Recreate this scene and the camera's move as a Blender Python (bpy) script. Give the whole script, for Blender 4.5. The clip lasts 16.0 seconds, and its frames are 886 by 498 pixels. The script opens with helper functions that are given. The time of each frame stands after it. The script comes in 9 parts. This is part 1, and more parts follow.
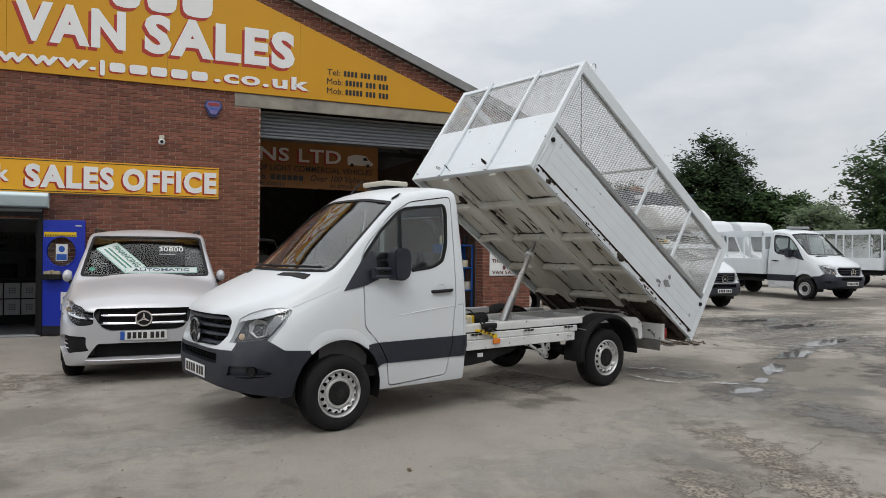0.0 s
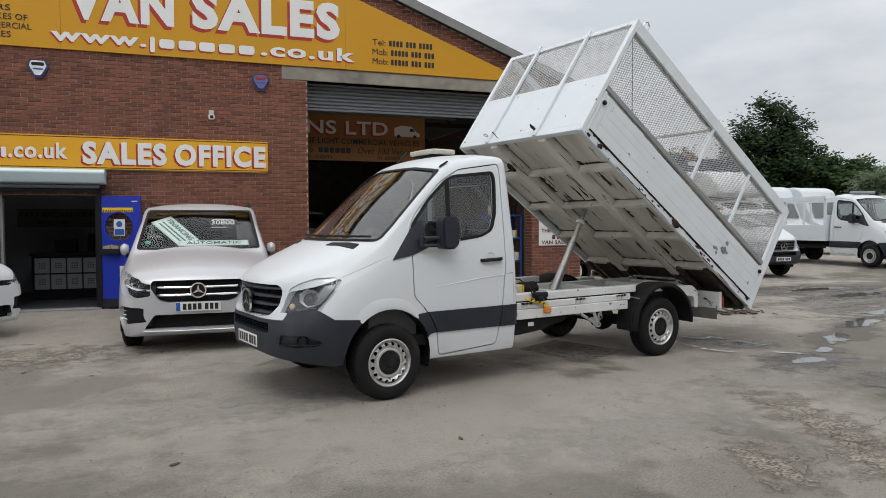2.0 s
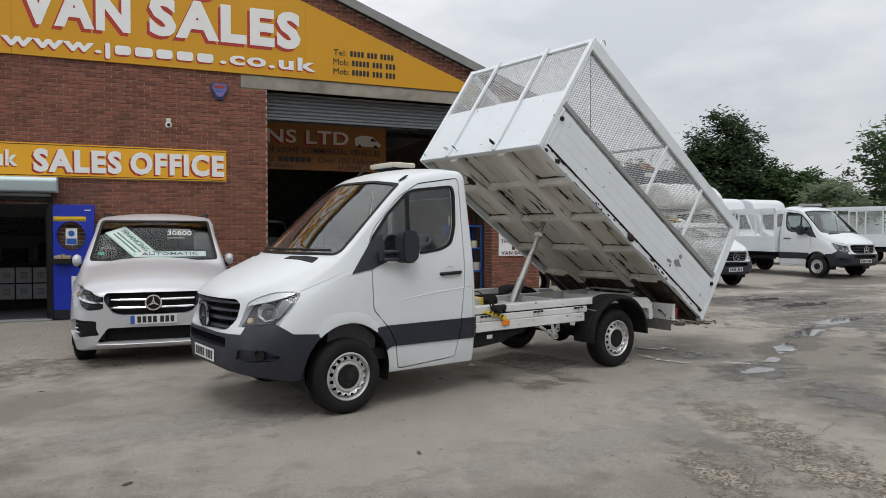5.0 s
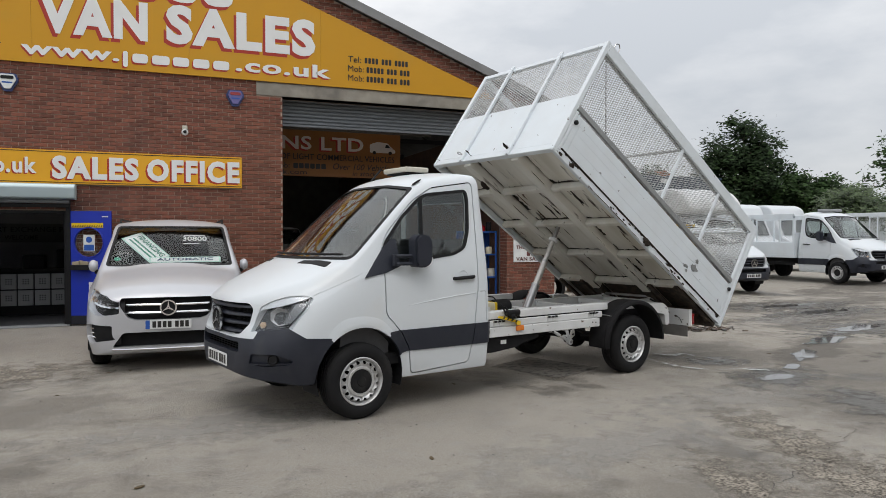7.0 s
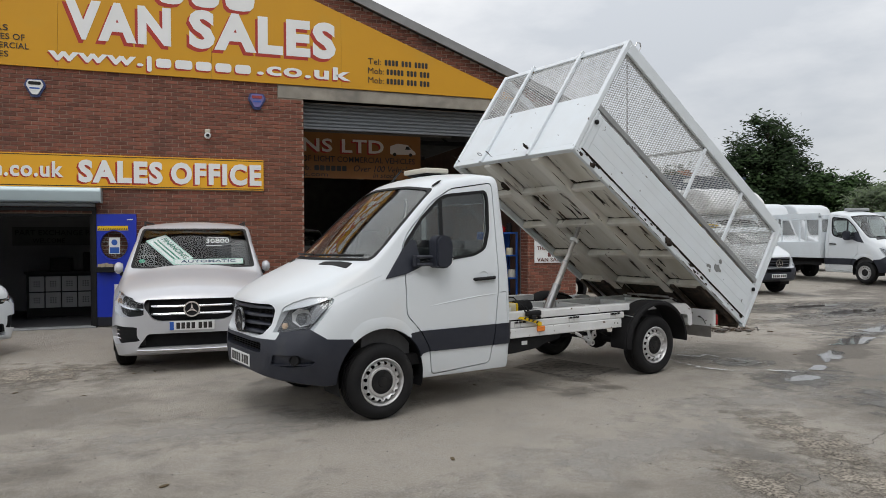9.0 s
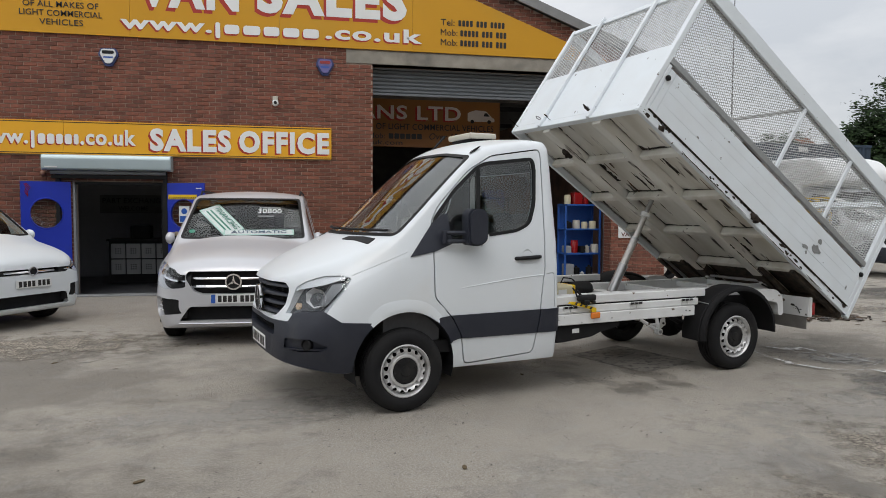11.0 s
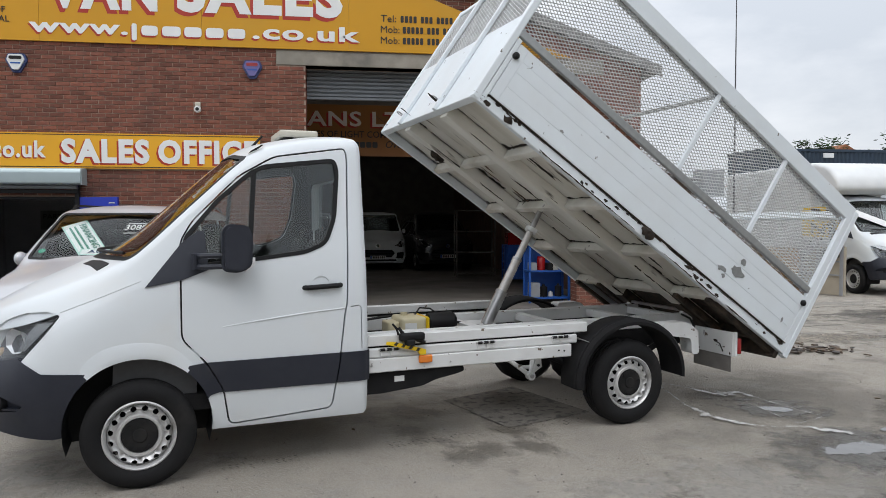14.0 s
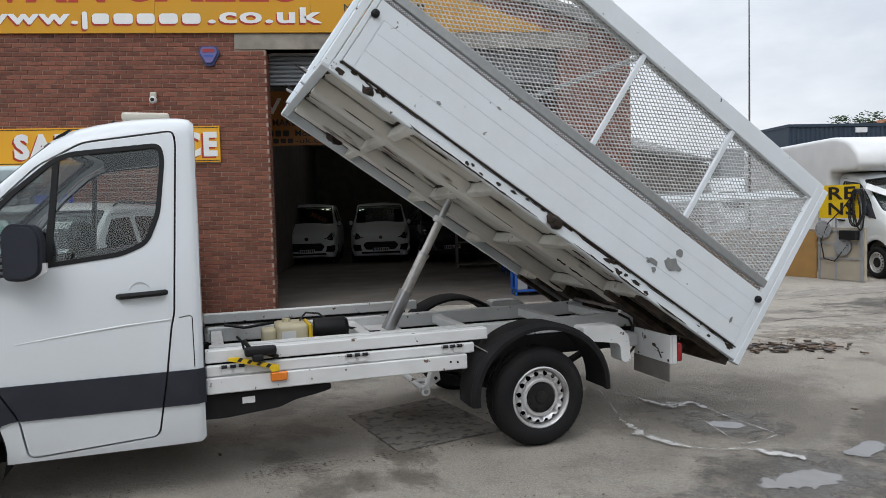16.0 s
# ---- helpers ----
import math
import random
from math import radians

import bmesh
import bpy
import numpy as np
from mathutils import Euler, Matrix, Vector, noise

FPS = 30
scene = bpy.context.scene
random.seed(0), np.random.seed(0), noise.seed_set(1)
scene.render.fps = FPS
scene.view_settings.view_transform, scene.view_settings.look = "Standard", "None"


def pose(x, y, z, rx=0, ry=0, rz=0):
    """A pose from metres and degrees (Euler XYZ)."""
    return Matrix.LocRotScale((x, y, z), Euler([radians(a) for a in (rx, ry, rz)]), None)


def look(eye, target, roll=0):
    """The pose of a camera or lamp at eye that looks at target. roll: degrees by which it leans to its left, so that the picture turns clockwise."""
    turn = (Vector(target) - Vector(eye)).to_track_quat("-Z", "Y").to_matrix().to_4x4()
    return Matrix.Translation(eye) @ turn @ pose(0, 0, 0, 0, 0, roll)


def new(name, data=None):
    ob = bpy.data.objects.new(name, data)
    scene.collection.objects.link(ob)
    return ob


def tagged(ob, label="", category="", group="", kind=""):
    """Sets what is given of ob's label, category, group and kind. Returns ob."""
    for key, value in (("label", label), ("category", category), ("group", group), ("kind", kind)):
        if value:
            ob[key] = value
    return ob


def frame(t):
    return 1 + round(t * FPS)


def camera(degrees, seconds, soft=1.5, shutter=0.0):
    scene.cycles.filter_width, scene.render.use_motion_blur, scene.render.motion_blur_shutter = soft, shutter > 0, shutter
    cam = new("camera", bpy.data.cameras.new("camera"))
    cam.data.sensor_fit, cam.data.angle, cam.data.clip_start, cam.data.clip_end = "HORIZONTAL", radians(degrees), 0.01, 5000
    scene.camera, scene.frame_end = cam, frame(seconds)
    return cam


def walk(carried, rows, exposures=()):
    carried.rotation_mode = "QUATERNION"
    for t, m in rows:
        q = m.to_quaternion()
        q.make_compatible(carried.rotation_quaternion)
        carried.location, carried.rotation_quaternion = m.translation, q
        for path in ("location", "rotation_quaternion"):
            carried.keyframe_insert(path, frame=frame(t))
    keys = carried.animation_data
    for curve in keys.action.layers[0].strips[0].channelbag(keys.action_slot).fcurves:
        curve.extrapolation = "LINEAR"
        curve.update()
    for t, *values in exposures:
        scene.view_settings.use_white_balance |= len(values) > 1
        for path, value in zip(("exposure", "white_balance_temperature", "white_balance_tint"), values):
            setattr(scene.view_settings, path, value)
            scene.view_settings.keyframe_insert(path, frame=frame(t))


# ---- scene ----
cam = camera(64.4, 16.0, 0.5)
PATH = [
    (0, (-0.097, 1.061, 1.63), (0.713, 2.889, 1.632), 0.6),
    (0.5, (-0.092, 1.108, 1.606), (0.672, 2.956, 1.569), 1.0),
    (1, (-0.088, 1.128, 1.614), (0.611, 3.001, 1.55), 0.5),
    (1.5, (-0.051, 1.142, 1.598), (0.614, 3.026, 1.525), -0.5),
    (2, (-0.067, 1.148, 1.591), (0.616, 3.026, 1.514), -0.2),
    (2.5, (-0.036, 1.221, 1.583), (0.7, 3.08, 1.531), 1.0),
    (3, (-0.094, 1.101, 1.624), (0.723, 2.925, 1.56), 0.7),
    (3.2, (-0.071, 1.027, 1.622), (0.731, 2.858, 1.551), 1.0),
    (5.3, (-0.065, 1.118, 1.649), (0.716, 2.959, 1.601), -0.1),
    (5.5, (-0.053, 1.123, 1.627), (0.709, 2.972, 1.587), 0.2),
    (6, (-0.056, 1.106, 1.642), (0.712, 2.953, 1.607), -0.4),
    (6.5, (-0.04, 1.113, 1.628), (0.736, 2.956, 1.595), 0.2),
    (7, (-0.034, 1.125, 1.619), (0.711, 2.98, 1.585), 0.0),
    (7.5, (-0.051, 1.122, 1.623), (0.675, 2.986, 1.587), -0.0),
    (8, (-0.045, 1.12, 1.622), (0.652, 2.994, 1.593), -0.1),
    (8.5, (-0.046, 1.124, 1.62), (0.645, 3.001, 1.588), 0.0),
    (8.7, (-0.053, 1.097, 1.612), (0.64, 2.973, 1.583), -0.2),
    (10.8, (0.652, 1.633, 1.622), (1.189, 3.558, 1.534), -0.5),
    (11, (0.745, 1.651, 1.639), (1.159, 3.604, 1.525), 0.3),
    (11.5, (1.001, 1.666, 1.609), (1.425, 3.615, 1.47), 0.3),
    (12, (1.324, 1.899, 1.653), (1.844, 3.827, 1.543), -0.6),
    (12.5, (1.762, 2.096, 1.627), (2.132, 4.06, 1.538), 0.7),
    (13, (2.077, 2.273, 1.62), (2.42, 4.24, 1.499), 1.8),
    (13.5, (2.417, 2.464, 1.662), (2.836, 4.418, 1.568), -0.1),
    (14, (2.84, 2.639, 1.655), (3.133, 4.616, 1.578), -0.1),
    (14.5, (3.142, 2.778, 1.631), (3.431, 4.754, 1.531), 0.9),
    (15, (3.431, 2.982, 1.664), (3.791, 4.948, 1.596), -0.8),
    (15.5, (3.808, 3.127, 1.664), (4.002, 5.117, 1.613), -0.5),
    (16, (4.089, 3.304, 1.651), (4.269, 5.293, 1.544), -1.5),
]
walk(cam, [(t, look(eye, target, roll)) for t, eye, target, roll in PATH], [(0.0, -0.05, 6720, 10), (8.7, -0.05, 6700, 10), (11.0, -0.03, 6700, 10), (12.5, 0.11, 6620, 10), (14.0, 0.15, 6500, 10), (16.0, 0.15, 6430, 10)])

# ---- sky and sun: an overcast day ----
world = bpy.data.worlds.new("overcast_sky")
scene.world = world
world.use_nodes = True
_nt = world.node_tree
_nt.nodes.clear()
_out = _nt.nodes.new("ShaderNodeOutputWorld")
_bg = _nt.nodes.new("ShaderNodeBackground")
_sky = _nt.nodes.new("ShaderNodeTexSky")
_sky.sky_type = "NISHITA"
_sky.sun_disc = False
_sky.sun_elevation, _sky.sun_rotation = radians(50), radians(198)
_skyk = _nt.nodes.new("ShaderNodeMix")
_skyk.data_type = "RGBA"
_skyk.blend_type = "MULTIPLY"
_skyk.inputs[0].default_value = 1.0
_skyk.inputs[7].default_value = (0.10, 0.10, 0.10, 1)
_co = _nt.nodes.new("ShaderNodeTexCoord")
_sep = _nt.nodes.new("ShaderNodeSeparateXYZ")
_map = _nt.nodes.new("ShaderNodeMapping")
_map.inputs["Scale"].default_value = (1.0, 1.0, 2.6)
_noi = _nt.nodes.new("ShaderNodeTexNoise")
_noi.inputs["Scale"].default_value = 2.2
_noi.inputs["Detail"].default_value = 7
_noi.inputs["Roughness"].default_value = 0.55
_ramp = _nt.nodes.new("ShaderNodeValToRGB")
_ramp.color_ramp.elements[0].position, _ramp.color_ramp.elements[0].color = 0.36, (0.48, 0.515, 0.565, 1)
_ramp.color_ramp.elements[1].position, _ramp.color_ramp.elements[1].color = 0.64, (0.73, 0.75, 0.78, 1)
_zen = _nt.nodes.new("ShaderNodeMapRange")
_zen.inputs[1].default_value, _zen.inputs[2].default_value = 0.0, 1.0
_zen.inputs[3].default_value, _zen.inputs[4].default_value = 1.0, 2.25
_mul = _nt.nodes.new("ShaderNodeMix")
_mul.data_type, _mul.blend_type = "RGBA", "MULTIPLY"
_mul.inputs[0].default_value = 1.0
_mixs = _nt.nodes.new("ShaderNodeMix")
_mixs.data_type = "RGBA"
_mixs.inputs[0].default_value = 0.93
_L = _nt.links.new
_L(_co.outputs["Generated"], _map.inputs[0])
_L(_map.outputs[0], _noi.inputs["Vector"])
_L(_noi.outputs[0], _ramp.inputs[0])
_L(_co.outputs["Generated"], _sep.inputs[0])
_L(_sep.outputs[2], _zen.inputs[0])
_L(_ramp.outputs[0], _mul.inputs[6])
_L(_zen.outputs[0], _mul.inputs[7])
_L(_sky.outputs[0], _skyk.inputs[6])
_L(_skyk.outputs[2], _mixs.inputs[6])
_L(_mul.outputs[2], _mixs.inputs[7])
_L(_mixs.outputs[2], _bg.inputs[0])
_bg.inputs[1].default_value = 1.05
_L(_bg.outputs[0], _out.inputs[0])

sun_data = bpy.data.lights.new("sun", "SUN")
sun_data.energy, sun_data.angle, sun_data.color = 0.7, radians(25), (1.0, 0.985, 0.965)
sun = new("sun", sun_data)
sun.matrix_world = look((0, 0, 30), (7, 20, 0))
scene.view_settings.exposure = 0.0


# ---- materials ----
def rgb(h):
    """A linear colour from an sRGB hex string."""
    v = [int(h[i:i + 2], 16) / 255 for i in (0, 2, 4)]
    return tuple(c / 12.92 if c <= 0.04045 else ((c + 0.055) / 1.055) ** 2.4 for c in v) + (1,)


def material(name, base, rough=0.5, metal=0.0, second=None, scale=6.0, amount=0.5, detail=6.0,
             bump=0.0, bump_scale=60.0, stain=None, stain_scale=1.2, stain_at=(0.55, 0.72), coat=0.0,
             vary=0.0, island=0.0, rough_vary=0.0, stretch=(1, 1, 1), spec=0.5, turn=0.0):
    """A surface with grain, a larger stain pattern and fine relief, in object space."""
    m = bpy.data.materials.new(name)
    m.use_nodes = True
    nt = m.node_tree
    b = nt.nodes["Principled BSDF"]
    link = nt.links.new
    b.inputs["Roughness"].default_value = rough
    b.inputs["Metallic"].default_value = metal
    b.inputs["Coat Weight"].default_value = coat
    b.inputs["Coat Roughness"].default_value = 0.06
    b.inputs["Specular IOR Level"].default_value = spec
    tc = nt.nodes.new("ShaderNodeTexCoord")
    mp = nt.nodes.new("ShaderNodeMapping")
    mp.inputs["Scale"].default_value = stretch
    if turn:
        # streaks along a sloping bed
        mp.vector_type = "TEXTURE"
        mp.inputs["Rotation"].default_value = (0, radians(turn), 0)
        mp.inputs["Scale"].default_value = (5, 1, 1)
    link(tc.outputs["Object"], mp.inputs[0])
    second = second or tuple(c * 0.8 for c in base[:3]) + (1,)

    def noise_of(s, d):
        n = nt.nodes.new("ShaderNodeTexNoise")
        n.inputs["Scale"].default_value, n.inputs["Detail"].default_value = s, d
        link(mp.outputs[0], n.inputs["Vector"])
        return n.outputs[0]

    def span(sock, a, c, lo=0.0, hi=1.0):
        r = nt.nodes.new("ShaderNodeMapRange")
        r.inputs[1].default_value, r.inputs[2].default_value = a, c
        r.inputs[3].default_value, r.inputs[4].default_value = lo, hi
        link(sock, r.inputs[0])
        return r.outputs[0]

    def mix(fac, a, c, mode="MIX"):
        x = nt.nodes.new("ShaderNodeMix")
        x.data_type, x.blend_type = "RGBA", mode
        for i, v in ((0, fac), (6, a), (7, c)):
            if isinstance(v, (int, float)):
                x.inputs[i].default_value = v
            elif isinstance(v, tuple):
                x.inputs[i].default_value = v
            else:
                link(v, x.inputs[i])
        return x.outputs[2]

    col = mix(span(noise_of(scale, detail), 0.35, 0.7, 0, amount), base, second)
    if stain:
        col = mix(span(noise_of(stain_scale, 8), *stain_at), col, stain)
    if vary or island:
        src = nt.nodes.new("ShaderNodeObjectInfo").outputs["Random"] if vary else nt.nodes.new("ShaderNodeNewGeometry").outputs["Random Per Island"]
        k = span(src, 0, 1, 1 - (vary or island), 1 + (vary or island))
        col = mix(1.0, col, k, "MULTIPLY")
    link(col, b.inputs["Base Color"])
    if rough_vary:
        link(span(noise_of(scale * 0.7, 5), 0.3, 0.7, max(0.02, rough - rough_vary), min(1, rough + rough_vary)), b.inputs["Roughness"])
    if bump:
        bp = nt.nodes.new("ShaderNodeBump")
        bp.inputs["Strength"].default_value = bump
        bp.inputs["Distance"].default_value = 0.01
        link(noise_of(bump_scale, 5), bp.inputs["Height"])
        link(bp.outputs[0], b.inputs["Normal"])
    return m


def pane_material(name, tint, gloss=1.0, ior=1.5, rough=0.0):
    """Thin window glass: clear with a tint, mirroring by its angle."""
    m = bpy.data.materials.new(name)
    m.use_nodes = True
    nt = m.node_tree
    nt.nodes.clear()
    o = nt.nodes.new("ShaderNodeOutputMaterial")
    t = nt.nodes.new("ShaderNodeBsdfTransparent")
    t.inputs[0].default_value = tint
    g = nt.nodes.new("ShaderNodeBsdfGlossy")
    g.inputs["Roughness"].default_value = rough
    g.inputs[0].default_value = (gloss, gloss, gloss, 1)
    # gloss grows with the angle alike on both faces of the pane
    f = nt.nodes.new("ShaderNodeLayerWeight")
    f.inputs[0].default_value = 0.5
    p = nt.nodes.new("ShaderNodeMath")
    p.operation = "POWER"
    p.inputs[1].default_value = 5.0
    r = nt.nodes.new("ShaderNodeMapRange")
    r.inputs[3].default_value, r.inputs[4].default_value = ((ior - 1) / (ior + 1)) ** 2, 1.0
    nt.links.new(f.outputs["Facing"], p.inputs[0])
    nt.links.new(p.outputs[0], r.inputs[0])
    x = nt.nodes.new("ShaderNodeMixShader")
    nt.links.new(r.outputs[0], x.inputs[0])
    nt.links.new(t.outputs[0], x.inputs[1])
    nt.links.new(g.outputs[0], x.inputs[2])
    nt.links.new(x.outputs[0], o.inputs[0])
    return m


def lamp_material(name, colour, strength):
    m = bpy.data.materials.new(name)
    m.use_nodes = True
    b = m.node_tree.nodes["Principled BSDF"]
    b.inputs["Base Color"].default_value = colour
    b.inputs["Emission Color"].default_value = colour
    b.inputs["Emission Strength"].default_value = strength
    return m


WHITE = material("white_paint", (0.665, 0.70, 0.725, 1), 0.36, second=(0.64, 0.67, 0.69, 1), scale=2, coat=0.3, stain=(0.66, 0.65, 0.62, 1), stain_scale=1.6, stain_at=(0.6, 0.9))
SILVER = material("silver_paint", (0.53, 0.535, 0.56, 1), 0.34, 0.25, second=(0.49, 0.495, 0.515, 1), scale=3, coat=0.6)
BLACKP = material("black_paint", (0.012, 0.013, 0.016, 1), 0.2, coat=0.8)
PLASTIC = material("dark_plastic", (0.014, 0.017, 0.028, 1), 0.5, second=(0.026, 0.029, 0.041, 1), scale=9, bump=0.15, bump_scale=400, stain=(0.06, 0.06, 0.06, 1), stain_scale=2.5, stain_at=(0.6, 0.85))
RUBBER = material("tyre_rubber", (0.010, 0.010, 0.011, 1), 0.8, second=(0.020, 0.019, 0.018, 1), scale=5, bump=0.25, bump_scale=180, stain=(0.045, 0.042, 0.038, 1), stain_scale=3.5, stain_at=(0.58, 0.85), spec=0.25)
SEAL = material("rubber_seal", (0.008, 0.008, 0.009, 1), 0.6, spec=0.3)
RIM = material("steel_rim", (0.62, 0.62, 0.62, 1), 0.4, 0.5, second=(0.50, 0.49, 0.48, 1), scale=14, stain=(0.22, 0.20, 0.18, 1), stain_scale=7, stain_at=(0.58, 0.8))
CHROME = material("chrome", (0.78, 0.78, 0.79, 1), 0.1, 1.0)
STEEL = material("bare_steel", (0.42, 0.42, 0.42, 1), 0.3, 0.9, second=(0.30, 0.29, 0.28, 1), scale=12)
GALV = material("galvanised_steel", (0.40, 0.41, 0.41, 1), 0.45, 0.6, second=(0.30, 0.31, 0.31, 1), scale=20)
GLASS = pane_material("window_glass", (0.90, 0.93, 0.92, 1))
SIDE_GLASS = pane_material("cab_side_glass", (0.84, 0.87, 0.86, 1))
SCREEN_GLASS = pane_material("windscreen_glass", (0.80, 0.83, 0.82, 1), 1.0, 1.62)
DARKGLASS = pane_material("tinted_glass", (0.10, 0.12, 0.12, 1))
LENS = pane_material("lamp_lens", (0.93, 0.94, 0.95, 1), 1.0, 1.3)
LAMPGREY = material("lamp_grey", (0.075, 0.078, 0.082, 1), 0.3, 0.4, second=(0.05, 0.05, 0.053, 1), scale=25)
LAMPSILVER = material("lamp_silver", (0.82, 0.83, 0.84, 1), 0.3, 0.15, second=(0.66, 0.67, 0.68, 1), scale=40, coat=0.5)
LAMPBOWL = material("lamp_bowl", (0.86, 0.86, 0.86, 1), 0.32, 0.55, second=(0.6, 0.6, 0.6, 1), scale=30)
LAMPDIM = material("lamp_dim_silver", (0.22, 0.225, 0.23, 1), 0.35, 0.3, second=(0.14, 0.14, 0.145, 1), scale=45)
LAMPPEACH = material("clear_amber_bulb", (0.85, 0.62, 0.42, 1), 0.2, coat=0.5)
INTERIOR = material("cab_trim", (0.010, 0.010, 0.011, 1), 0.8, second=(0.018, 0.017, 0.017, 1), scale=12, spec=0.2)
INTERIOR_LIGHT = material("headlining", (0.30, 0.29, 0.28, 1), 0.9)
SEATCLOTH = material("seat_cloth", (0.035, 0.036, 0.042, 1), 0.95, second=(0.06, 0.06, 0.066, 1), scale=60, bump=0.2, bump_scale=300)
AMBER = material("amber_lens", (0.75, 0.20, 0.015, 1), 0.2, coat=0.6)
FLAP = material("flap_grey", (0.15, 0.14, 0.13, 1), 0.8, second=(0.22, 0.21, 0.19, 1), scale=9, amount=0.8)
REDLENS = material("red_lens", (0.30, 0.010, 0.012, 1), 0.2, coat=0.6)
BEIGE = material("beacon_plastic", (0.55, 0.52, 0.44, 1), 0.35, second=(0.46, 0.43, 0.35, 1), scale=9)
BODYWHITE = material("worn_white_paint", (0.71, 0.76, 0.795, 1), 0.42, second=(0.67, 0.705, 0.725, 1), scale=3.5, amount=0.7, stain=(0.10, 0.085, 0.07, 1), stain_scale=16, stain_at=(0.72, 0.735), bump=0.1, bump_scale=25)
UNDERSIDE = material("dirty_white_paint", (0.74, 0.725, 0.67, 1), 0.62, second=(0.52, 0.485, 0.41, 1), scale=3.2, amount=0.95, stain=(0.05, 0.036, 0.024, 1), stain_scale=9.0, stain_at=(0.64, 0.72), turn=34.4, bump=0.2, bump_scale=40)
CHASSISWHITE = material("chassis_paint", (0.70, 0.71, 0.71, 1), 0.45, second=(0.60, 0.60, 0.59, 1), scale=5, amount=0.8, stain=(0.12, 0.085, 0.06, 1), stain_scale=17, stain_at=(0.67, 0.69))
GRIME = material("black_grime", (0.020, 0.016, 0.013, 1), 0.95, second=(0.045, 0.030, 0.02, 1), scale=25, amount=0.9)
DASH = material("dashboard_grey", (0.10, 0.10, 0.105, 1), 0.7, second=(0.07, 0.07, 0.072, 1), scale=20)
RUST = material("rusty_edge", (0.055, 0.032, 0.02, 1), 0.9, second=(0.15, 0.075, 0.035, 1), scale=18, amount=0.9, bump=0.5, bump_scale=80)
TAILRUST = material("old_underseal", (0.028, 0.023, 0.018, 1), 0.9, second=(0.095, 0.066, 0.045, 1), scale=14, amount=0.8, bump=0.5, bump_scale=60)
RAMSTEEL = material("dusty_ram_steel", (0.58, 0.56, 0.53, 1), 0.32, 0.6, second=(0.42, 0.40, 0.37, 1), scale=16, amount=0.7)
BAREALU = material("bare_alloy", (0.30, 0.31, 0.31, 1), 0.5, 0.5, second=(0.22, 0.22, 0.22, 1), scale=20)
WIRE = material("mesh_wire", (0.60, 0.61, 0.61, 1), 0.5, 0.2, second=(0.30, 0.30, 0.30, 1), scale=10)
BRICK = material("red_brick", (0.225, 0.080, 0.046, 1), 0.88, second=(0.145, 0.056, 0.038, 1), scale=14, amount=0.8, bump=0.4, bump_scale=120, stain=(0.085, 0.042, 0.034, 1), stain_scale=0.7, stain_at=(0.56, 0.8), vary=0.28)
BRICKS = material("red_brick_courses", (0.215, 0.074, 0.045, 1), 0.88, second=(0.125, 0.050, 0.036, 1), scale=14, amount=0.8, bump=0.4, bump_scale=120, stain=(0.085, 0.042, 0.034, 1), stain_scale=0.7, stain_at=(0.56, 0.8), island=0.28)
MORTAR = material("mortar", (0.42, 0.325, 0.26, 1), 0.95, second=(0.32, 0.245, 0.20, 1), scale=5, amount=0.8, bump=0.3, bump_scale=150, stain=(0.20, 0.155, 0.13, 1), stain_scale=0.7, stain_at=(0.58, 0.8))
YELLOW = material("yellow_sign_sheet", (0.60, 0.29, 0.002, 1), 0.5, second=(0.55, 0.265, 0.003, 1), scale=1.5, stain=(0.55, 0.30, 0.02, 1), stain_scale=1.1, stain_at=(0.55, 0.85))
YELLOW2 = material("office_sign_sheet", (0.80, 0.40, 0.02, 1), 0.36, second=(0.74, 0.36, 0.025, 1), scale=1.5, coat=0.2)
# a yellow sheet painted brown to stand for the workshop's dim light
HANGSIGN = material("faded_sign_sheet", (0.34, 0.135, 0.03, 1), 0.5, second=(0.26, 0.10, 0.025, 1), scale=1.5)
FADEDINK = material("faded_white_vinyl", (0.80, 0.72, 0.66, 1), 0.5, second=(0.68, 0.60, 0.54, 1), scale=3)
REDINK = material("red_sign_vinyl", (0.42, 0.03, 0.016, 1), 0.4)
WHITEINK = material("white_sign_vinyl", (0.80, 0.80, 0.79, 1), 0.4, second=(0.72, 0.72, 0.70, 1), scale=3)
BLACKINK = material("black_sign_vinyl", (0.02, 0.018, 0.016, 1), 0.4)
NOTICEINK = material("notice_ink", (0.11, 0.03, 0.025, 1), 0.6)
BLUEINK = material("blue_sign_vinyl", (0.02, 0.10, 0.42, 1), 0.4)
CONCRETE = material("weathered_concrete", (0.34, 0.31, 0.26, 1), 0.9, second=(0.22, 0.20, 0.17, 1), scale=4, amount=0.9, bump=0.35, bump_scale=70, stain=(0.12, 0.11, 0.10, 1), stain_scale=1.4, stain_at=(0.55, 0.8))
SHUTTER = material("shutter_steel", (0.22, 0.235, 0.25, 1), 0.45, 0.4, second=(0.16, 0.17, 0.18, 1), scale=4, stretch=(1, 1, 6), stain=(0.15, 0.15, 0.15, 1), stain_scale=1.5, stain_at=(0.55, 0.9))
SHUTBOX = material("shutter_housing", (0.42, 0.50, 0.52, 1), 0.35, 0.3, second=(0.36, 0.43, 0.45, 1), scale=2)
BLUE = material("blue_door_paint", (0.012, 0.035, 0.42, 1), 0.35, second=(0.010, 0.028, 0.34, 1), scale=2, stain=(0.03, 0.05, 0.22, 1), stain_scale=3, stain_at=(0.6, 0.85))
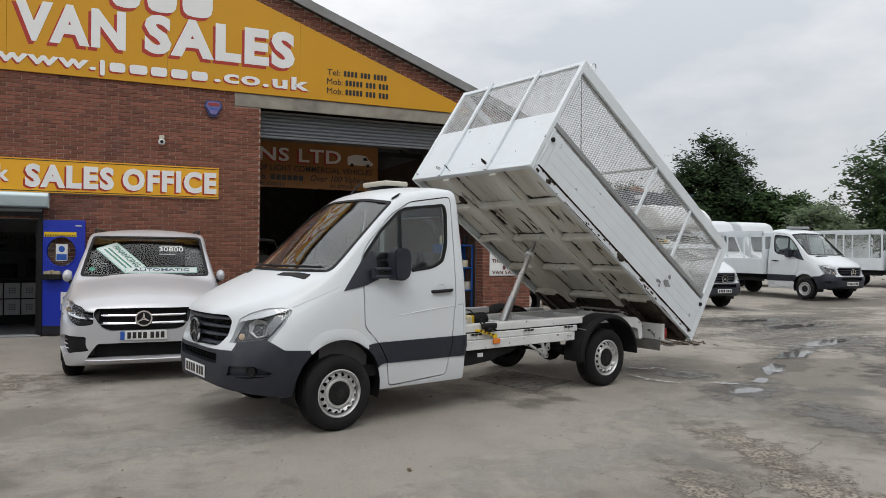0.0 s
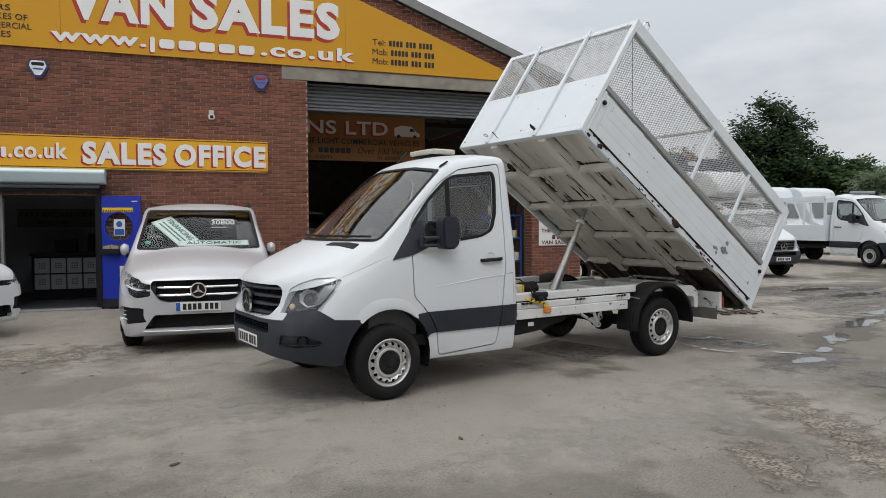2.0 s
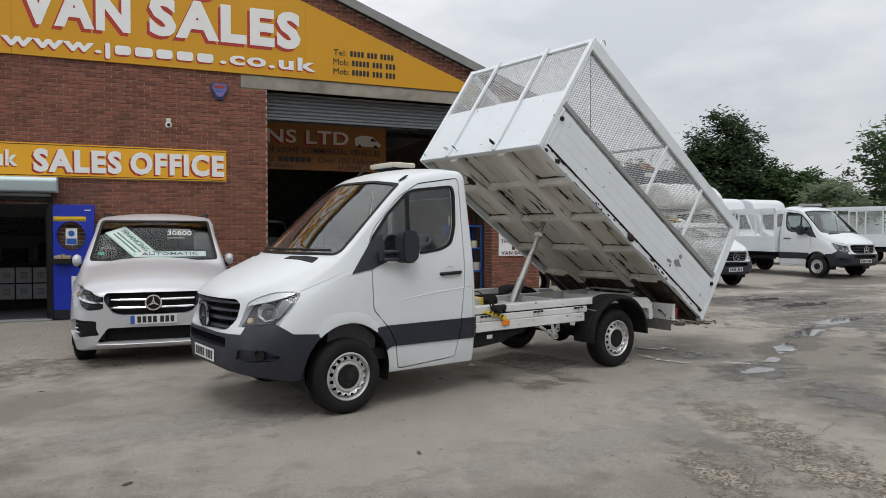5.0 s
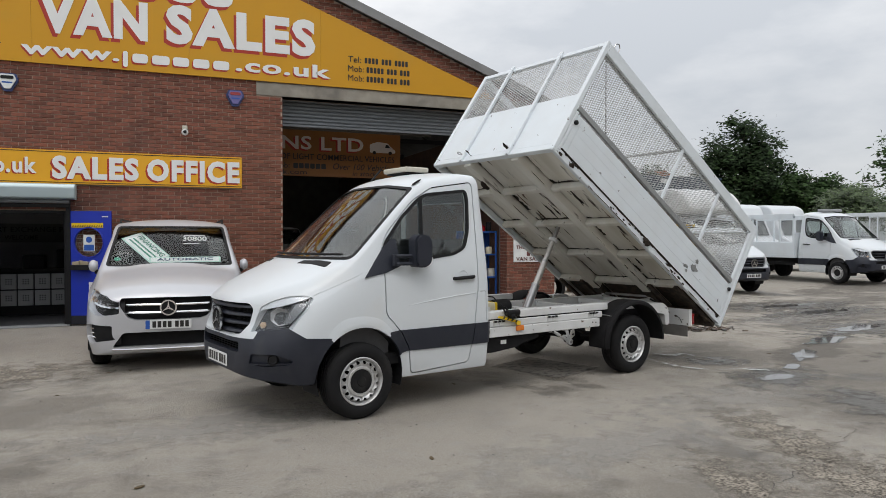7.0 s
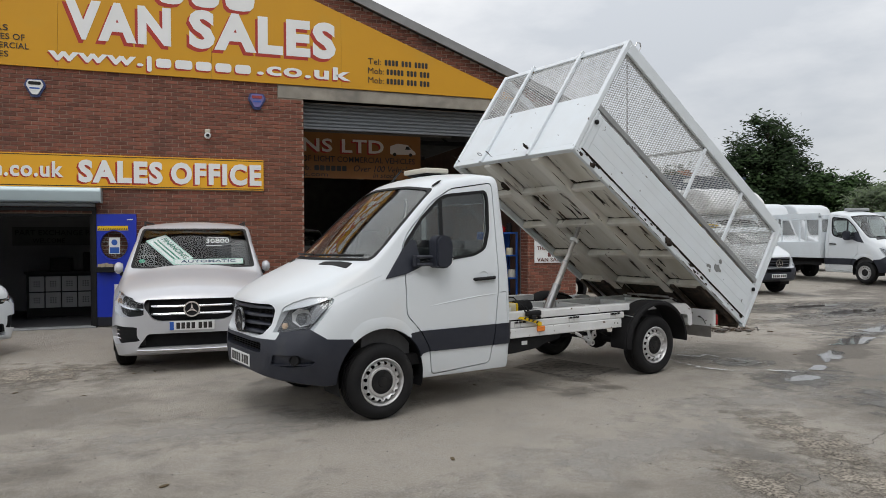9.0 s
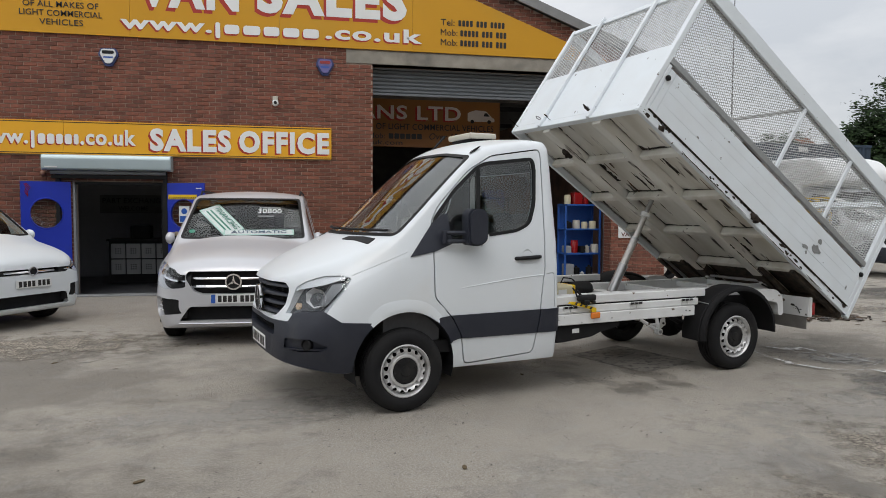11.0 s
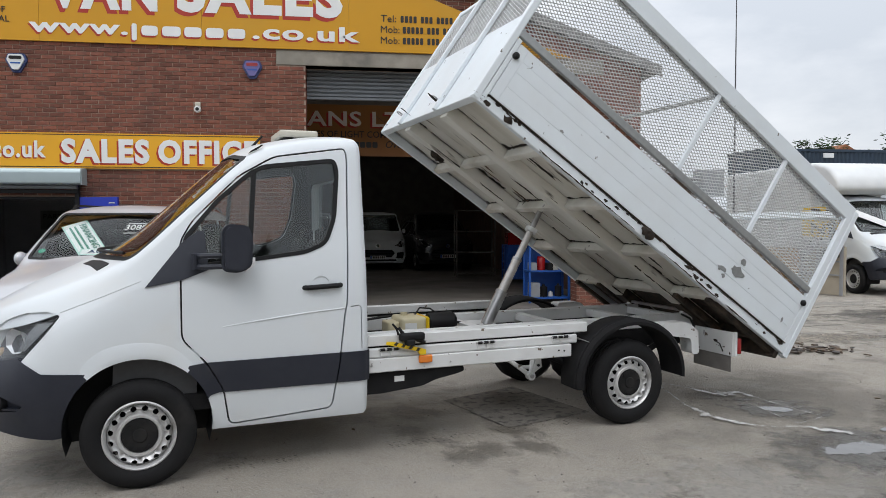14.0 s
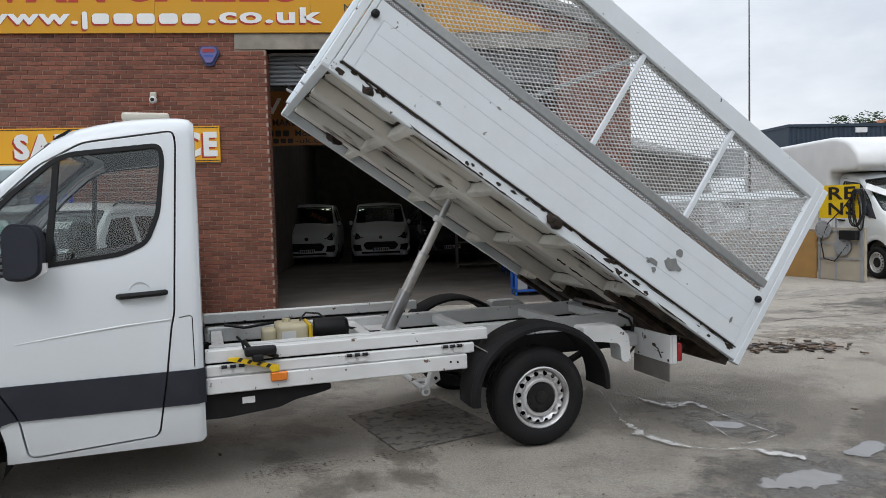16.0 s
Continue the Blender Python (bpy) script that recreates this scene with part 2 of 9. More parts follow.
BLUERACK = material("blue_rack_paint", (0.02, 0.10, 0.40, 1), 0.45)
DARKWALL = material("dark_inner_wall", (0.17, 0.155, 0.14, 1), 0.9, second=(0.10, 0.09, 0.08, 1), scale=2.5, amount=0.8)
OFFICEWALL = material("office_wall", (0.42, 0.43, 0.44, 1), 0.85, second=(0.34, 0.345, 0.35, 1), scale=2)
GREYBOX = material("grey_locker", (0.30, 0.31, 0.32, 1), 0.5)
ROOFSHEET = material("roof_sheet", (0.25, 0.25, 0.25, 1), 0.75, second=(0.17, 0.17, 0.165, 1), scale=3, amount=0.8)
CREAM = material("pump_enamel", (0.62, 0.56, 0.38, 1), 0.4, second=(0.45, 0.40, 0.28, 1), scale=8)
HAZARD = material("hazard_yellow", (0.78, 0.52, 0.01, 1), 0.45)
WOODP = material("old_timber", (0.30, 0.22, 0.13, 1), 0.8, second=(0.18, 0.13, 0.08, 1), scale=5, stretch=(1, 1, 8))
PAPER = material("printed_paper", (0.74, 0.75, 0.74, 1), 0.6)
PALEGREEN = material("pale_green_card", (0.45, 0.66, 0.58, 1), 0.55)
LEAF = material("foliage", (0.032, 0.058, 0.018, 1), 0.75, second=(0.025, 0.055, 0.014, 1), scale=0.8, amount=1.0, island=0.5, spec=0.2)
LEAF2 = material("foliage_pale", (0.075, 0.11, 0.04, 1), 0.6, second=(0.04, 0.07, 0.022, 1), scale=0.5, amount=1.0, island=0.45)
LEAF3 = material("foliage_dark", (0.026, 0.047, 0.016, 1), 0.8, second=(0.013, 0.025, 0.010, 1), scale=0.6, amount=1.0, island=0.6, spec=0.15)
BARK = material("bark", (0.09, 0.07, 0.05, 1), 0.95, second=(0.05, 0.04, 0.03, 1), scale=6, bump=0.6, bump_scale=30)
CONTAINER = material("container_blue", (0.018, 0.035, 0.06, 1), 0.55, second=(0.03, 0.045, 0.06, 1), scale=2)
GRP = material("glass_fibre_white", (0.74, 0.75, 0.75, 1), 0.35, second=(0.64, 0.65, 0.65, 1), scale=2, amount=0.8)
RENDERWALL = material("painted_wall", (0.42, 0.47, 0.48, 1), 0.85, second=(0.33, 0.36, 0.36, 1), scale=1.2, amount=0.8, stain=(0.2, 0.2, 0.18, 1), stain_scale=0.8, stain_at=(0.6, 0.8))
CABLE = material("black_cable", (0.012, 0.012, 0.012, 1), 0.6)
TUBELIGHT = lamp_material("tube_light", (1, 0.97, 0.9, 1), 11.0)


def ground_material():
    """Worn yard concrete: pale cement with grit, dark damp and oily patches, tyre dust."""
    m = bpy.data.materials.new("yard_concrete")
    m.use_nodes = True
    nt = m.node_tree
    b = nt.nodes["Principled BSDF"]
    link = nt.links.new
    tc = nt.nodes.new("ShaderNodeTexCoord")

    def noise_of(s, d, off=0.0, rough=0.55, dist=0.0):
        mp = nt.nodes.new("ShaderNodeMapping")
        mp.inputs["Location"].default_value = (off, off * 0.7, 0)
        link(tc.outputs["Object"], mp.inputs[0])
        n = nt.nodes.new("ShaderNodeTexNoise")
        n.inputs["Scale"].default_value, n.inputs["Detail"].default_value = s, d
        n.inputs["Roughness"].default_value, n.inputs["Distortion"].default_value = rough, dist
        link(mp.outputs[0], n.inputs["Vector"])
        return n.outputs[0]

    def span(sock, a, c, lo=0.0, hi=1.0):
        r = nt.nodes.new("ShaderNodeMapRange")
        r.inputs[1].default_value, r.inputs[2].default_value = a, c
        r.inputs[3].default_value, r.inputs[4].default_value = lo, hi
        link(sock, r.inputs[0])
        return r.outputs[0]

    def mix(fac, a, c, mode="MIX"):
        x = nt.nodes.new("ShaderNodeMix")
        x.data_type, x.blend_type = "RGBA", mode
        for i, v in ((0, fac), (6, a), (7, c)):
            if isinstance(v, (int, float, tuple)):
                x.inputs[i].default_value = v
            else:
                link(v, x.inputs[i])
        return x.outputs[2]

    col = mix(span(noise_of(0.35, 9, 0.0, 0.62), 0.38, 0.62), (0.305, 0.268, 0.222, 1), (0.395, 0.354, 0.300, 1))
    col = mix(span(noise_of(1.7, 10, 3.0, 0.68), 0.48, 0.68, 0, 0.42), col, (0.17, 0.152, 0.132, 1))
    col = mix(span(noise_of(4.5, 8, 6.0, 0.7), 0.52, 0.68, 0, 0.6), col, (0.34, 0.325, 0.305, 1))
    col = mix(span(noise_of(60, 3, 1.0), 0.50, 0.58, 0, 0.6), col, (0.46, 0.425, 0.37, 1))
    col = mix(span(noise_of(150, 2, 9.0), 0.54, 0.60, 0, 0.6), col, (0.58, 0.55, 0.50, 1))
    col = mix(span(noise_of(110, 2, 5.0), 0.56, 0.63, 0, 0.3), col, (0.075, 0.066, 0.055, 1))
    col = mix(span(noise_of(24, 4, 15.0, 0.6), 0.63, 0.70, 0, 0.55), col, (0.12, 0.108, 0.095, 1))
    damp = span(noise_of(0.30, 10, 8.0, 0.66, 0.3), 0.585, 0.615)
    spots = span(noise_of(34, 3, 21.0, 0.5), 0.70, 0.73, 0, 0.8)
    col = mix(spots, col, (0.06, 0.052, 0.044, 1))
    col = mix(damp, col, mix(1.0, col, (0.55, 0.54, 0.53, 1), "MULTIPLY"))
    # broad worn and damp areas with ragged rims: place, half axes, turn, strength
    wet = None
    for x, y, rx, ry, turn, k in ((6.3, 6.0, 2.3, 0.8, 70, 0.55), (8.3, 7.4, 2.6, 0.8, 26, 0.5), (11.6, 9.0, 2.8, 0.8, 22, 0.5), (7.0, 8.7, 1.7, 0.8, 40, 0.55), (8.6, 8.5, 2.6, 0.5, 28, 0.8), (15.0, 13.6, 5.0, 1.1, 8, 0.75), (21.0, 16.0, 6.0, 1.5, 6, 0.75), (13.0, 11.3, 4.0, 0.9, 14, 0.65), (27.0, 17.5, 7.0, 2.0, 4, 0.6),
                                  (-2.4, 5.0, 2.8, 1.9, 20, 0.6), (-2.6, 8.8, 2.8, 2.0, 0, 0.5), (0.6, 4.3, 2.4, 1.0, 15, 0.48), (2.6, 4.2, 1.8, 0.6, 30, 0.3), (15.5, 8.6, 4.0, 1.1, 12, 0.55), (1.6, 9.6, 2.4, 0.9, 14, 0.25)):
        mp = nt.nodes.new("ShaderNodeMapping")
        mp.vector_type = "TEXTURE"
        mp.inputs["Location"].default_value, mp.inputs["Rotation"].default_value, mp.inputs["Scale"].default_value = (x, y, 0), (0, 0, radians(turn)), (rx, ry, 1)
        link(tc.outputs["Object"], mp.inputs[0])
        ln = nt.nodes.new("ShaderNodeVectorMath")
        ln.operation = "LENGTH"
        link(mp.outputs[0], ln.inputs[0])
        add = nt.nodes.new("ShaderNodeMath")
        link(ln.outputs["Value"], add.inputs[0])
        link(span(noise_of(1.1, 9, x, 0.68), 0.3, 0.7, -0.6, 0.6), add.inputs[1])
        b_ = span(add.outputs[0], 0.55, 1.05, k, 0.0)
        if wet is None:
            wet = b_
        else:
            mx = nt.nodes.new("ShaderNodeMath")
            mx.operation = "MAXIMUM"
            link(wet, mx.inputs[0])
            link(b_, mx.inputs[1])
            wet = mx.outputs[0]
    col = mix(wet, col, mix(1.0, col, (0.30, 0.29, 0.285, 1), "MULTIPLY"))
    oil = span(noise_of(0.8, 7, 12.0, 0.62), 0.66, 0.70, 0, 0.3)
    col = mix(oil, col, (0.07, 0.066, 0.062, 1))
    link(col, b.inputs["Base Color"])
    link(span(damp, 0, 1, 0.9, 0.45), b.inputs["Roughness"])
    bp = nt.nodes.new("ShaderNodeBump")
    bp.inputs["Strength"].default_value, bp.inputs["Distance"].default_value = 1.0, 0.03
    link(noise_of(30, 10, 2.0, 0.75), bp.inputs["Height"])
    link(bp.outputs[0], b.inputs["Normal"])
    return m


GROUND = ground_material()


def patch_material(name, base, second, rough, edge=(0.72, 0.86), wobble=0.55, scale=2.4, bump=0.3, spec=0.5, strength=1.0, grain=30.0):
    """A stain or a sheet of water with a ragged edge: it fades out where a noisy distance from its middle passes 1. Across a ribbon the distance is its map's u."""
    m = bpy.data.materials.new(name)
    m.use_nodes = True
    nt = m.node_tree
    b = nt.nodes["Principled BSDF"]
    link = nt.links.new
    geo = nt.nodes.new("ShaderNodeNewGeometry")
    uv = nt.nodes.new("ShaderNodeUVMap")
    ln = nt.nodes.new("ShaderNodeVectorMath")
    ln.operation = "LENGTH"
    link(uv.outputs[0], ln.inputs[0])

    def noise_of(s, d):
        n = nt.nodes.new("ShaderNodeTexNoise")
        n.inputs["Scale"].default_value, n.inputs["Detail"].default_value, n.inputs["Roughness"].default_value = s, d, 0.65
        link(geo.outputs["Position"], n.inputs["Vector"])
        return n.outputs[0]

    def span(sock, a, c, lo, hi):
        r = nt.nodes.new("ShaderNodeMapRange")
        r.inputs[1].default_value, r.inputs[2].default_value, r.inputs[3].default_value, r.inputs[4].default_value = a, c, lo, hi
        link(sock, r.inputs[0])
        return r.outputs[0]

    add = nt.nodes.new("ShaderNodeMath")
    link(ln.outputs["Value"], add.inputs[0])
    link(span(noise_of(scale, 9), 0.3, 0.7, -wobble, wobble), add.inputs[1])
    link(span(add.outputs[0], edge[0], edge[1], strength, 0.0), b.inputs["Alpha"])
    mx = nt.nodes.new("ShaderNodeMix")
    mx.data_type = "RGBA"
    mx.inputs[6].default_value, mx.inputs[7].default_value = base, second
    link(span(noise_of(grain, 6), 0.42, 0.6, 0, 1), mx.inputs[0])
    link(mx.outputs[2], b.inputs["Base Color"])
    b.inputs["Roughness"].default_value = rough
    b.inputs["Specular IOR Level"].default_value = spec
    if bump:
        bp = nt.nodes.new("ShaderNodeBump")
        bp.inputs["Strength"].default_value, bp.inputs["Distance"].default_value = bump, 0.02
        link(noise_of(30, 8), bp.inputs["Height"])
        link(bp.outputs[0], b.inputs["Normal"])
    return m


WATER = patch_material("puddle_water", (0.17, 0.16, 0.148, 1), (0.14, 0.13, 0.12, 1), 0.03, (0.60, 0.66), 0.42, 3.5, 0.0, 1.0, 1.0, 4.0)
WET = patch_material("wet_concrete", (0.17, 0.158, 0.14, 1), (0.10, 0.093, 0.083, 1), 0.42, (0.35, 0.90), 0.6, 3.5, 0.8, 0.5, 0.8)
STAIN = patch_material("dark_stain", (0.15, 0.138, 0.122, 1), (0.08, 0.074, 0.067, 1), 0.85, (0.25, 0.90), 0.7, 3.0, 0.8, 0.4, 0.6)
# pale colour stands for the sky mirrored in trickling cement water
PALE = patch_material("cement_runoff", (0.62, 0.61, 0.59, 1), (0.46, 0.445, 0.42, 1), 0.35, (0.10, 0.62), 0.75, 9.0, 0.2, 0.6, 0.85)
GRAVEL = patch_material("exposed_gravel", (0.40, 0.355, 0.295, 1), (0.085, 0.072, 0.058, 1), 0.92, (0.15, 0.95), 0.75, 4.0, 1.0, 0.3, 1.0, 45.0)
LIGHTPATCH = patch_material("pale_dust", (0.42, 0.395, 0.36, 1), (0.33, 0.31, 0.285, 1), 0.9, (0.20, 0.95), 0.7, 3.2, 0.8, 0.4, 0.5)


# ---- building blocks ----
def finish(name, bm, mat, smooth=35):
    bmesh.ops.recalc_face_normals(bm, faces=bm.faces)
    me = bpy.data.meshes.new(name)
    bm.to_mesh(me)
    bm.free()
    for x in mat if isinstance(mat, (list, tuple)) else (mat,):
        me.materials.append(x)
    if smooth:
        me.polygons.foreach_set("use_smooth", [True] * len(me.polygons))
        me.set_sharp_from_angle(angle=radians(smooth))
    return me


def part(name, bm, mat, parent=None, label="", smooth=35):
    """One mesh object, under a thing or a part."""
    ob = new(name, finish(name, bm, mat, smooth))
    ob.parent = parent
    return tagged(ob, label)


def again(ob, m, parent=None):
    """Another object on the same mesh, placed by m under the same parent."""
    o = new(ob.name.split(".")[0], ob.data)
    o.parent = parent or ob.parent
    o.matrix_basis = m
    if "label" in ob:
        o["label"] = ob["label"]
    return o


def thing(name, m, label, category, group="", kind=""):
    ob = new(name)
    ob.matrix_basis = m
    ob.empty_display_size = 0.2
    return tagged(ob, label, category, group, kind)


def single(name, bm, mat, m, label, category, group="", kind="", smooth=35):
    """A thing of one mesh."""
    ob = part(name, bm, mat, None, "", smooth)
    ob.matrix_basis = m
    return tagged(ob, label, category, group, kind)


def box(bm, x0, y0, z0, x1, y1, z1, bev=0.0, m=None, idx=0):
    vs = [bm.verts.new((x, y, z)) for z in (z0, z1) for y in (y0, y1) for x in (x0, x1)]
    fs = [bm.faces.new([vs[i] for i in q]) for q in ((0, 2, 3, 1), (4, 5, 7, 6), (0, 1, 5, 4), (2, 6, 7, 3), (0, 4, 6, 2), (1, 3, 7, 5))]
    geo = vs
    if bev:
        r = bmesh.ops.bevel(bm, geom=list({e for f in fs for e in f.edges}), offset=bev, segments=1 if bev < 0.012 else 3, profile=0.6, affect="EDGES", clamp_overlap=True)
        fs = [f for f in r["faces"]] + [f for f in fs if f.is_valid]
        geo = list({v for f in fs for v in f.verts})
    if m is not None:
        bmesh.ops.transform(bm, matrix=m, verts=geo)
    for f in fs:
        f.material_index = idx
    return geo


def B(*args, **kw):
    bm = bmesh.new()
    box(bm, *args, **kw)
    return bm


def tube(bm, pts, r, seg=10, r_end=None, cap=True):
    """A round bar along a polyline; r may taper to r_end."""
    pts = [Vector(p) for p in pts]
    rings, up = [], None
    for i, p in enumerate(pts):
        d = (pts[min(i + 1, len(pts) - 1)] - pts[max(i - 1, 0)]).normalized()
        if up is None:
            up = d.orthogonal().normalized()
        up = (up - d * up.dot(d)).normalized()
        side = d.cross(up)
        k = r if r_end is None else r + (r_end - r) * i / (len(pts) - 1)
        rings.append([bm.verts.new(p + k * (math.cos(a) * up + math.sin(a) * side)) for a in (2 * math.pi * j / seg for j in range(seg))])
    for a, b in zip(rings, rings[1:]):
        for j in range(seg):
            bm.faces.new((a[j], a[(j + 1) % seg], b[(j + 1) % seg], b[j]))
    if cap:
        bm.faces.new(rings[0][::-1])
        bm.faces.new(rings[-1])
    return [v for r_ in rings for v in r_]


def T(*args, **kw):
    bm = bmesh.new()
    tube(bm, *args, **kw)
    return bm


def lathe(bm, profile, seg=32, m=None):
    """Turns (radius, height) points round the y axis."""
    rings, vs = [], []
    for r, h in profile:
        if r < 1e-5:
            ring = [bm.verts.new((0, h, 0))]
        else:
            ring = [bm.verts.new((r * math.cos(a), h, r * math.sin(a))) for a in (2 * math.pi * j / seg for j in range(seg))]
        rings.append(ring)
        vs += ring
    for a, b in zip(rings, rings[1:]):
        for j in range(seg):
            k = (j + 1) % seg
            if len(a) == 1 and len(b) == 1:
                continue
            if len(a) == 1:
                bm.faces.new((a[0], b[k], b[j]))
            elif len(b) == 1:
                bm.faces.new((a[j], a[k], b[0]))
            else:
                bm.faces.new((a[j], a[k], b[k], b[j]))
    if m is not None:
        bmesh.ops.transform(bm, matrix=m, verts=vs)
    return vs


def prism(bm, outline, axis, lo, hi, m=None, idx=0):
    """Extrudes a 2D outline along an axis: 'y' takes (x, z), 'x' takes (y, z), 'z' takes (x, y)."""
    put = {"y": lambda a, b, c: (a, c, b), "x": lambda a, b, c: (c, a, b), "z": lambda a, b, c: (a, b, c)}[axis]
    low = [bm.verts.new(put(a, b, lo)) for a, b in outline]
    top = [bm.verts.new(put(a, b, hi)) for a, b in outline]
    fs = [bm.faces.new(low[::-1]), bm.faces.new(top)]
    for i in range(len(outline)):
        j = (i + 1) % len(outline)
        fs.append(bm.faces.new((low[i], low[j], top[j], top[i])))
    if m is not None:
        bmesh.ops.transform(bm, matrix=m, verts=low + top)
    for f in fs:
        f.material_index = idx
    return low + top


def PR(*args, **kw):
    bm = bmesh.new()
    prism(bm, *args, **kw)
    bmesh.ops.recalc_face_normals(bm, faces=bm.faces)
    return bm


def rounded(pts, r, n=4):
    """Rounds the corners of a 2D outline."""
    out = []
    for i, p in enumerate(pts):
        a, b, c = Vector(pts[i - 1]), Vector(p), Vector(pts[(i + 1) % len(pts)])
        k = min(r, (a - b).length * 0.45, (c - b).length * 0.45)
        s, e = b + (a - b).normalized() * k, b + (c - b).normalized() * k
        for j in range(n + 1):
            t = j / n
            q = s * (1 - t) ** 2 + b * 2 * t * (1 - t) + e * t * t
            out.append((q.x, q.y))
    return out


def carve(base, *cuts):
    """Boolean work on bmeshes: (bmesh, operation) pairs applied to base, which is kept."""
    obs = []
    for b in [base] + [c[0] for c in cuts]:
        bmesh.ops.recalc_face_normals(b, faces=b.faces)
        me = bpy.data.meshes.new("tmp")
        b.to_mesh(me)
        obs.append(new("tmp", me))
    for (b, op), ob in zip(cuts, obs[1:]):
        md = obs[0].modifiers.new("cut", "BOOLEAN")
        md.operation, md.object, md.solver = op, ob, "EXACT"
    bpy.context.view_layer.update()
    me = bpy.data.meshes.new_from_object(obs[0].evaluated_get(bpy.context.evaluated_depsgraph_get()))
    out = bmesh.new()
    out.from_mesh(me)
    bpy.data.meshes.remove(me)
    for ob in obs:
        d = ob.data
        bpy.data.objects.remove(ob)
        bpy.data.meshes.remove(d)
    return out


def text_mesh(words, size, depth=0.004, width=None, bold=0.0, align="CENTER", shear=0.0, line=1.0, space=1.0):
    """Built-in lettering as a bmesh in the x-z plane, facing -y, base at z = 0; width squeezes it."""
    cu = bpy.data.curves.new("lettering", "FONT")
    cu.body, cu.size, cu.extrude, cu.offset, cu.align_x, cu.shear = words, size, depth / 2, bold, align, shear
    cu.space_line, cu.space_character = line, space
    cu.resolution_u = 3
    ob = new("lettering", cu)
    bpy.context.view_layer.update()
    me = bpy.data.meshes.new_from_object(ob.evaluated_get(bpy.context.evaluated_depsgraph_get()))
    bpy.data.objects.remove(ob)
    bpy.data.curves.remove(cu)
    bm = bmesh.new()
    bm.from_mesh(me)
    bpy.data.meshes.remove(me)
    bmesh.ops.rotate(bm, matrix=Matrix.Rotation(radians(90), 3, "X"), verts=bm.verts)
    if width:
        xs = [v.co.x for v in bm.verts]
        k = width / (max(xs) - min(xs))
        x0 = min(xs) if align == "LEFT" else (max(xs) + min(xs)) / 2
        for v in bm.verts:
            v.co.x = (v.co.x - x0) * k
    return bm


def moved(bm, x=0, y=0, z=0, rz=0):
    bmesh.ops.transform(bm, matrix=pose(x, y, z, 0, 0, rz), verts=bm.verts)
    return bm


def mirrored(bm):
    for v in bm.verts:
        v.co.y = -v.co.y
    bmesh.ops.reverse_faces(bm, faces=bm.faces)
    return bm


# ---- the setting: yard, building, sky line ----
FACE = 15.59            # the plane of the brick front
JAMB_L, JAMB_R, LINTEL = 2.27, 7.36, 4.46
EAVE_R, RIDGE_X, RIDGE_Z, SLOPE = 8.62, 0.5, 7.58, 0.37
EAVE_L = 2 * RIDGE_X - EAVE_R
OFF_L, OFF_R, OFF_T = -3.19, -1.62, 2.10


def roof_z(x):
    return RIDGE_Z - SLOPE * abs(x - RIDGE_X)


def rise(x):
    """The yard climbs a little towards the far row of vans."""
    return 0.05 * min(3.5, max(0.0, x - 17.5))


def build_ground():
    bm = bmesh.new()
    xs = [-400, -60, -12, 0, 12, 17.5, 21, 30, 60, 400]
    ys = [-400, -60, -10, 0, 10, 20, 40, 80, 400]
    vs = [[bm.verts.new((x, y, rise(x))) for x in xs] for y in ys]
    for j in range(len(ys) - 1):
        for i in range(len(xs) - 1):
            bm.faces.new((vs[j][i], vs[j][i + 1], vs[j + 1][i + 1], vs[j + 1][i]))
    single("ground", bm, GROUND, Matrix(), "worn grey concrete yard with damp patches and grit", "ground", kind="structure", smooth=0)


build_ground()


def wall_piece(name, outline, holes, y0, y1, mat, label):
    """A wall in the x-z plane with thickness, with openings cut through."""
    bm = PR(outline, "y", y0, y1)
    if holes:
        bm = carve(bm, *[(PR(h, "y", y0 - 0.5, y1 + 0.5), "DIFFERENCE") for h in holes])
    return single(name, bm, mat, Matrix(), label, "wall", kind="structure", smooth=0)


def rect(x0, z0, x1, z1):
    return [(x0, z0), (x1, z0), (x1, z1), (x0, z1)]


gable = [(EAVE_L, -0.1), (EAVE_R, -0.1), (EAVE_R, roof_z(EAVE_R)), (RIDGE_X, RIDGE_Z), (EAVE_L, roof_z(EAVE_L))]
front_wall = wall_piece("wall_front", gable, [rect(JAMB_L, -0.2, JAMB_R, LINTEL), rect(OFF_L, -0.2, OFF_R, OFF_T)],
                        FACE + 0.012, FACE + 0.34, MORTAR, "red brick gable wall of the sales building")

DEEP = 36.0
wall_piece("wall_right", [(FACE + 0.34, -0.1), (DEEP, -0.1), (DEEP, 4.55), (FACE + 0.34, 4.55)], [], 0, 0.3, material("inner_brick", (0.20, 0.11, 0.08, 1), 0.9, second=(0.11, 0.07, 0.055, 1), scale=3, amount=0.9),
           "brown brick side wall of the workshop").matrix_basis = pose(EAVE_R, 0, 0, 0, 0, 90)
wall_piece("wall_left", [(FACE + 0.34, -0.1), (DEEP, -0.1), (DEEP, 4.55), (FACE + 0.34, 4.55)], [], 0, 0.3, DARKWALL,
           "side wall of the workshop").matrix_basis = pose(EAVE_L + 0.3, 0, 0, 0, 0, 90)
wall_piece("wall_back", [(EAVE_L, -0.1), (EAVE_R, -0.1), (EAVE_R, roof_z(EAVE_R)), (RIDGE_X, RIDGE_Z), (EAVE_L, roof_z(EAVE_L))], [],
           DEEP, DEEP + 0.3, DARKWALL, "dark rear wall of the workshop")
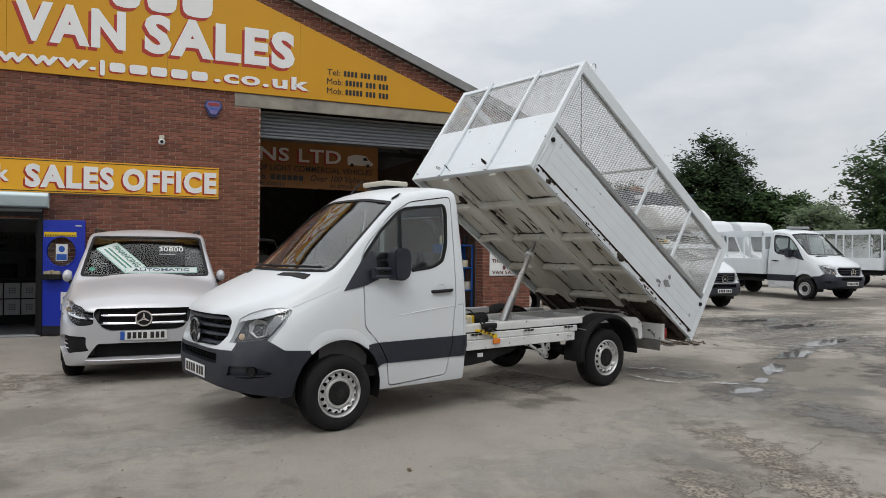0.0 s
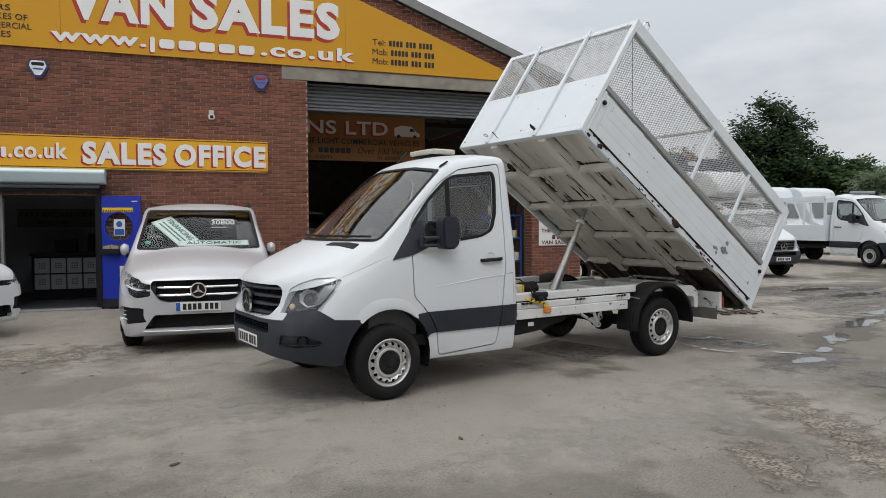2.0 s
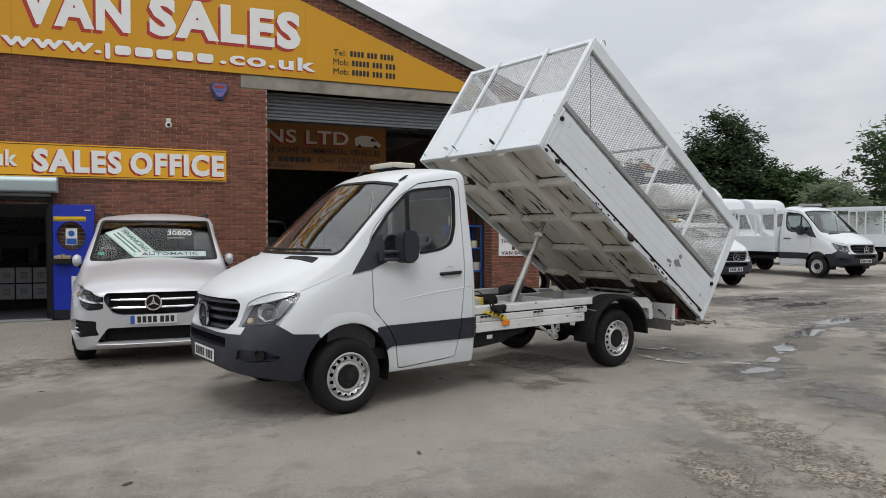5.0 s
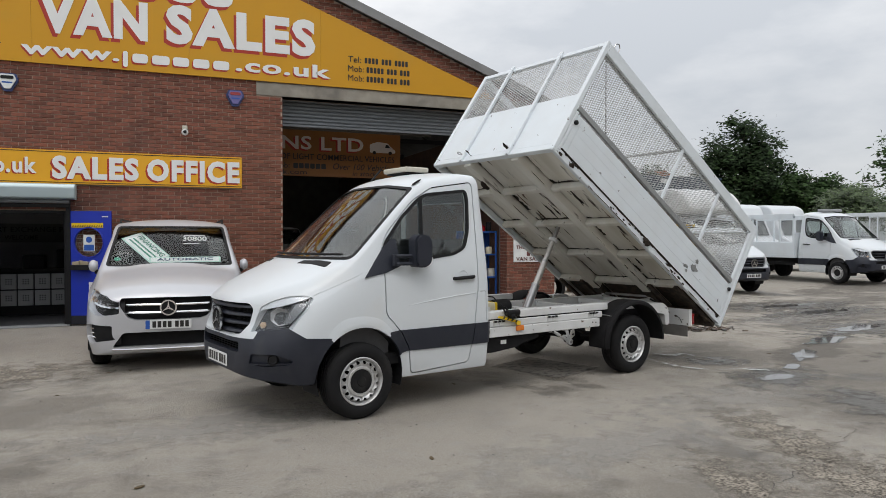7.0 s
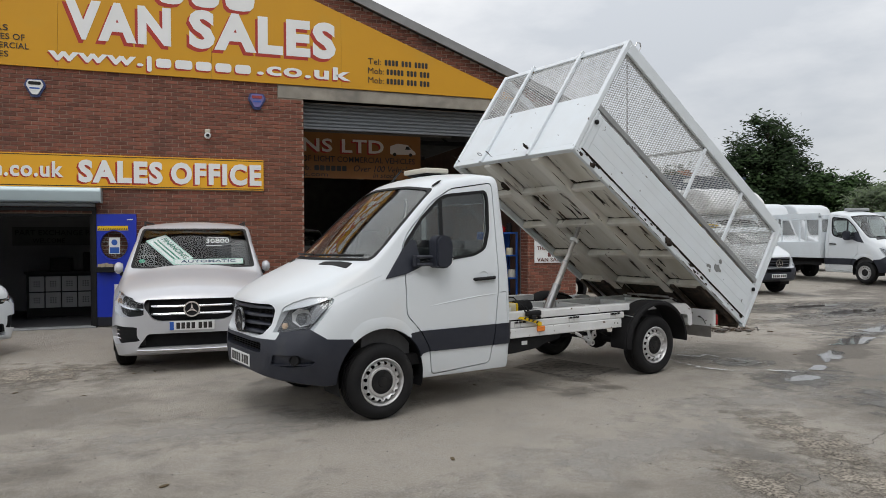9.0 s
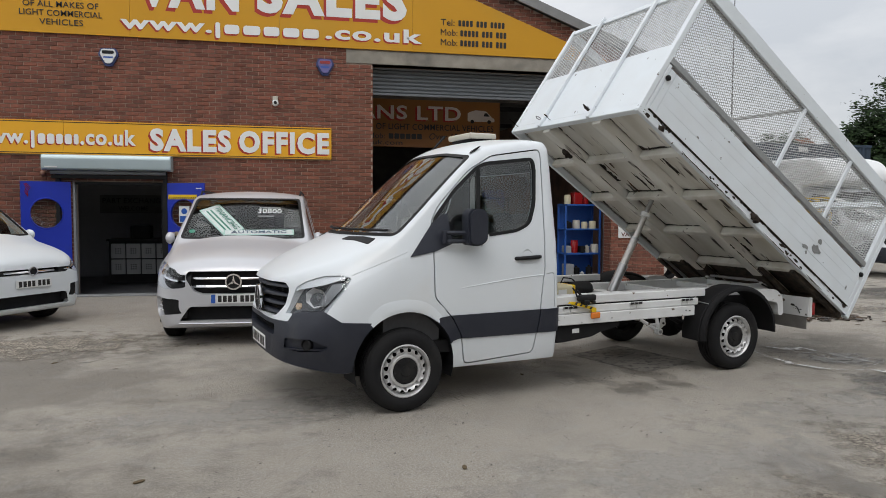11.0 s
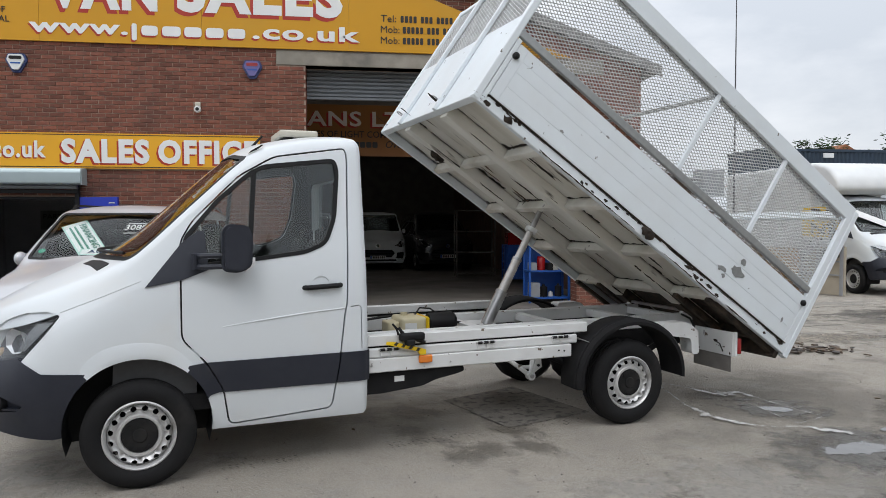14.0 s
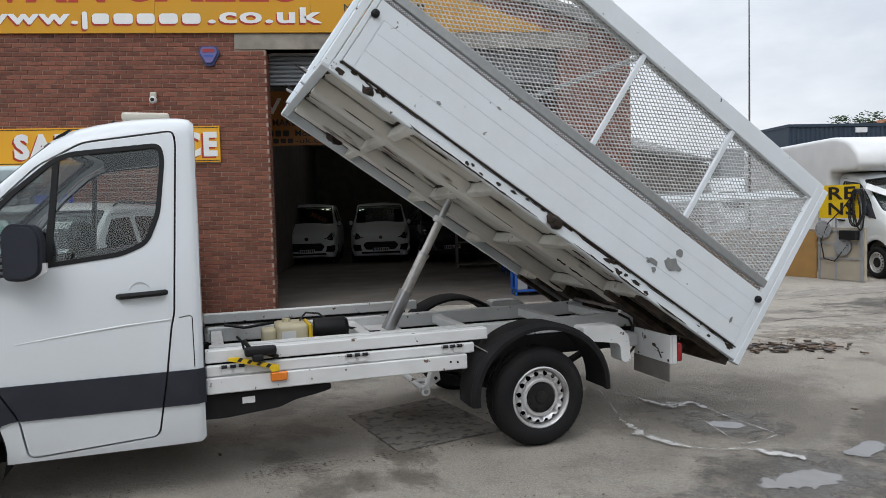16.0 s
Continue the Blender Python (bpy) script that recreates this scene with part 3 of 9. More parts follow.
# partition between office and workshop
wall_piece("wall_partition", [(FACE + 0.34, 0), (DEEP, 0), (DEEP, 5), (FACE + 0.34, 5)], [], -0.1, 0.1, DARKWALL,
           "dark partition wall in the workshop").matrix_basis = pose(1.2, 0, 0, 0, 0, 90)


def build_roof():
    for side, name in ((1, "roof_right"), (-1, "roof_left")):
        bm = bmesh.new()
        w = EAVE_R - RIDGE_X + 0.35
        n = 40
        for i in range(n):
            a, b = w * i / n, w * (i + 1) / n
            prism(bm, [(RIDGE_X + side * a, RIDGE_Z - SLOPE * a + 0.06), (RIDGE_X + side * b, RIDGE_Z - SLOPE * b + 0.06),
                       (RIDGE_X + side * b, RIDGE_Z - SLOPE * b + 0.12), (RIDGE_X + side * a, RIDGE_Z - SLOPE * a + 0.12)], "y", FACE - 0.12, DEEP + 0.5)
        single(name, bm, ROOFSHEET, Matrix(), "grey corrugated sheet roof slope", "roof", kind="structure", smooth=0)
        # barge board
        bm = PR([(RIDGE_X, RIDGE_Z - 0.02), (RIDGE_X + side * w, RIDGE_Z - SLOPE * w - 0.02), (RIDGE_X + side * w, RIDGE_Z - SLOPE * w + 0.17), (RIDGE_X, RIDGE_Z + 0.17)], "y", FACE - 0.17, FACE - 0.125)
        single("trim_verge_" + ("right" if side > 0 else "left"), bm, ROOFSHEET, Matrix(), "grey verge trim along the gable", "trim", kind="structure", smooth=0)


build_roof()


# concrete lintel over the workshop opening
single("lintel", B(1.76, FACE - 0.012, LINTEL, JAMB_R + 0.5, FACE + 0.3, 4.72, bev=0.012), CONCRETE, Matrix(), "stained concrete lintel over the workshop door", "lintel", kind="structure")


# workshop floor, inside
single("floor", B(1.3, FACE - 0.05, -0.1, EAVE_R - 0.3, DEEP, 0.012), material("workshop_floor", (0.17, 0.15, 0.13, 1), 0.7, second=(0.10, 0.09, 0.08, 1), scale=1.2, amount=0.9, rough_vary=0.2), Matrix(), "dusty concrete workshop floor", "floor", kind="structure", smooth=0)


def roller_shutter():
    t = thing("roller_shutter", pose(0, 0, 0), "half-raised grey steel roller shutter in the workshop opening", "shutter")
    z = LINTEL + 0.20
    n = 0
    first = None
    while z > 4.0:
        bm = PR([(FACE + 0.40, z), (FACE + 0.375, z - 0.02), (FACE + 0.375, z - 0.055), (FACE + 0.40, z - 0.075), (FACE + 0.42, z - 0.075), (FACE + 0.42, z)], "x", JAMB_L - 0.1, JAMB_R + 0.1)
        part("slat", bm, SHUTTER, t)
        z -= 0.076
    part("bottom_rail", B(JAMB_L - 0.1, FACE + 0.37, z - 0.05, JAMB_R + 0.1, FACE + 0.43, z, bev=0.006), SHUTTER, t)
    for x in (JAMB_L + 0.005, JAMB_R - 0.075):
        part("guide_rail", B(x - 0.1 if x < 4 else x + 0.1, FACE + 0.35, 0.02, x - 0.03 if x < 4 else x + 0.17, FACE + 0.45, LINTEL + 0.2, bev=0.004), SHUTTER if x > 4 else PLASTIC, t)


roller_shutter()


def words_of(bm, gap):
    """The letters of a bmesh, parted wherever a gap between them is as wide as a space."""
    order = sorted(bm.faces, key=lambda f: min(v.co.x for v in f.verts))
    groups, reach = [], -1e9
    for f in order:
        xs = [v.co.x for v in f.verts]
        if min(xs) > reach + gap:
            groups.append([])
        groups[-1].append(f)
        reach = max(reach, max(xs))
    if len(groups) < 2:
        return [bm]
    out = []
    for g in groups:
        w, seen = bmesh.new(), {}
        for f in g:
            vs = []
            for v in f.verts:
                if v not in seen:
                    seen[v] = w.verts.new(v.co)
                vs.append(seen[v])
            w.faces.new(vs)
        out.append(w)
    bm.free()
    return out


def lettering(parent, words, x0, x1, z0, z1, y, mat, shadow=None, bold=0.012, shift=(0.05, -0.045), name="lettering", shear=0.0):
    """Words stretched into a box on a board that faces -y; an offset copy behind makes the drop shade."""
    for k, (mt, dx, dz, dy, bd) in enumerate([(shadow, shift[0], shift[1], 0.0, bold * 1.0), (mat, 0, 0, -0.006, bold)]):
        if mt is None:
            continue
        bm = text_mesh(words, 1.0, 0.004, None, bd, "LEFT", shear, 1.0, 1.0 + 3.2 * bold)
        xs, zs = [v.co.x for v in bm.verts], [v.co.z for v in bm.verts]
        ax, az = min(xs), min(zs)
        kx, kz = (x1 - x0) / (max(xs) - ax), (z1 - z0) / (max(zs) - az)
        for v in bm.verts:
            v.co.x, v.co.z, v.co.y = x0 + (v.co.x - ax) * kx + dx, z0 + (v.co.z - az) * kz + dz, v.co.y + y + dy
        for word in words_of(bm, 0.3 * kx):
            part(name if mt is mat else "letter_shade", word, mt, parent, smooth=0)


def bars(parent, boxes, y, mat, name="plain_bar", round_=0.02):
    """Plain rounded bars where writing is not spelled out."""
    if name != "plain_bar":
        for x0, z0, x1, z1 in boxes:
            part(name, PR(rounded(rect(x0, z0, x1, z1), min(round_, (z1 - z0) * 0.4), 3), "y", y - 0.004, y), mat, parent, smooth=0)
        return
    bm = bmesh.new()
    for x0, z0, x1, z1 in boxes:
        prism(bm, rounded(rect(x0, z0, x1, z1), min(round_, (z1 - z0) * 0.4), 3), "y", y - 0.004, y)
    tagged(part(name, bm, mat, parent, smooth=0), kind="stuff")


SB = 4.735   # bottom of the gable board


def gable_sign():
    t = thing("gable_sign", pose(0, 0, 0), "large yellow sales sign board following the gable", "sign")
    drop = 0.36
    xr = RIDGE_X + (RIDGE_Z - drop - SB) / SLOPE - 0.03
    xl = 2 * RIDGE_X - xr
    joints = [xl, -4.6, -2.15, 0.5, 3.05, xr]
    for a, b in zip(joints, joints[1:]):
        top = lambda x: max(SB + 0.02, RIDGE_Z - drop - SLOPE * abs(x - RIDGE_X))
        pts = [(a + 0.002, SB), (b - 0.002, SB), (b - 0.002, top(b)), (a + 0.002, top(a))]
        part("panel", PR(pts, "y", FACE - 0.045, FACE - 0.012), YELLOW, t, smooth=0)
    y = FACE - 0.046
    lettering(t, "VAN", -2.03, -0.23, 5.29, 6.02, y, WHITEINK, REDINK, 0.050, (-0.05, -0.065))
    lettering(t, "SALES", 0.09, 2.94, 5.30, 6.05, y, WHITEINK, REDINK, 0.050, (-0.05, -0.065))
    # the firm's initials as plain shapes
    bars(t, [(-0.48, 6.10, 0.02, 6.74), (0.13, 6.10, 0.66, 6.74), (0.76, 6.10, 1.32, 6.74)], y - 0.006, WHITEINK, "initial_shape", 0.2)
    bars(t, [(-0.53, 6.035, -0.03, 6.67), (0.08, 6.035, 0.61, 6.67), (0.71, 6.035, 1.27, 6.67)], y, REDINK, "initial_shade", 0.2)
    # web address: the firm's name in it stays plain shapes
    lettering(t, "www.", -2.31, -0.72, 4.875, 5.045, y, WHITEINK, REDINK, 0.03, (-0.02, -0.03))
    lettering(t, ".co.uk", 1.36, 3.25, 4.885, 5.15, y, WHITEINK, REDINK, 0.03, (-0.02, -0.03))
    name = [(-0.66, 4.79, -0.575, 5.08), (-0.50, 4.88, -0.23, 5.05), (-0.16, 4.88, 0.15, 5.05), (0.21, 4.88, 0.50, 5.05), (0.57, 4.88, 0.87, 5.05), (0.94, 4.88, 1.24, 5.05)]
    bars(t, name, y - 0.006, WHITEINK, "name_shape", 0.06)
    bars(t, [(a - 0.02, b - 0.03, c - 0.02, d - 0.03) for a, b, c, d in name], y, REDINK, "name_shade", 0.06)
    for i, (w, zb) in enumerate((("Tel:", 5.275), ("Mob:", 5.08), ("Mob:", 4.885))):
        lettering(t, w, 3.62, 3.62 + (0.28 if i == 0 else 0.34), zb, zb + 0.125, y, BLACKINK, None, 0.0)
        x = 3.98 + 0.04 * (i > 0)
        groups = (4, 3, 4) if i == 0 else (5, 3, 3)
        for g in groups:
            bars(t, [(x + 0.079 * j, zb, x + 0.079 * j + 0.056, zb + 0.12) for j in range(g)], y - 0.002, BLACKINK)
            x += 0.079 * g + 0.055
    for i, w in enumerate(("SELLERS", "OF ALL MAKES OF", "LIGHT COMMERCIAL", "VEHICLES")):
        half = (0.36, 0.62, 0.68, 0.36)[i]
        zb = 5.34 - 0.155 * i
        lettering(t, w, -3.29 - half, -3.29 + half, zb, zb + 0.105, y, BLACKINK, None, 0.004)


gable_sign()


def office_sign():
    t = thing("office_sign", pose(0, 0, 0), "long yellow sales office sign above the shutter box", "sign")
    z0, z1, x0, x1 = 2.585, 3.19, -5.6, 1.468
    for a, b in ((x0, -3.3), (-3.3, x1)):
        part("panel", B(a + 0.002, FACE - 0.05, z0, b - 0.002, FACE - 0.014, z1), YELLOW2, t, smooth=0)
    for zz in (z0 + 0.02, z1 - 0.035):
        part("border_line", B(x0 + 0.02, FACE - 0.054, zz, x1 - 0.02, FACE - 0.0505, zz + 0.012), BLACKINK, t, smooth=0)
    y = FACE - 0.051
    lettering(t, "SALES", -1.84, -0.40, 2.672, 3.095, y, WHITEINK, REDINK, 0.050, (-0.032, -0.028))
    lettering(t, "OFFICE", -0.26, 1.425, 2.672, 3.095, y, WHITEINK, REDINK, 0.050, (-0.032, -0.028))
    lettering(t, "www.", -4.78, -3.88, 2.76, 2.94, y, WHITEINK, REDINK, 0.03, (-0.02, -0.02))
    lettering(t, ".co.uk", -3.02, -2.08, 2.76, 3.05, y, WHITEINK, REDINK, 0.03, (-0.02, -0.02))
    name = [(-3.83, 2.69, -3.775, 3.0), (-3.72, 2.765, -3.60, 2.95), (-3.57, 2.765, -3.45, 2.95), (-3.42, 2.765, -3.31, 2.95), (-3.28, 2.765, -3.16, 2.95), (-3.13, 2.765, -3.05, 2.95)]
    bars(t, name, y - 0.006, WHITEINK, "name_shape", 0.05)
    bars(t, [(a - 0.02, b - 0.02, c - 0.02, d - 0.02) for a, b, c, d in name], y, REDINK, "name_shade", 0.05)


office_sign()


# ---- vehicles ----
# every vehicle is built nose towards -x, axle line of the front wheels at x = 0, ground at z = 0
def section(s, inset=0.0):
    """Half outline of one cross-section, from the belly to the roof's middle line."""
    x, zb, wb, zm, wm, zs, ws, zt, wt, crown, rt = s
    zb, wb, wm, ws, wt, zt = zb + inset, wb - inset, wm - inset, ws - inset, wt - inset, zt - inset
    pts = [(0, zb), (wb * 0.5, zb), (wb - 0.05, zb), (wb - 0.012, zb + 0.012), (wb, zb + 0.05)]
    for k in (0.33, 0.66, 1):
        pts.append((wb + (wm - wb) * math.sin(k * math.pi / 2), zb + 0.05 + (zm - zb - 0.05) * k))
    for k in (0.33, 0.66, 1):
        pts.append((wm + (ws - wm) * k * k, zm + (zs - zm) * k))
    # upper side, then a rounded shoulder into the crowned top
    d = Vector((wt - ws, zt - zs))
    d.normalize()
    top = Vector((-wt, crown)).normalized()
    corner = Vector((wt, zt))
    rt = min(rt, (Vector((wt, zt)) - Vector((ws, zs))).length * 0.8, wt * 0.6)
    a, c = corner - d * rt, corner + top * rt
    for k in (0.25, 0.5, 0.75):
        pts.append((ws + (a.x - ws) * k, zs + (a.y - zs) * k))
    for j in range(7):
        t = j / 6
        q = a * (1 - t) ** 2 + corner * 2 * t * (1 - t) + c * t * t
        pts.append((q.x, q.y))
    for k in (0.25, 0.5, 0.75, 1):
        w = c.x * (1 - k)
        pts.append((w, zt + crown * (1 - (w / wt) ** 2)))
    return x, pts


def smooth_stations(st, n=3):
    """Catmull-Rom between the given cross-sections."""
    out = []
    for i in range(len(st) - 1):
        p0, p1, p2, p3 = (np.array(st[max(0, min(len(st) - 1, i + k))], float) for k in (-1, 0, 1, 2))
        for j in range(n):
            t = j / n
            h = p2[0] - p1[0]
            m1 = (p2 - p0) / max(p2[0] - p0[0], 1e-6) * h
            m2 = (p3 - p1) / max(p3[0] - p1[0], 1e-6) * h
            # hold the tangents in where spacing changes
            m1, m2 = (np.clip(m, -3 * abs(p2 - p1), 3 * abs(p2 - p1)) for m in (m1, m2))
            v = (2 * t**3 - 3 * t**2 + 1) * p1 + (t**3 - 2 * t**2 + t) * m1 + (-2 * t**3 + 3 * t**2) * p2 + (t**3 - t**2) * m2
            v[0] = p1[0] + h * t
            out.append(tuple(v))
    out.append(tuple(map(float, st[-1])))
    return out


def hull(stations, inset=0.0, front=None, back=None):
    """A closed body from cross-sections; inset shrinks it for inner skins."""
    bm = bmesh.new()
    rings = []
    for s in stations:
        if (front is not None and s[0] < front) or (back is not None and s[0] > back):
            continue
        x, half = section(s, inset)
        ring = [bm.verts.new((x, y, z)) for y, z in half] + [bm.verts.new((x, -y, z)) for y, z in half[-2:0:-1]]
        rings.append(ring)
    if inset:
        for v in rings[0]:
            v.co.x += inset
        for v in rings[-1]:
            v.co.x -= inset
    for a, b in zip(rings, rings[1:]):
        for j in range(len(a)):
            k = (j + 1) % len(a)
            bm.faces.new((a[j], a[k], b[k], b[j]))
    bm.faces.new(rings[0])
    bm.faces.new(rings[-1][::-1])
    bmesh.ops.recalc_face_normals(bm, faces=bm.faces)
    return bm


def both(outline, lo, hi):
    """A prism across y on both sides of the body."""
    bm = PR(outline, "y", lo, hi)
    prism(bm, outline, "y", -hi, -lo)
    bmesh.ops.recalc_face_normals(bm, faces=bm.faces)
    return bm


def ribbon(line, w, lo, hi, closed=False, sides=True):
    """A thin wall along a 2D line in x-z, for cutting panel gaps."""
    pts = [Vector(p) for p in line]
    n = len(pts)
    L, R = [], []
    for i, p in enumerate(pts):
        a = pts[i - 1] if (i or closed) else p
        b = pts[(i + 1) % n] if (i < n - 1 or closed) else p
        d = (b - a).normalized()
        q = Vector((-d.y, d.x)) * w / 2
        L.append(p + q)
        R.append(p - q)
    bm = bmesh.new()
    for s in ((1, -1) if sides else (-1,)):
        ring = []
        for l, r in zip(L, R):
            ring.append([bm.verts.new((l.x, s * lo, l.y)), bm.verts.new((r.x, s * lo, r.y)), bm.verts.new((r.x, s * hi, r.y)), bm.verts.new((l.x, s * hi, l.y))])
        m = n if closed else n - 1
        for i in range(m):
            a, b = ring[i], ring[(i + 1) % n]
            for j in range(4):
                bm.faces.new((a[j], a[(j + 1) % 4], b[(j + 1) % 4], b[j]))
        if not closed:
            bm.faces.new(ring[0][::-1])
            bm.faces.new(ring[-1])
    bmesh.ops.recalc_face_normals(bm, faces=bm.faces)
    return bm


def disc_y(x, z, r, lo, hi, seg=40, both_sides=True):
    pts = [(x + r * math.cos(2 * math.pi * i / seg), z + r * math.sin(2 * math.pi * i / seg)) for i in range(seg)]
    return both(pts, lo, hi) if both_sides else PR(pts, "y", lo, hi)


WHEELS = {}


def wheel(parent, x, y, z, kind="steel", side=-1, radius=0.345, width=0.225):
    """A tyre, a pressed or cast rim, a hub cap and bolts; side -1 faces -y."""
    key = (kind, radius, width)
    if key not in WHEELS:
        k = radius / 0.345
        R = radius
        w = width / 2
        rim_r = 0.216 if kind != "alloy" else R * 0.70
        # tyre: outer face towards -y
        bm = bmesh.new()
        prof = [(rim_r - 0.004, -w + 0.022), (rim_r + 0.015, -w + 0.006), (rim_r + 0.05, -w - 0.002), (R - 0.045, -w + 0.002), (R - 0.018, -w + 0.014), (R - 0.005, -w + 0.032)]
        for g in (-0.055, -0.018, 0.018, 0.055):
            prof += [(R, g - 0.012), (R - 0.009, g - 0.010), (R - 0.009, g + 0.001), (R, g + 0.003)]
        prof += [(R - 0.005, w - 0.032), (R - 0.045, w), (rim_r, w - 0.02), (rim_r - 0.01, 0.0), (rim_r - 0.004, -w + 0.022)]
        lathe(bm, prof, 112)
        # notched shoulders
        for v in bm.verts:
            r = math.hypot(v.co.x, v.co.z)
            if r > R - 0.03 and abs(v.co.y) > w - 0.05 and int(round(math.atan2(v.co.z, v.co.x) / (2 * math.pi) * 112)) % 2:
                v.co.x *= 1 - 0.006 / r
                v.co.z *= 1 - 0.006 / r
        tyre = finish("tyre", bm, RUBBER, 40)
        bm = bmesh.new()
        if kind == "steel":
            f = -w + 0.012
            lathe(bm, [(rim_r, f + 0.02), (rim_r, f), (rim_r - 0.008, f - 0.004), (rim_r - 0.018, f + 0.008), (rim_r - 0.026, f + 0.03), (rim_r - 0.028, f + 0.05)], 48)
            # the pierced disc: one oval hole in every sector
            n, r0, r1 = 16, 0.140, rim_r - 0.028
            yo = f + 0.035
            def at(r, a):
                h = yo - 0.030 * math.sin(math.pi * min(1, max(0, (r1 - r) / (r1 - r0)))) - 0.014 * (r1 - r) / (r1 - r0)
                return (r * math.cos(a), h, r * math.sin(a))
            for i in range(n):
                a0, a1 = 2 * math.pi * i / n, 2 * math.pi * (i + 1) / n
                am, rm = (a0 + a1) / 2, (r0 + r1) / 2 + 0.004
                outer = [(r1, a0), (r1, am), (r1, a1), (rm, a1), (r0, a1), (r0, am), (r0, a0), (rm, a0)]
                vo = [bm.verts.new(at(r, a)) for r, a in outer]
                hole = []
                for (r, a) in outer:
                    d = Vector(((r - rm), (a - am) * rm))
                    d.normalize()
                    hole.append((rm + d.x * 0.0170, am + d.y * 0.0185 / rm))
                vi = [bm.verts.new(at(r, a)) for r, a in hole]
                vd = [bm.verts.new((p.co.x, p.co.y + 0.012, p.co.z)) for p in vi]
                for j in range(8):
                    q = (j + 1) % 8
                    bm.faces.new((vo[j], vo[q], vi[q], vi[j]))
                    bm.faces.new((vi[j], vi[q], vd[q], vd[j]))
            lathe(bm, [(0.140, yo - 0.014), (0.128, yo - 0.030), (0.112, yo - 0.030), (0.105, yo - 0.02)], 40)
            bmesh.ops.remove_doubles(bm, verts=bm.verts, dist=0.0006)
            rim = finish("rim", bm, RIM, 50)
            bm = bmesh.new()
            lathe(bm, [(0.108, yo - 0.018), (0.104, yo - 0.030), (0.075, yo - 0.034), (0.045, yo - 0.030), (0.040, yo - 0.038), (0.0, yo - 0.040)], 36)
            for i in range(6):
                a = 2 * math.pi * i / 6 + 0.2
                tube(bm, [(0.085 * math.cos(a), yo - 0.025, 0.085 * math.sin(a)), (0.085 * math.cos(a), yo - 0.042, 0.085 * math.sin(a))], 0.011, 6)
            cap = finish("hub_cap", bm, RUBBER, 40)
        else:
            f = -w + 0.014
            lathe(bm, [(rim_r, f + 0.02), (rim_r, f), (rim_r - 0.012, f - 0.003), (rim_r - 0.022, f + 0.02), (rim_r - 0.03, f + 0.09)], 48)
            for i in range(5):
                for off in (-0.13, 0.13):
                    a = 2 * math.pi * i / 5
                    mt = Matrix.Rotation(-(a + off * 0.5), 4, "Y")
                    prism(bm, [(0.04, f + 0.0), (rim_r - 0.012, f + 0.012), (rim_r - 0.012, f + 0.04), (0.04, f + 0.04)], "z", -0.016, 0.016, m=mt)
            lathe(bm, [(0.0, f - 0.008), (0.05, f - 0.006), (0.065, f + 0.01)], 24)
            rim = finish("rim", bm, RIM if kind == "alloy" else RIM, 40)
            bm = bmesh.new()
            lathe(bm, [(0.0, f - 0.012), (0.03, f - 0.011), (0.034, f - 0.004)], 24)
            cap = finish("hub_cap", bm, CHROME, 40)
        bm = bmesh.new()
        lathe(bm, [(rim_r - 0.03, 0.02), (0.12, 0.035), (0.0, 0.035)], 32)
        back = finish("brake_disc", bm, INTERIOR, 40)
        WHEELS[key] = (tyre, rim, cap, back)
    tyre, rim, cap, back = WHEELS[key]
    m = pose(x, y, z, 0, 0, 0 if side < 0 else 180)
    w = new("wheel", tyre)
    w.parent, w.matrix_basis = parent, m
    w["label"] = "worn black tyre on a " + ("silver pressed-steel rim" if kind == "steel" else "silver alloy rim")
    for nm, me in (("rim", rim), ("hub_cap", cap), ("brake_disc", back)):
        o = new(nm, me)
        o.parent = w
    return w


def arch_liner(parent, x, z, r, y0, y1):
    for s in (-1, 1):
        bm = bmesh.new()
        n = 20
        a0 = radians(-18)
        for i in range(n):
            p, q = a0 + (math.pi - 2 * a0) * i / n, a0 + (math.pi - 2 * a0) * (i + 1) / n
            v = [bm.verts.new((x + r * math.cos(t), s * yy, z + r * math.sin(t))) for t, yy in ((p, y0), (q, y0), (q, y1), (p, y1))]
            bm.faces.new(v)
        # inner side
        c = [bm.verts.new((x + r * math.cos(a0 + (math.pi - 2 * a0) * i / n), s * y0, z + r * math.sin(a0 + (math.pi - 2 * a0) * i / n))) for i in range(n + 1)]
        bm.faces.new(c)
        part("arch_liner", bm, SEAL, parent)


def emblem(parent, x, y, z, r, facing="x"):
    """A plain chrome ring round a disc."""
    e = bmesh.new()
    n = 28
    for i in range(n):
        a, b = 2 * math.pi * i / n, 2 * math.pi * (i + 1) / n
        for r0, r1, h in ((r, r * 0.82, -0.012),):
            vs = [e.verts.new((x + h, y + rr * math.cos(t), z + rr * math.sin(t))) for t, rr in ((a, r0), (b, r0), (b, r1), (a, r1))]
            e.faces.new(vs)
            vs2 = [e.verts.new((x + hh, y + r0 * math.cos(t), z + r0 * math.sin(t))) for t, hh in ((a, h), (b, h), (b, 0), (a, 0))]
            e.faces.new(vs2)
            vs3 = [e.verts.new((x + hh, y + r1 * math.cos(t), z + r1 * math.sin(t))) for t, hh in ((a, h), (b, h), (b, 0), (a, 0))]
            e.faces.new(vs3)
    prism(e, [(y + r * 0.34 * math.cos(2 * math.pi * i / 20), z + r * 0.34 * math.sin(2 * math.pi * i / 20)) for i in range(20)], "x", x - 0.010, x + 0.002)
    return part("emblem", e, CHROME, parent, "round chrome badge")


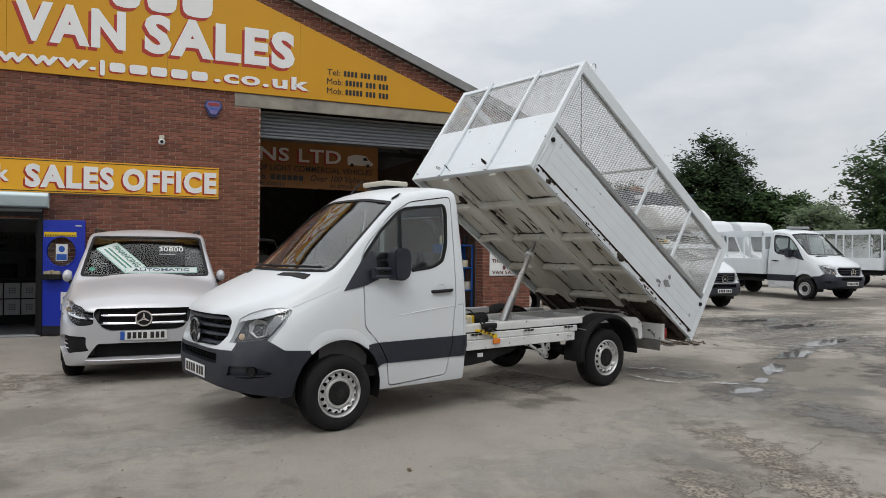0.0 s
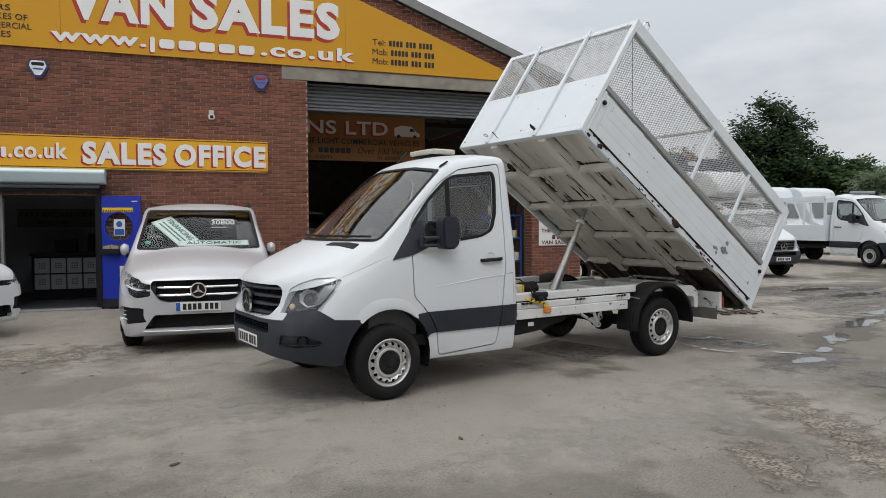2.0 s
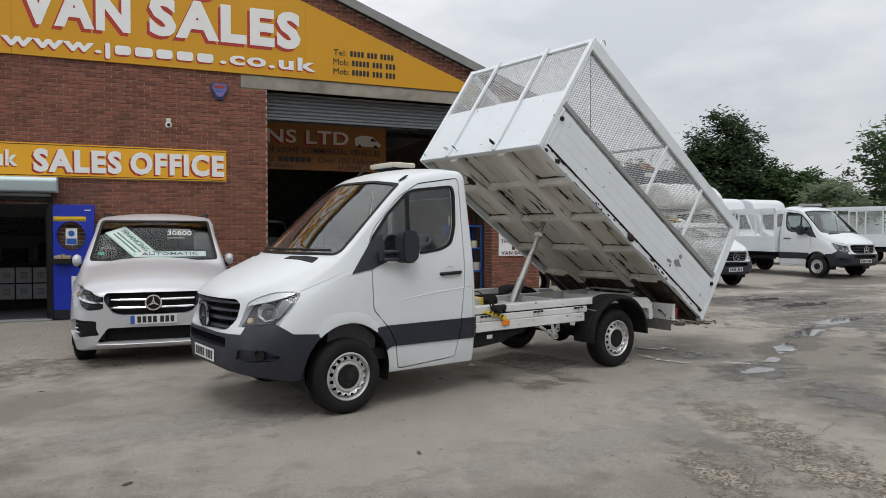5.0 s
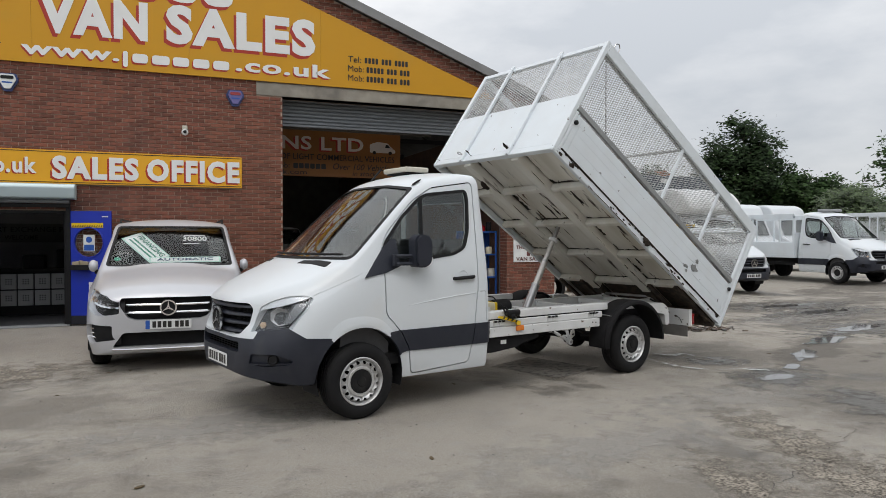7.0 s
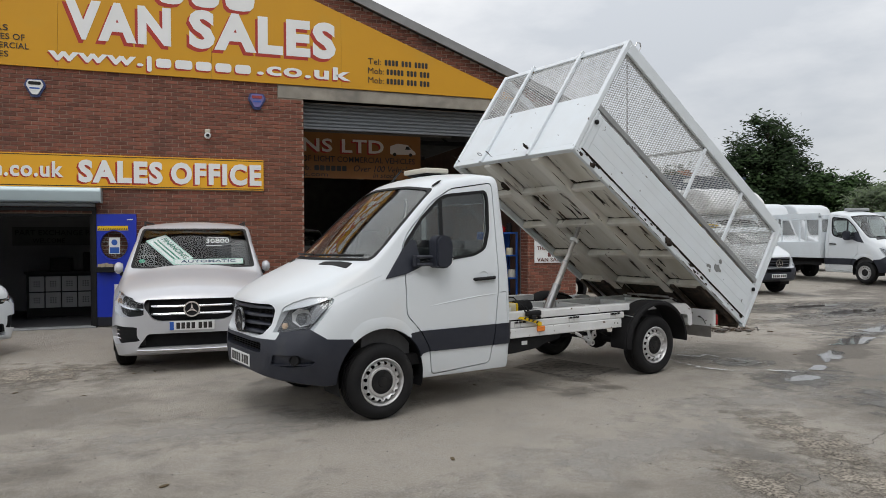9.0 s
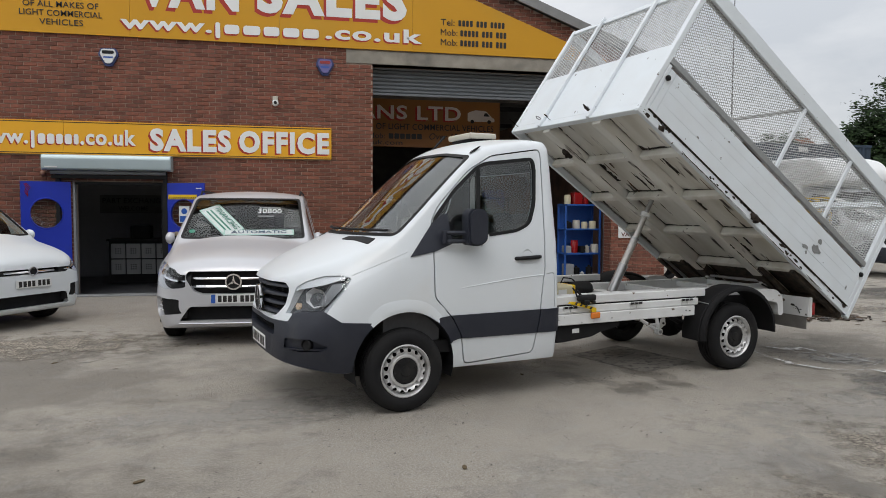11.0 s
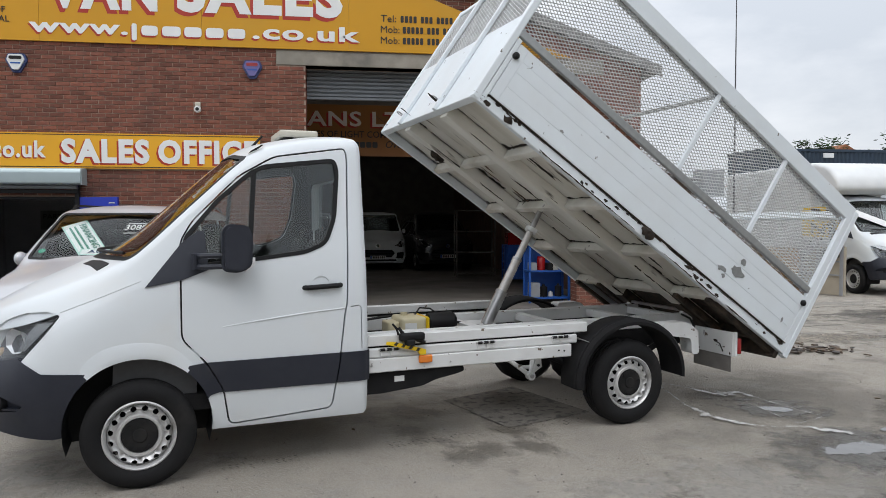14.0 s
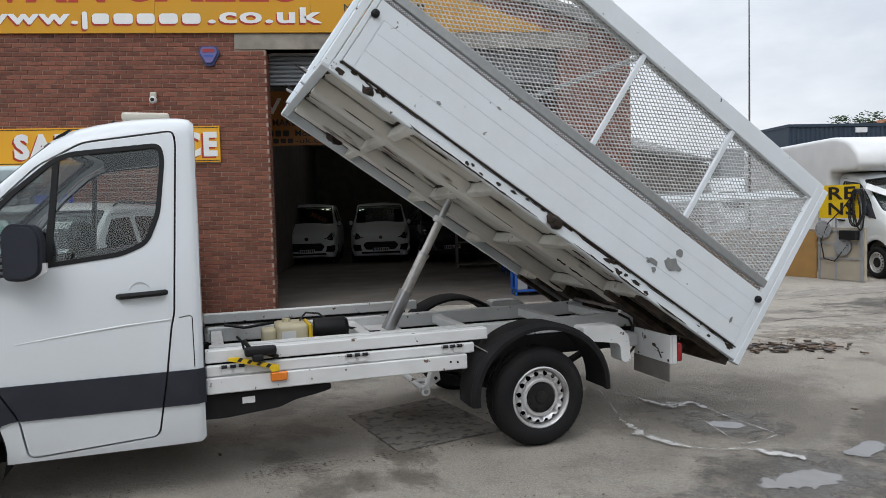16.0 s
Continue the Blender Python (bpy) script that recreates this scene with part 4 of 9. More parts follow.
def plate(parent, m, w=0.52, h=0.111, yellow=False, blue=True, chars=7):
    """A number plate whose characters are plain bars."""
    t = part("number_plate", B(-w / 2, -0.006, 0, w / 2, 0.0, h, bev=0.003, m=m), HAZARD if yellow else PAPER, parent, "white number plate")
    x = -w / 2 + (0.075 if blue else 0.03)
    step = (w / 2 - 0.02 - x) / (chars + 0.4)
    for i in range(chars):
        o = x + step * (i + (0.4 if i >= 4 else 0))
        part("plain_bar", B(o + step * 0.1, -0.008, 0.018, o + step * 0.82, -0.0062, h - 0.018, m=m), BLACKINK, t)
    if blue:
        part("side_band", B(-w / 2 + 0.004, -0.008, 0.004, -w / 2 + 0.052, -0.0062, h - 0.004, m=m), BLUEINK, t)
    return t


# x, belly z, belly w, mid z, mid w, belt z, belt w, roof edge z, roof edge w, crown, shoulder r
CAB = smooth_stations([
    (-0.962, 0.455, 0.30, 0.62, 0.34, 0.82, 0.24, 1.000, 0.21, 0.030, 0.05),
    (-0.950, 0.445, 0.41, 0.62, 0.46, 0.83, 0.32, 1.030, 0.28, 0.035, 0.06),
    (-0.920, 0.430, 0.53, 0.62, 0.58, 0.85, 0.42, 1.058, 0.37, 0.045, 0.07),
    (-0.870, 0.415, 0.63, 0.625, 0.69, 0.87, 0.53, 1.082, 0.47, 0.055, 0.08),
    (-0.800, 0.40, 0.73, 0.63, 0.79, 0.89, 0.645, 1.112, 0.575, 0.065, 0.10),
    (-0.660, 0.375, 0.85, 0.65, 0.905, 0.93, 0.815, 1.168, 0.695, 0.085, 0.11),
    (-0.500, 0.35, 0.90, 0.68, 0.947, 1.00, 0.895, 1.225, 0.77, 0.10, 0.12),
    (-0.370, 0.36, 0.91, 0.70, 0.955, 1.06, 0.91, 1.275, 0.795, 0.11, 0.12),
    (-0.180, 0.34, 0.91, 0.74, 0.955, 1.15, 0.92, 1.355, 0.83, 0.12, 0.09),
    (0.000, 0.32, 0.91, 0.78, 0.955, 1.24, 0.925, 1.455, 0.855, 0.15, 0.06),
    (0.300, 0.31, 0.92, 0.80, 0.955, 1.31, 0.92, 1.735, 0.815, 0.14, 0.055),
    (0.560, 0.31, 0.92, 0.80, 0.955, 1.34, 0.92, 1.980, 0.785, 0.12, 0.065),
    (0.680, 0.31, 0.92, 0.80, 0.955, 1.34, 0.92, 2.085, 0.772, 0.105, 0.09),
    (0.820, 0.31, 0.92, 0.80, 0.955, 1.34, 0.92, 2.165, 0.765, 0.075, 0.11),
    (1.100, 0.31, 0.92, 0.80, 0.955, 1.34, 0.92, 2.230, 0.758, 0.062, 0.12),
    (1.360, 0.31, 0.92, 0.80, 0.955, 1.34, 0.92, 2.250, 0.755, 0.055, 0.11),
    (1.435, 0.31, 0.915, 0.80, 0.95, 1.34, 0.915, 2.243, 0.75, 0.053, 0.10),
    (1.465, 0.33, 0.89, 0.80, 0.925, 1.34, 0.89, 2.222, 0.73, 0.05, 0.10),
], 3)

CAB_WINDOW = rounded([(0.29, 1.37), (0.275, 1.545), (0.49, 1.80), (0.70, 1.985), (0.79, 2.030), (1.27, 2.085), (1.285, 2.0), (1.25, 1.68), (1.185, 1.515), (1.05, 1.455), (0.70, 1.412)], 0.05, 4)
CAB_DOOR = rounded([(0.252, 0.92), (0.252, 1.53), (0.33, 1.665), (0.63, 1.965), (0.86, 2.098), (1.348, 2.172), (1.36, 2.10), (1.318, 1.10), (1.30, 1.03), (1.262, 0.72), (1.208, 0.388), (0.535, 0.345), (0.50, 0.58), (0.405, 0.752)], 0.045, 4)
SCREEN = rounded([(-0.835, 1.415), (0.835, 1.415), (0.728, 2.098), (0.35, 2.140), (-0.35, 2.140), (-0.728, 2.098)], 0.05, 4)


def build_cab():
    """The cab with its parts, once; vans copy its meshes. Returns a list of (name, mesh, label, parent index)."""
    items = []

    def add(name, bm, mat, label="", under=None, smooth=35):
        items.append((name, finish(name, bm, mat, smooth), label, under))
        return len(items) - 1

    outer = hull(CAB)
    inner = hull(CAB, 0.045, front=-0.25, back=1.445)
    window = both(CAB_WINDOW, 0.55, 1.2)
    screen = PR(SCREEN, "x", -0.45, 0.80)
    arch = disc_y(0.0, 0.385, 0.432, 0.60, 1.3)
    rear_win = PR(rounded(rect(-0.62, 1.42, 0.62, 1.98), 0.08), "x", 1.30, 1.7)
    bumper_out = [(-1.2, 0.2), (-0.41, 0.2), (-0.40, 0.50), (-0.36, 0.62), (-0.26, 0.742), (-0.53, 0.762), (-0.655, 0.848), (-0.80, 0.825), (-0.84, 0.815), (-0.875, 0.752), (-1.2, 0.738)]
    bumper_cut = PR(bumper_out, "y", -1.2, 1.2)
    lamp = [(-0.425, 1.095), (-0.50, 0.995), (-0.60, 0.878), (-0.645, 0.822), (-1.107, 0.800), (-1.107, 1.133), (-0.55, 1.133)]
    lamp_front = [(0.572, 0.70), (0.585, 0.90), (0.612, 1.02), (0.67, 1.065), (0.76, 1.11), (1.25, 1.16), (1.25, 0.70)]
    band = [(-0.40, 1.115), (-0.62, 1.040), (-0.78, 0.995), (-0.86, 0.93), (-1.10, 0.90), (-1.10, 1.16), (-0.55, 1.16)]

    def front_pair(pts, lo, hi):
        bm = PR(pts, "x", lo, hi)
        prism(bm, [(-y, z) for y, z in pts], "x", lo, hi)
        bmesh.ops.recalc_face_normals(bm, faces=bm.faces)
        return bm

    lamp_cut = carve(both(rounded(lamp, 0.02, 3), 0.40, 1.2), (front_pair(lamp_front, -1.3, -0.3), "INTERSECT"))
    lamp_deep = carve(both(rounded(lamp, 0.02, 3), 0.36, 1.2), (front_pair([(y - 0.035 if y < 1 else y, z) for y, z in lamp_front], -1.3, -0.3), "INTERSECT"))
    GRILLE = rounded([(-0.50, 1.045), (0.50, 1.045), (0.552, 1.0), (0.535, 0.87), (0.475, 0.787), (0.38, 0.764), (-0.38, 0.764), (-0.475, 0.787), (-0.535, 0.87), (-0.552, 1.0)], 0.035)
    grille = PR(GRILLE, "x", -1.2, -0.735)
    door_gap = ribbon(CAB_DOOR, 0.011, 0.68, 1.2, True)
    flap = ribbon([(1.341, 1.075), (1.402, 1.084), (1.414, 1.071), (1.417, 0.782)], 0.006, 0.85, 1.2)
    stripe = [(0.255, 0.70), (0.295, 0.752), (0.40, 0.764), (1.475, 0.768), (1.475, 0.56), (0.47, 0.566), (0.42, 0.552), (0.385, 0.50), (0.33, 0.50)]
    stripe_cut = both(stripe, 0.70, 1.2)
    bonnet_gap = ribbon([(-0.43, 1.112), (-0.20, 1.20), (0.02, 1.29)], 0.0025, 0.74, 1.2)
    fogs = carve(hull(CAB, -0.05), (hull(CAB, 0.035), "DIFFERENCE"), (both(rounded([(-0.905, 0.535), (-0.90, 0.628), (-0.76, 0.632), (-0.63, 0.575), (-0.66, 0.545), (-0.80, 0.525)], 0.012, 3), 0.58, 1.3), "INTERSECT"))
    body = carve(outer, (lamp_cut, "DIFFERENCE"), (grille, "DIFFERENCE"), (inner, "DIFFERENCE"), (arch, "DIFFERENCE"), (window, "DIFFERENCE"), (screen, "DIFFERENCE"), (rear_win, "DIFFERENCE"),
                 (bumper_cut, "DIFFERENCE"), (stripe_cut, "DIFFERENCE"), (flap, "DIFFERENCE"), (bonnet_gap, "DIFFERENCE"), (door_gap, "DIFFERENCE"))
    add("body", body, WHITE, "glossy white painted cab shell", smooth=28)
    add("bumper", carve(hull(CAB, -0.006), (bumper_cut, "INTERSECT"), (arch, "DIFFERENCE"),
                        (PR(rounded(rect(-0.47, 0.625, 0.47, 0.715), 0.03), "x", -1.2, -0.87), "DIFFERENCE"),
                        (fogs, "DIFFERENCE")), PLASTIC, "dark grey moulded bumper", smooth=28)
    slit = bmesh.new()
    for i in range(5):
        box(slit, -0.905, -0.45, 0.63 + 0.019 * i, -0.872, 0.45, 0.635 + 0.019 * i)
    add("bumper_grille", slit, INTERIOR)
    for s in (-1, 1):
        add("side_moulding", carve(hull(CAB, -0.010), (stripe_cut, "INTERSECT"), (inner, "DIFFERENCE"), (arch, "DIFFERENCE"), (ribbon(CAB_DOOR, 0.010, 0.68, 1.3, True), "DIFFERENCE"),
                                   (PR([(-2, 0), (3, 0), (3, 3), (-2, 3)], "y", *((0, 2) if s > 0 else (-2, 0))), "INTERSECT")), PLASTIC, "dark grey rubbing strip", smooth=28)
    # glass: a thin skin of the hull inside each opening
    skin = carve(hull(CAB, 0.006), (hull(CAB, 0.011), "DIFFERENCE"))
    glass = carve(skin, (screen, "INTERSECT"))
    add("windscreen", glass, SCREEN_GLASS, "large curved windscreen", smooth=40)
    for s, nm in ((-1, "side_window"), (1, "side_window")):
        g = carve(skin, (PR(CAB_WINDOW, "y", 0.55, 1.2) if s > 0 else PR(CAB_WINDOW, "y", -1.2, -0.55), "INTERSECT"))
        add(nm, g, SIDE_GLASS, "", smooth=40)
    add("rear_window", B(1.445, -0.63, 1.41, 1.452, 0.63, 1.99), GLASS)
    # seals and the black window surround with its pillar
    for s in (-1, 1):
        ring = carve(hull(CAB, -0.004), (hull(CAB, 0.02), "DIFFERENCE"), (ribbon(CAB_WINDOW, 0.027, 0.5, 1.2, True, True), "INTERSECT"),
                     (PR([(-2, 0), (3, 0), (3, 3), (-2, 3)], "y", *((0, 2) if s > 0 else (-2, 0))), "INTERSECT"))
        add("window_seal", ring, SEAL, smooth=30)
        pil = carve(hull(CAB, -0.002), (hull(CAB, 0.03), "DIFFERENCE"), (PR([(0.655, 1.395), (0.69, 1.395), (0.742, 2.015), (0.71, 1.99)], "y", *((0.5, 2) if s > 0 else (-2, -0.5))), "INTERSECT"))
        add("window_post", pil, SEAL, smooth=30)
        tri = carve(hull(CAB, -0.010), (hull(CAB, 0.02), "DIFFERENCE"), (PR([(0.045, 1.252), (0.262, 1.525), (0.36, 1.60), (0.40, 1.60), (0.42, 1.352), (0.262, 1.292)], "y", *((0.5, 2) if s > 0 else (-2, -0.5))), "INTERSECT"))
        add("mirror_sail", tri, PLASTIC, smooth=30)
    ring = carve(hull(CAB, -0.002), (hull(CAB, 0.02), "DIFFERENCE"), (PR(SCREEN, "x", -0.5, 0.8), "INTERSECT"),
                 (PR([(y * 0.955, 1.78 + (z - 1.78) * 0.94) for y, z in SCREEN], "x", -0.9, 0.9), "DIFFERENCE"))
    add("screen_seal", ring, SEAL, smooth=30)
    # lamps
    for s in (-1, 1):
        half = PR([(-2, 0), (3, 0), (3, 3), (-2, 3)], "y", *((0, 2) if s > 0 else (-2, 0)))
        cover = carve(hull(CAB, -0.002), (hull(CAB, 0.004), "DIFFERENCE"), (lamp_cut, "INTERSECT"), (half, "INTERSECT"))
        lid = add("headlamp", cover, LENS, "clear headlamp with chrome reflector", smooth=35)
        tub = carve(hull(CAB, 0.075), (lamp_deep, "INTERSECT"), (half, "INTERSECT"))
        add("lamp_housing", tub, LAMPGREY, "", lid)
        strip_ = carve(hull(CAB, 0.014), (hull(CAB, 0.05), "DIFFERENCE"), (both(band, 0.40, 1.2), "INTERSECT"), (lamp_cut, "INTERSECT"), (half, "INTERSECT"))
        add("upper_reflector", strip_, LAMPSILVER, "", lid)
        fin = carve(hull(CAB, 0.020), (hull(CAB, 0.06), "DIFFERENCE"), (both([(-0.56, 1.045), (-0.47, 1.055), (-0.62, 0.89), (-0.66, 0.885), (-0.63, 0.96)], 0.47, 1.2), "INTERSECT"), (lamp_cut, "INTERSECT"), (half, "INTERSECT"))
        add("side_reflector", fin, LAMPDIM, "", lid)
        bowl = bmesh.new()
        mt = pose(-0.650, s * 0.735, 0.940, 0, 0, -52 if s < 0 else 232) @ Matrix.Diagonal((1.25, 1, 1, 1))
        lathe(bowl, [(0.082, -0.045), (0.074, -0.035), (0.058, 0.0), (0.03, 0.02), (0.0, 0.024)], 7, mt)
        add("reflector", bowl, LAMPBOWL, "", lid)
        bulb = bmesh.new()
        lathe(bulb, [(0.012, 0.02), (0.012, -0.012), (0.006, -0.016), (0.0, -0.016)], 10, mt)
        add("bulb", bulb, LAMPDIM, "", lid)
        bulb = bmesh.new()
        lathe(bulb, [(0.030, 0.0), (0.031, -0.03), (0.020, -0.040), (0.0, -0.042)], 6, pose(-0.765, s * 0.615, 0.862, 0, 0, -52 if s < 0 else 232))
        add("indicator", bulb, LAMPPEACH, "", lid)
        fog = bmesh.new()
        mt = pose(-0.760, s * 0.792, 0.585, 0, 0, -52 if s < 0 else 232)
        lathe(fog, [(0.046, 0.02), (0.046, -0.020), (0.040, -0.026), (0.034, -0.014), (0.0, -0.010)], 24, mt)
        add("fog_lamp", fog, SEAL, "round fog lamp in a moulded pocket")
        fin = carve(hull(CAB, 0.002), (hull(CAB, 0.034), "DIFFERENCE"), (both([(-0.90, 0.545), (-0.64, 0.560), (-0.64, 0.548), (-0.90, 0.531)], 0.58, 1.3), "INTERSECT"), (half, "INTERSECT"))
        add("fog_fin", fin, PLASTIC)
    # grille: backing, bars and badge
    gi = add("grille", PR([(y * 1.02, 0.91 + (z - 0.91) * 1.03) for y, z in GRILLE], "x", -0.752, -0.732), INTERIOR, "black honeycomb radiator grille")
    for z, w in ((0.795, 0.44), (0.868, 0.515), (0.941, 0.53), (1.012, 0.53)):
        bar = bmesh.new()
        n = 14
        rows = []
        for i in range(n + 1):
            y = -w + 2 * w * i / n
            f = -0.948 + 0.34 * y * y
            k = 0.55 + 0.45 * min(1.0, 4 * min(i, n - i) / n)
            rows.append([bar.verts.new((f + d, y, z + h * k)) for d, h in ((0.035, -0.016), (0.004, -0.016), (0.0, -0.008), (0.008, 0.012), (0.035, 0.018))])
        for p_, q_ in zip(rows, rows[1:]):
            for j in range(5):
                bar.faces.new((p_[j], p_[(j + 1) % 5], q_[(j + 1) % 5], q_[j]))
        bar.faces.new(rows[0])
        bar.faces.new(rows[-1][::-1])
        add("grille_bar", bar, PLASTIC, "", gi)
    honey = bmesh.new()
    for i in range(53):
        y = -0.52 + 0.02 * i
        f = -0.905 + 0.34 * y * y
        box(honey, f, y - 0.003, 0.785, f + 0.03, y + 0.003, 1.035)
    for i in range(12):
        z = 0.79 + 0.0215 * i
        for k in range(-4, 5):
            f = -0.898 + 0.34 * (0.115 * k) ** 2
            box(honey, f, 0.115 * k - 0.0575, z, f + 0.016, 0.115 * k + 0.0575, z + 0.005)
    add("grille_mesh", honey, SEAL, "", gi)
    e = bmesh.new()
    r, x, z = 0.112, -0.985, 0.880
    n = 32
    for i in range(n):
        a, b = 2 * math.pi * i / n, 2 * math.pi * (i + 1) / n
        for (ra, xa), (rb, xb) in (((r, x), (r, x + 0.02)), ((r, x), (r * 0.84, x)), ((r * 0.84, x), (r * 0.84, x + 0.02))):
            e.faces.new([e.verts.new((xx, rr * math.cos(t), z + rr * math.sin(t))) for t, rr, xx in ((a, ra, xa), (b, ra, xa), (b, rb, xb), (a, rb, xb))])
    for j in range(3):
        a = math.pi / 2 + j * 2 * math.pi / 3
        prism(e, [(r * 0.16 * math.cos(a - 1.2), z + r * 0.16 * math.sin(a - 1.2)), (r * 0.86 * math.cos(a), z + r * 0.86 * math.sin(a)), (r * 0.16 * math.cos(a + 1.2), z + r * 0.16 * math.sin(a + 1.2))], "x", x + 0.002, x + 0.012)
    add("badge", e, CHROME, "round chrome badge", gi)
    add("badge_backing", PR([(r * 0.9 * math.cos(2 * math.pi * i / 24), z + r * 0.9 * math.sin(2 * math.pi * i / 24)) for i in range(24)], "x", x + 0.014, x + 0.03), SEAL, "", gi)
    # bonnet vents, wipers
    for s in (-1, 1):
        v = carve(hull(CAB, -0.004), (hull(CAB, 0.02), "DIFFERENCE"), (PR(rounded([(-0.345, s * 0.34), (-0.285, s * 0.36), (-0.165, s * 0.69), (-0.235, s * 0.705)], 0.012), "z", 1.1, 1.6), "INTERSECT"))
        add("bonnet_vent", v, SEAL)
    wip = bmesh.new()
    for y0, y1 in ((0.62, -0.06), (-0.10, -0.74)):
        for k in range(6):
            ya, yb = y0 + (y1 - y0) * k / 6, y0 + (y1 - y0) * (k + 1) / 6
            f = lambda y: -0.255 + 0.235 * (y / 0.82) ** 2
            tube(wip, [(f(ya) - 0.015, ya, 1.462), (f(yb) - 0.015, yb, 1.462)], 0.011, 6)
    add("wipers", wip, SEAL)
    # mirrors, folded back against the doors
    for s in (-1, 1):
        arm = bmesh.new()
        for z in (1.445, 1.375):
            tube(arm, [(0.33, s * 0.93, z), (0.37, s * 0.985, z), (0.52, s * 1.0, z)], 0.017, 8)
        tube(arm, [(0.335, s * 0.955, 1.36), (0.335, s * 0.955, 1.46)], 0.022, 10)
        mi = add("mirror", PR(rounded([(0.495, 1.345), (0.60, 1.335), (0.675, 1.375), (0.682, 1.56), (0.655, 1.635), (0.53, 1.645), (0.492, 1.60)], 0.035, 4), "y", *sorted((s * 0.955, s * 1.06))), PLASTIC, "tall black door mirror folded back")
        add("mirror_cap", PR(rounded([(0.51, 1.36), (0.60, 1.35), (0.66, 1.385), (0.667, 1.56), (0.64, 1.62), (0.54, 1.63), (0.508, 1.59)], 0.035, 4), "y", *sorted((s * 1.055, s * 1.085))), PLASTIC, "", mi)
        add("mirror_arm", arm, PLASTIC, "", mi)
        add("mirror_glass", B(0.52, min(s * 0.950, s * 0.954), 1.37, 0.66, max(s * 0.950, s * 0.954), 1.61), CHROME, "", mi)
        add("mirror_indicator", PR([(0.63, 1.338), (0.695, 1.385), (0.695, 1.43), (0.678, 1.43), (0.66, 1.38)], "y", *sorted((s * 1.0, s * 1.05))), LAMPSILVER, "", mi)
    # handles, fuel-free sides
    for s in (-1, 1):
        hb = bmesh.new()
        pts = [(1.025, s * 0.925, 1.215), (1.045, s * 0.955, 1.217), (1.15, s * 0.962, 1.222), (1.25, s * 0.955, 1.226), (1.278, s * 0.925, 1.226)]
        tube(hb, pts, 0.017, 8)
        add("door_handle", hb, SEAL, "black door handle")
        cup = bmesh.new()
        lathe(cup, [(0.058, 0.0), (0.05, 0.004), (0.0, 0.006)], 24, pose(1.14, s * 0.931, 1.235, 0, 0, 0 if s < 0 else 180))
        add("handle_cup", cup, WHITE)
        cre = bmesh.new()
        tube(cre, [(0.50, s * 0.9465, 0.985), (0.8, s * 0.948, 1.022), (1.05, s * 0.9465, 1.05), (1.30, s * 0.944, 1.068)], 0.006, 6)
        add("door_crease", cre, WHITE)
    # wheel arch lips
    for s in (-1, 1):
        lip = bmesh.new()
        n = 22
        for i in range(n):
            v = []
            for q in (i, i + 1):
                a = radians(49) + radians(82) * q / n
                fade = min(1.0, 4 * min(q, n - q) / n)
                for rr, yy in ((0.432, 0.953 + 0.014), (0.47, 0.958 + 0.016 * fade), (0.565, 0.94)):
                    v.append(lip.verts.new((rr * math.cos(a), s * yy, 0.385 + rr * math.sin(a))))
            lip.faces.new((v[0], v[1], v[4], v[3]))
            lip.faces.new((v[1], v[2], v[5], v[4]))
        bmesh.ops.remove_doubles(lip, verts=lip.verts, dist=0.0005)
        add("arch_lip", lip, WHITE, "", None, 60)
    # interior
    dash = PR(rounded([(-0.16, 0.5), (0.34, 0.5), (0.36, 1.10), (0.24, 1.32), (-0.12, 1.36)], 0.06), "y", -0.83, 0.83)
    add("dashboard", dash, DASH)
    w = bmesh.new()
    mt = pose(0.50, 0.42, 1.27, 0, 0, 0) @ Matrix.Rotation(radians(-62), 4, "Y")
    tube(w, [mt @ Vector((0.19 * math.cos(a), 0.19 * math.sin(a), 0)) for a in (2 * math.pi * i / 28 for i in range(29))], 0.016, 8, cap=False)
    for a in (0.4, math.pi - 0.4, -math.pi / 2):
        tube(w, [mt @ Vector((0, 0, 0)), mt @ Vector((0.19 * math.cos(a), 0.19 * math.sin(a), 0))], 0.016, 6)
    tube(w, [mt @ Vector((0, 0, 0.01)), mt @ Vector((0, 0, -0.25))], 0.035, 8)
    add("steering_wheel", w, INTERIOR)
    for y0, y1 in ((0.18, 0.66), (-0.74, -0.02)):
        st = bmesh.new()
        box(st, 0.66, y0, 0.70, 1.18, y1, 0.90, bev=0.05)
        prism(st, rounded([(1.04, 0.85), (1.20, 0.85), (1.33, 1.50), (1.24, 1.52)], 0.04), "y", y0, y1)
        wd = (y1 - y0)
        for h in ([0.5] if wd < 0.6 else [0.27, 0.73]):
            box(st, 1.27, y0 + wd * h - 0.13, 1.47, 1.35, y0 + wd * h + 0.13, 1.60, bev=0.035)
        add("seat", st, SEATCLOTH)
    lining = carve(hull(CAB, 0.0465, front=-0.25, back=1.445), (hull(CAB, 0.056, front=-0.25, back=1.445), "DIFFERENCE"), (both(CAB_WINDOW, 0.55, 1.2), "DIFFERENCE"),
                   (PR(SCREEN, "x", -0.45, 0.80), "DIFFERENCE"), (PR(rounded(rect(-0.62, 1.42, 0.62, 1.98), 0.08), "x", 1.30, 1.7), "DIFFERENCE"), (disc_y(0.0, 0.385, 0.45, 0.55, 1.3), "DIFFERENCE"))
    add("cab_lining", lining, material("cab_lining", (0.055, 0.055, 0.058, 1), 0.85, second=(0.04, 0.04, 0.042, 1), scale=30), "grey interior trim")
    fl = B(-0.2, -0.88, 0.45, 1.40, 0.88, 0.55)
    add("cab_floor", fl, INTERIOR)
    return items


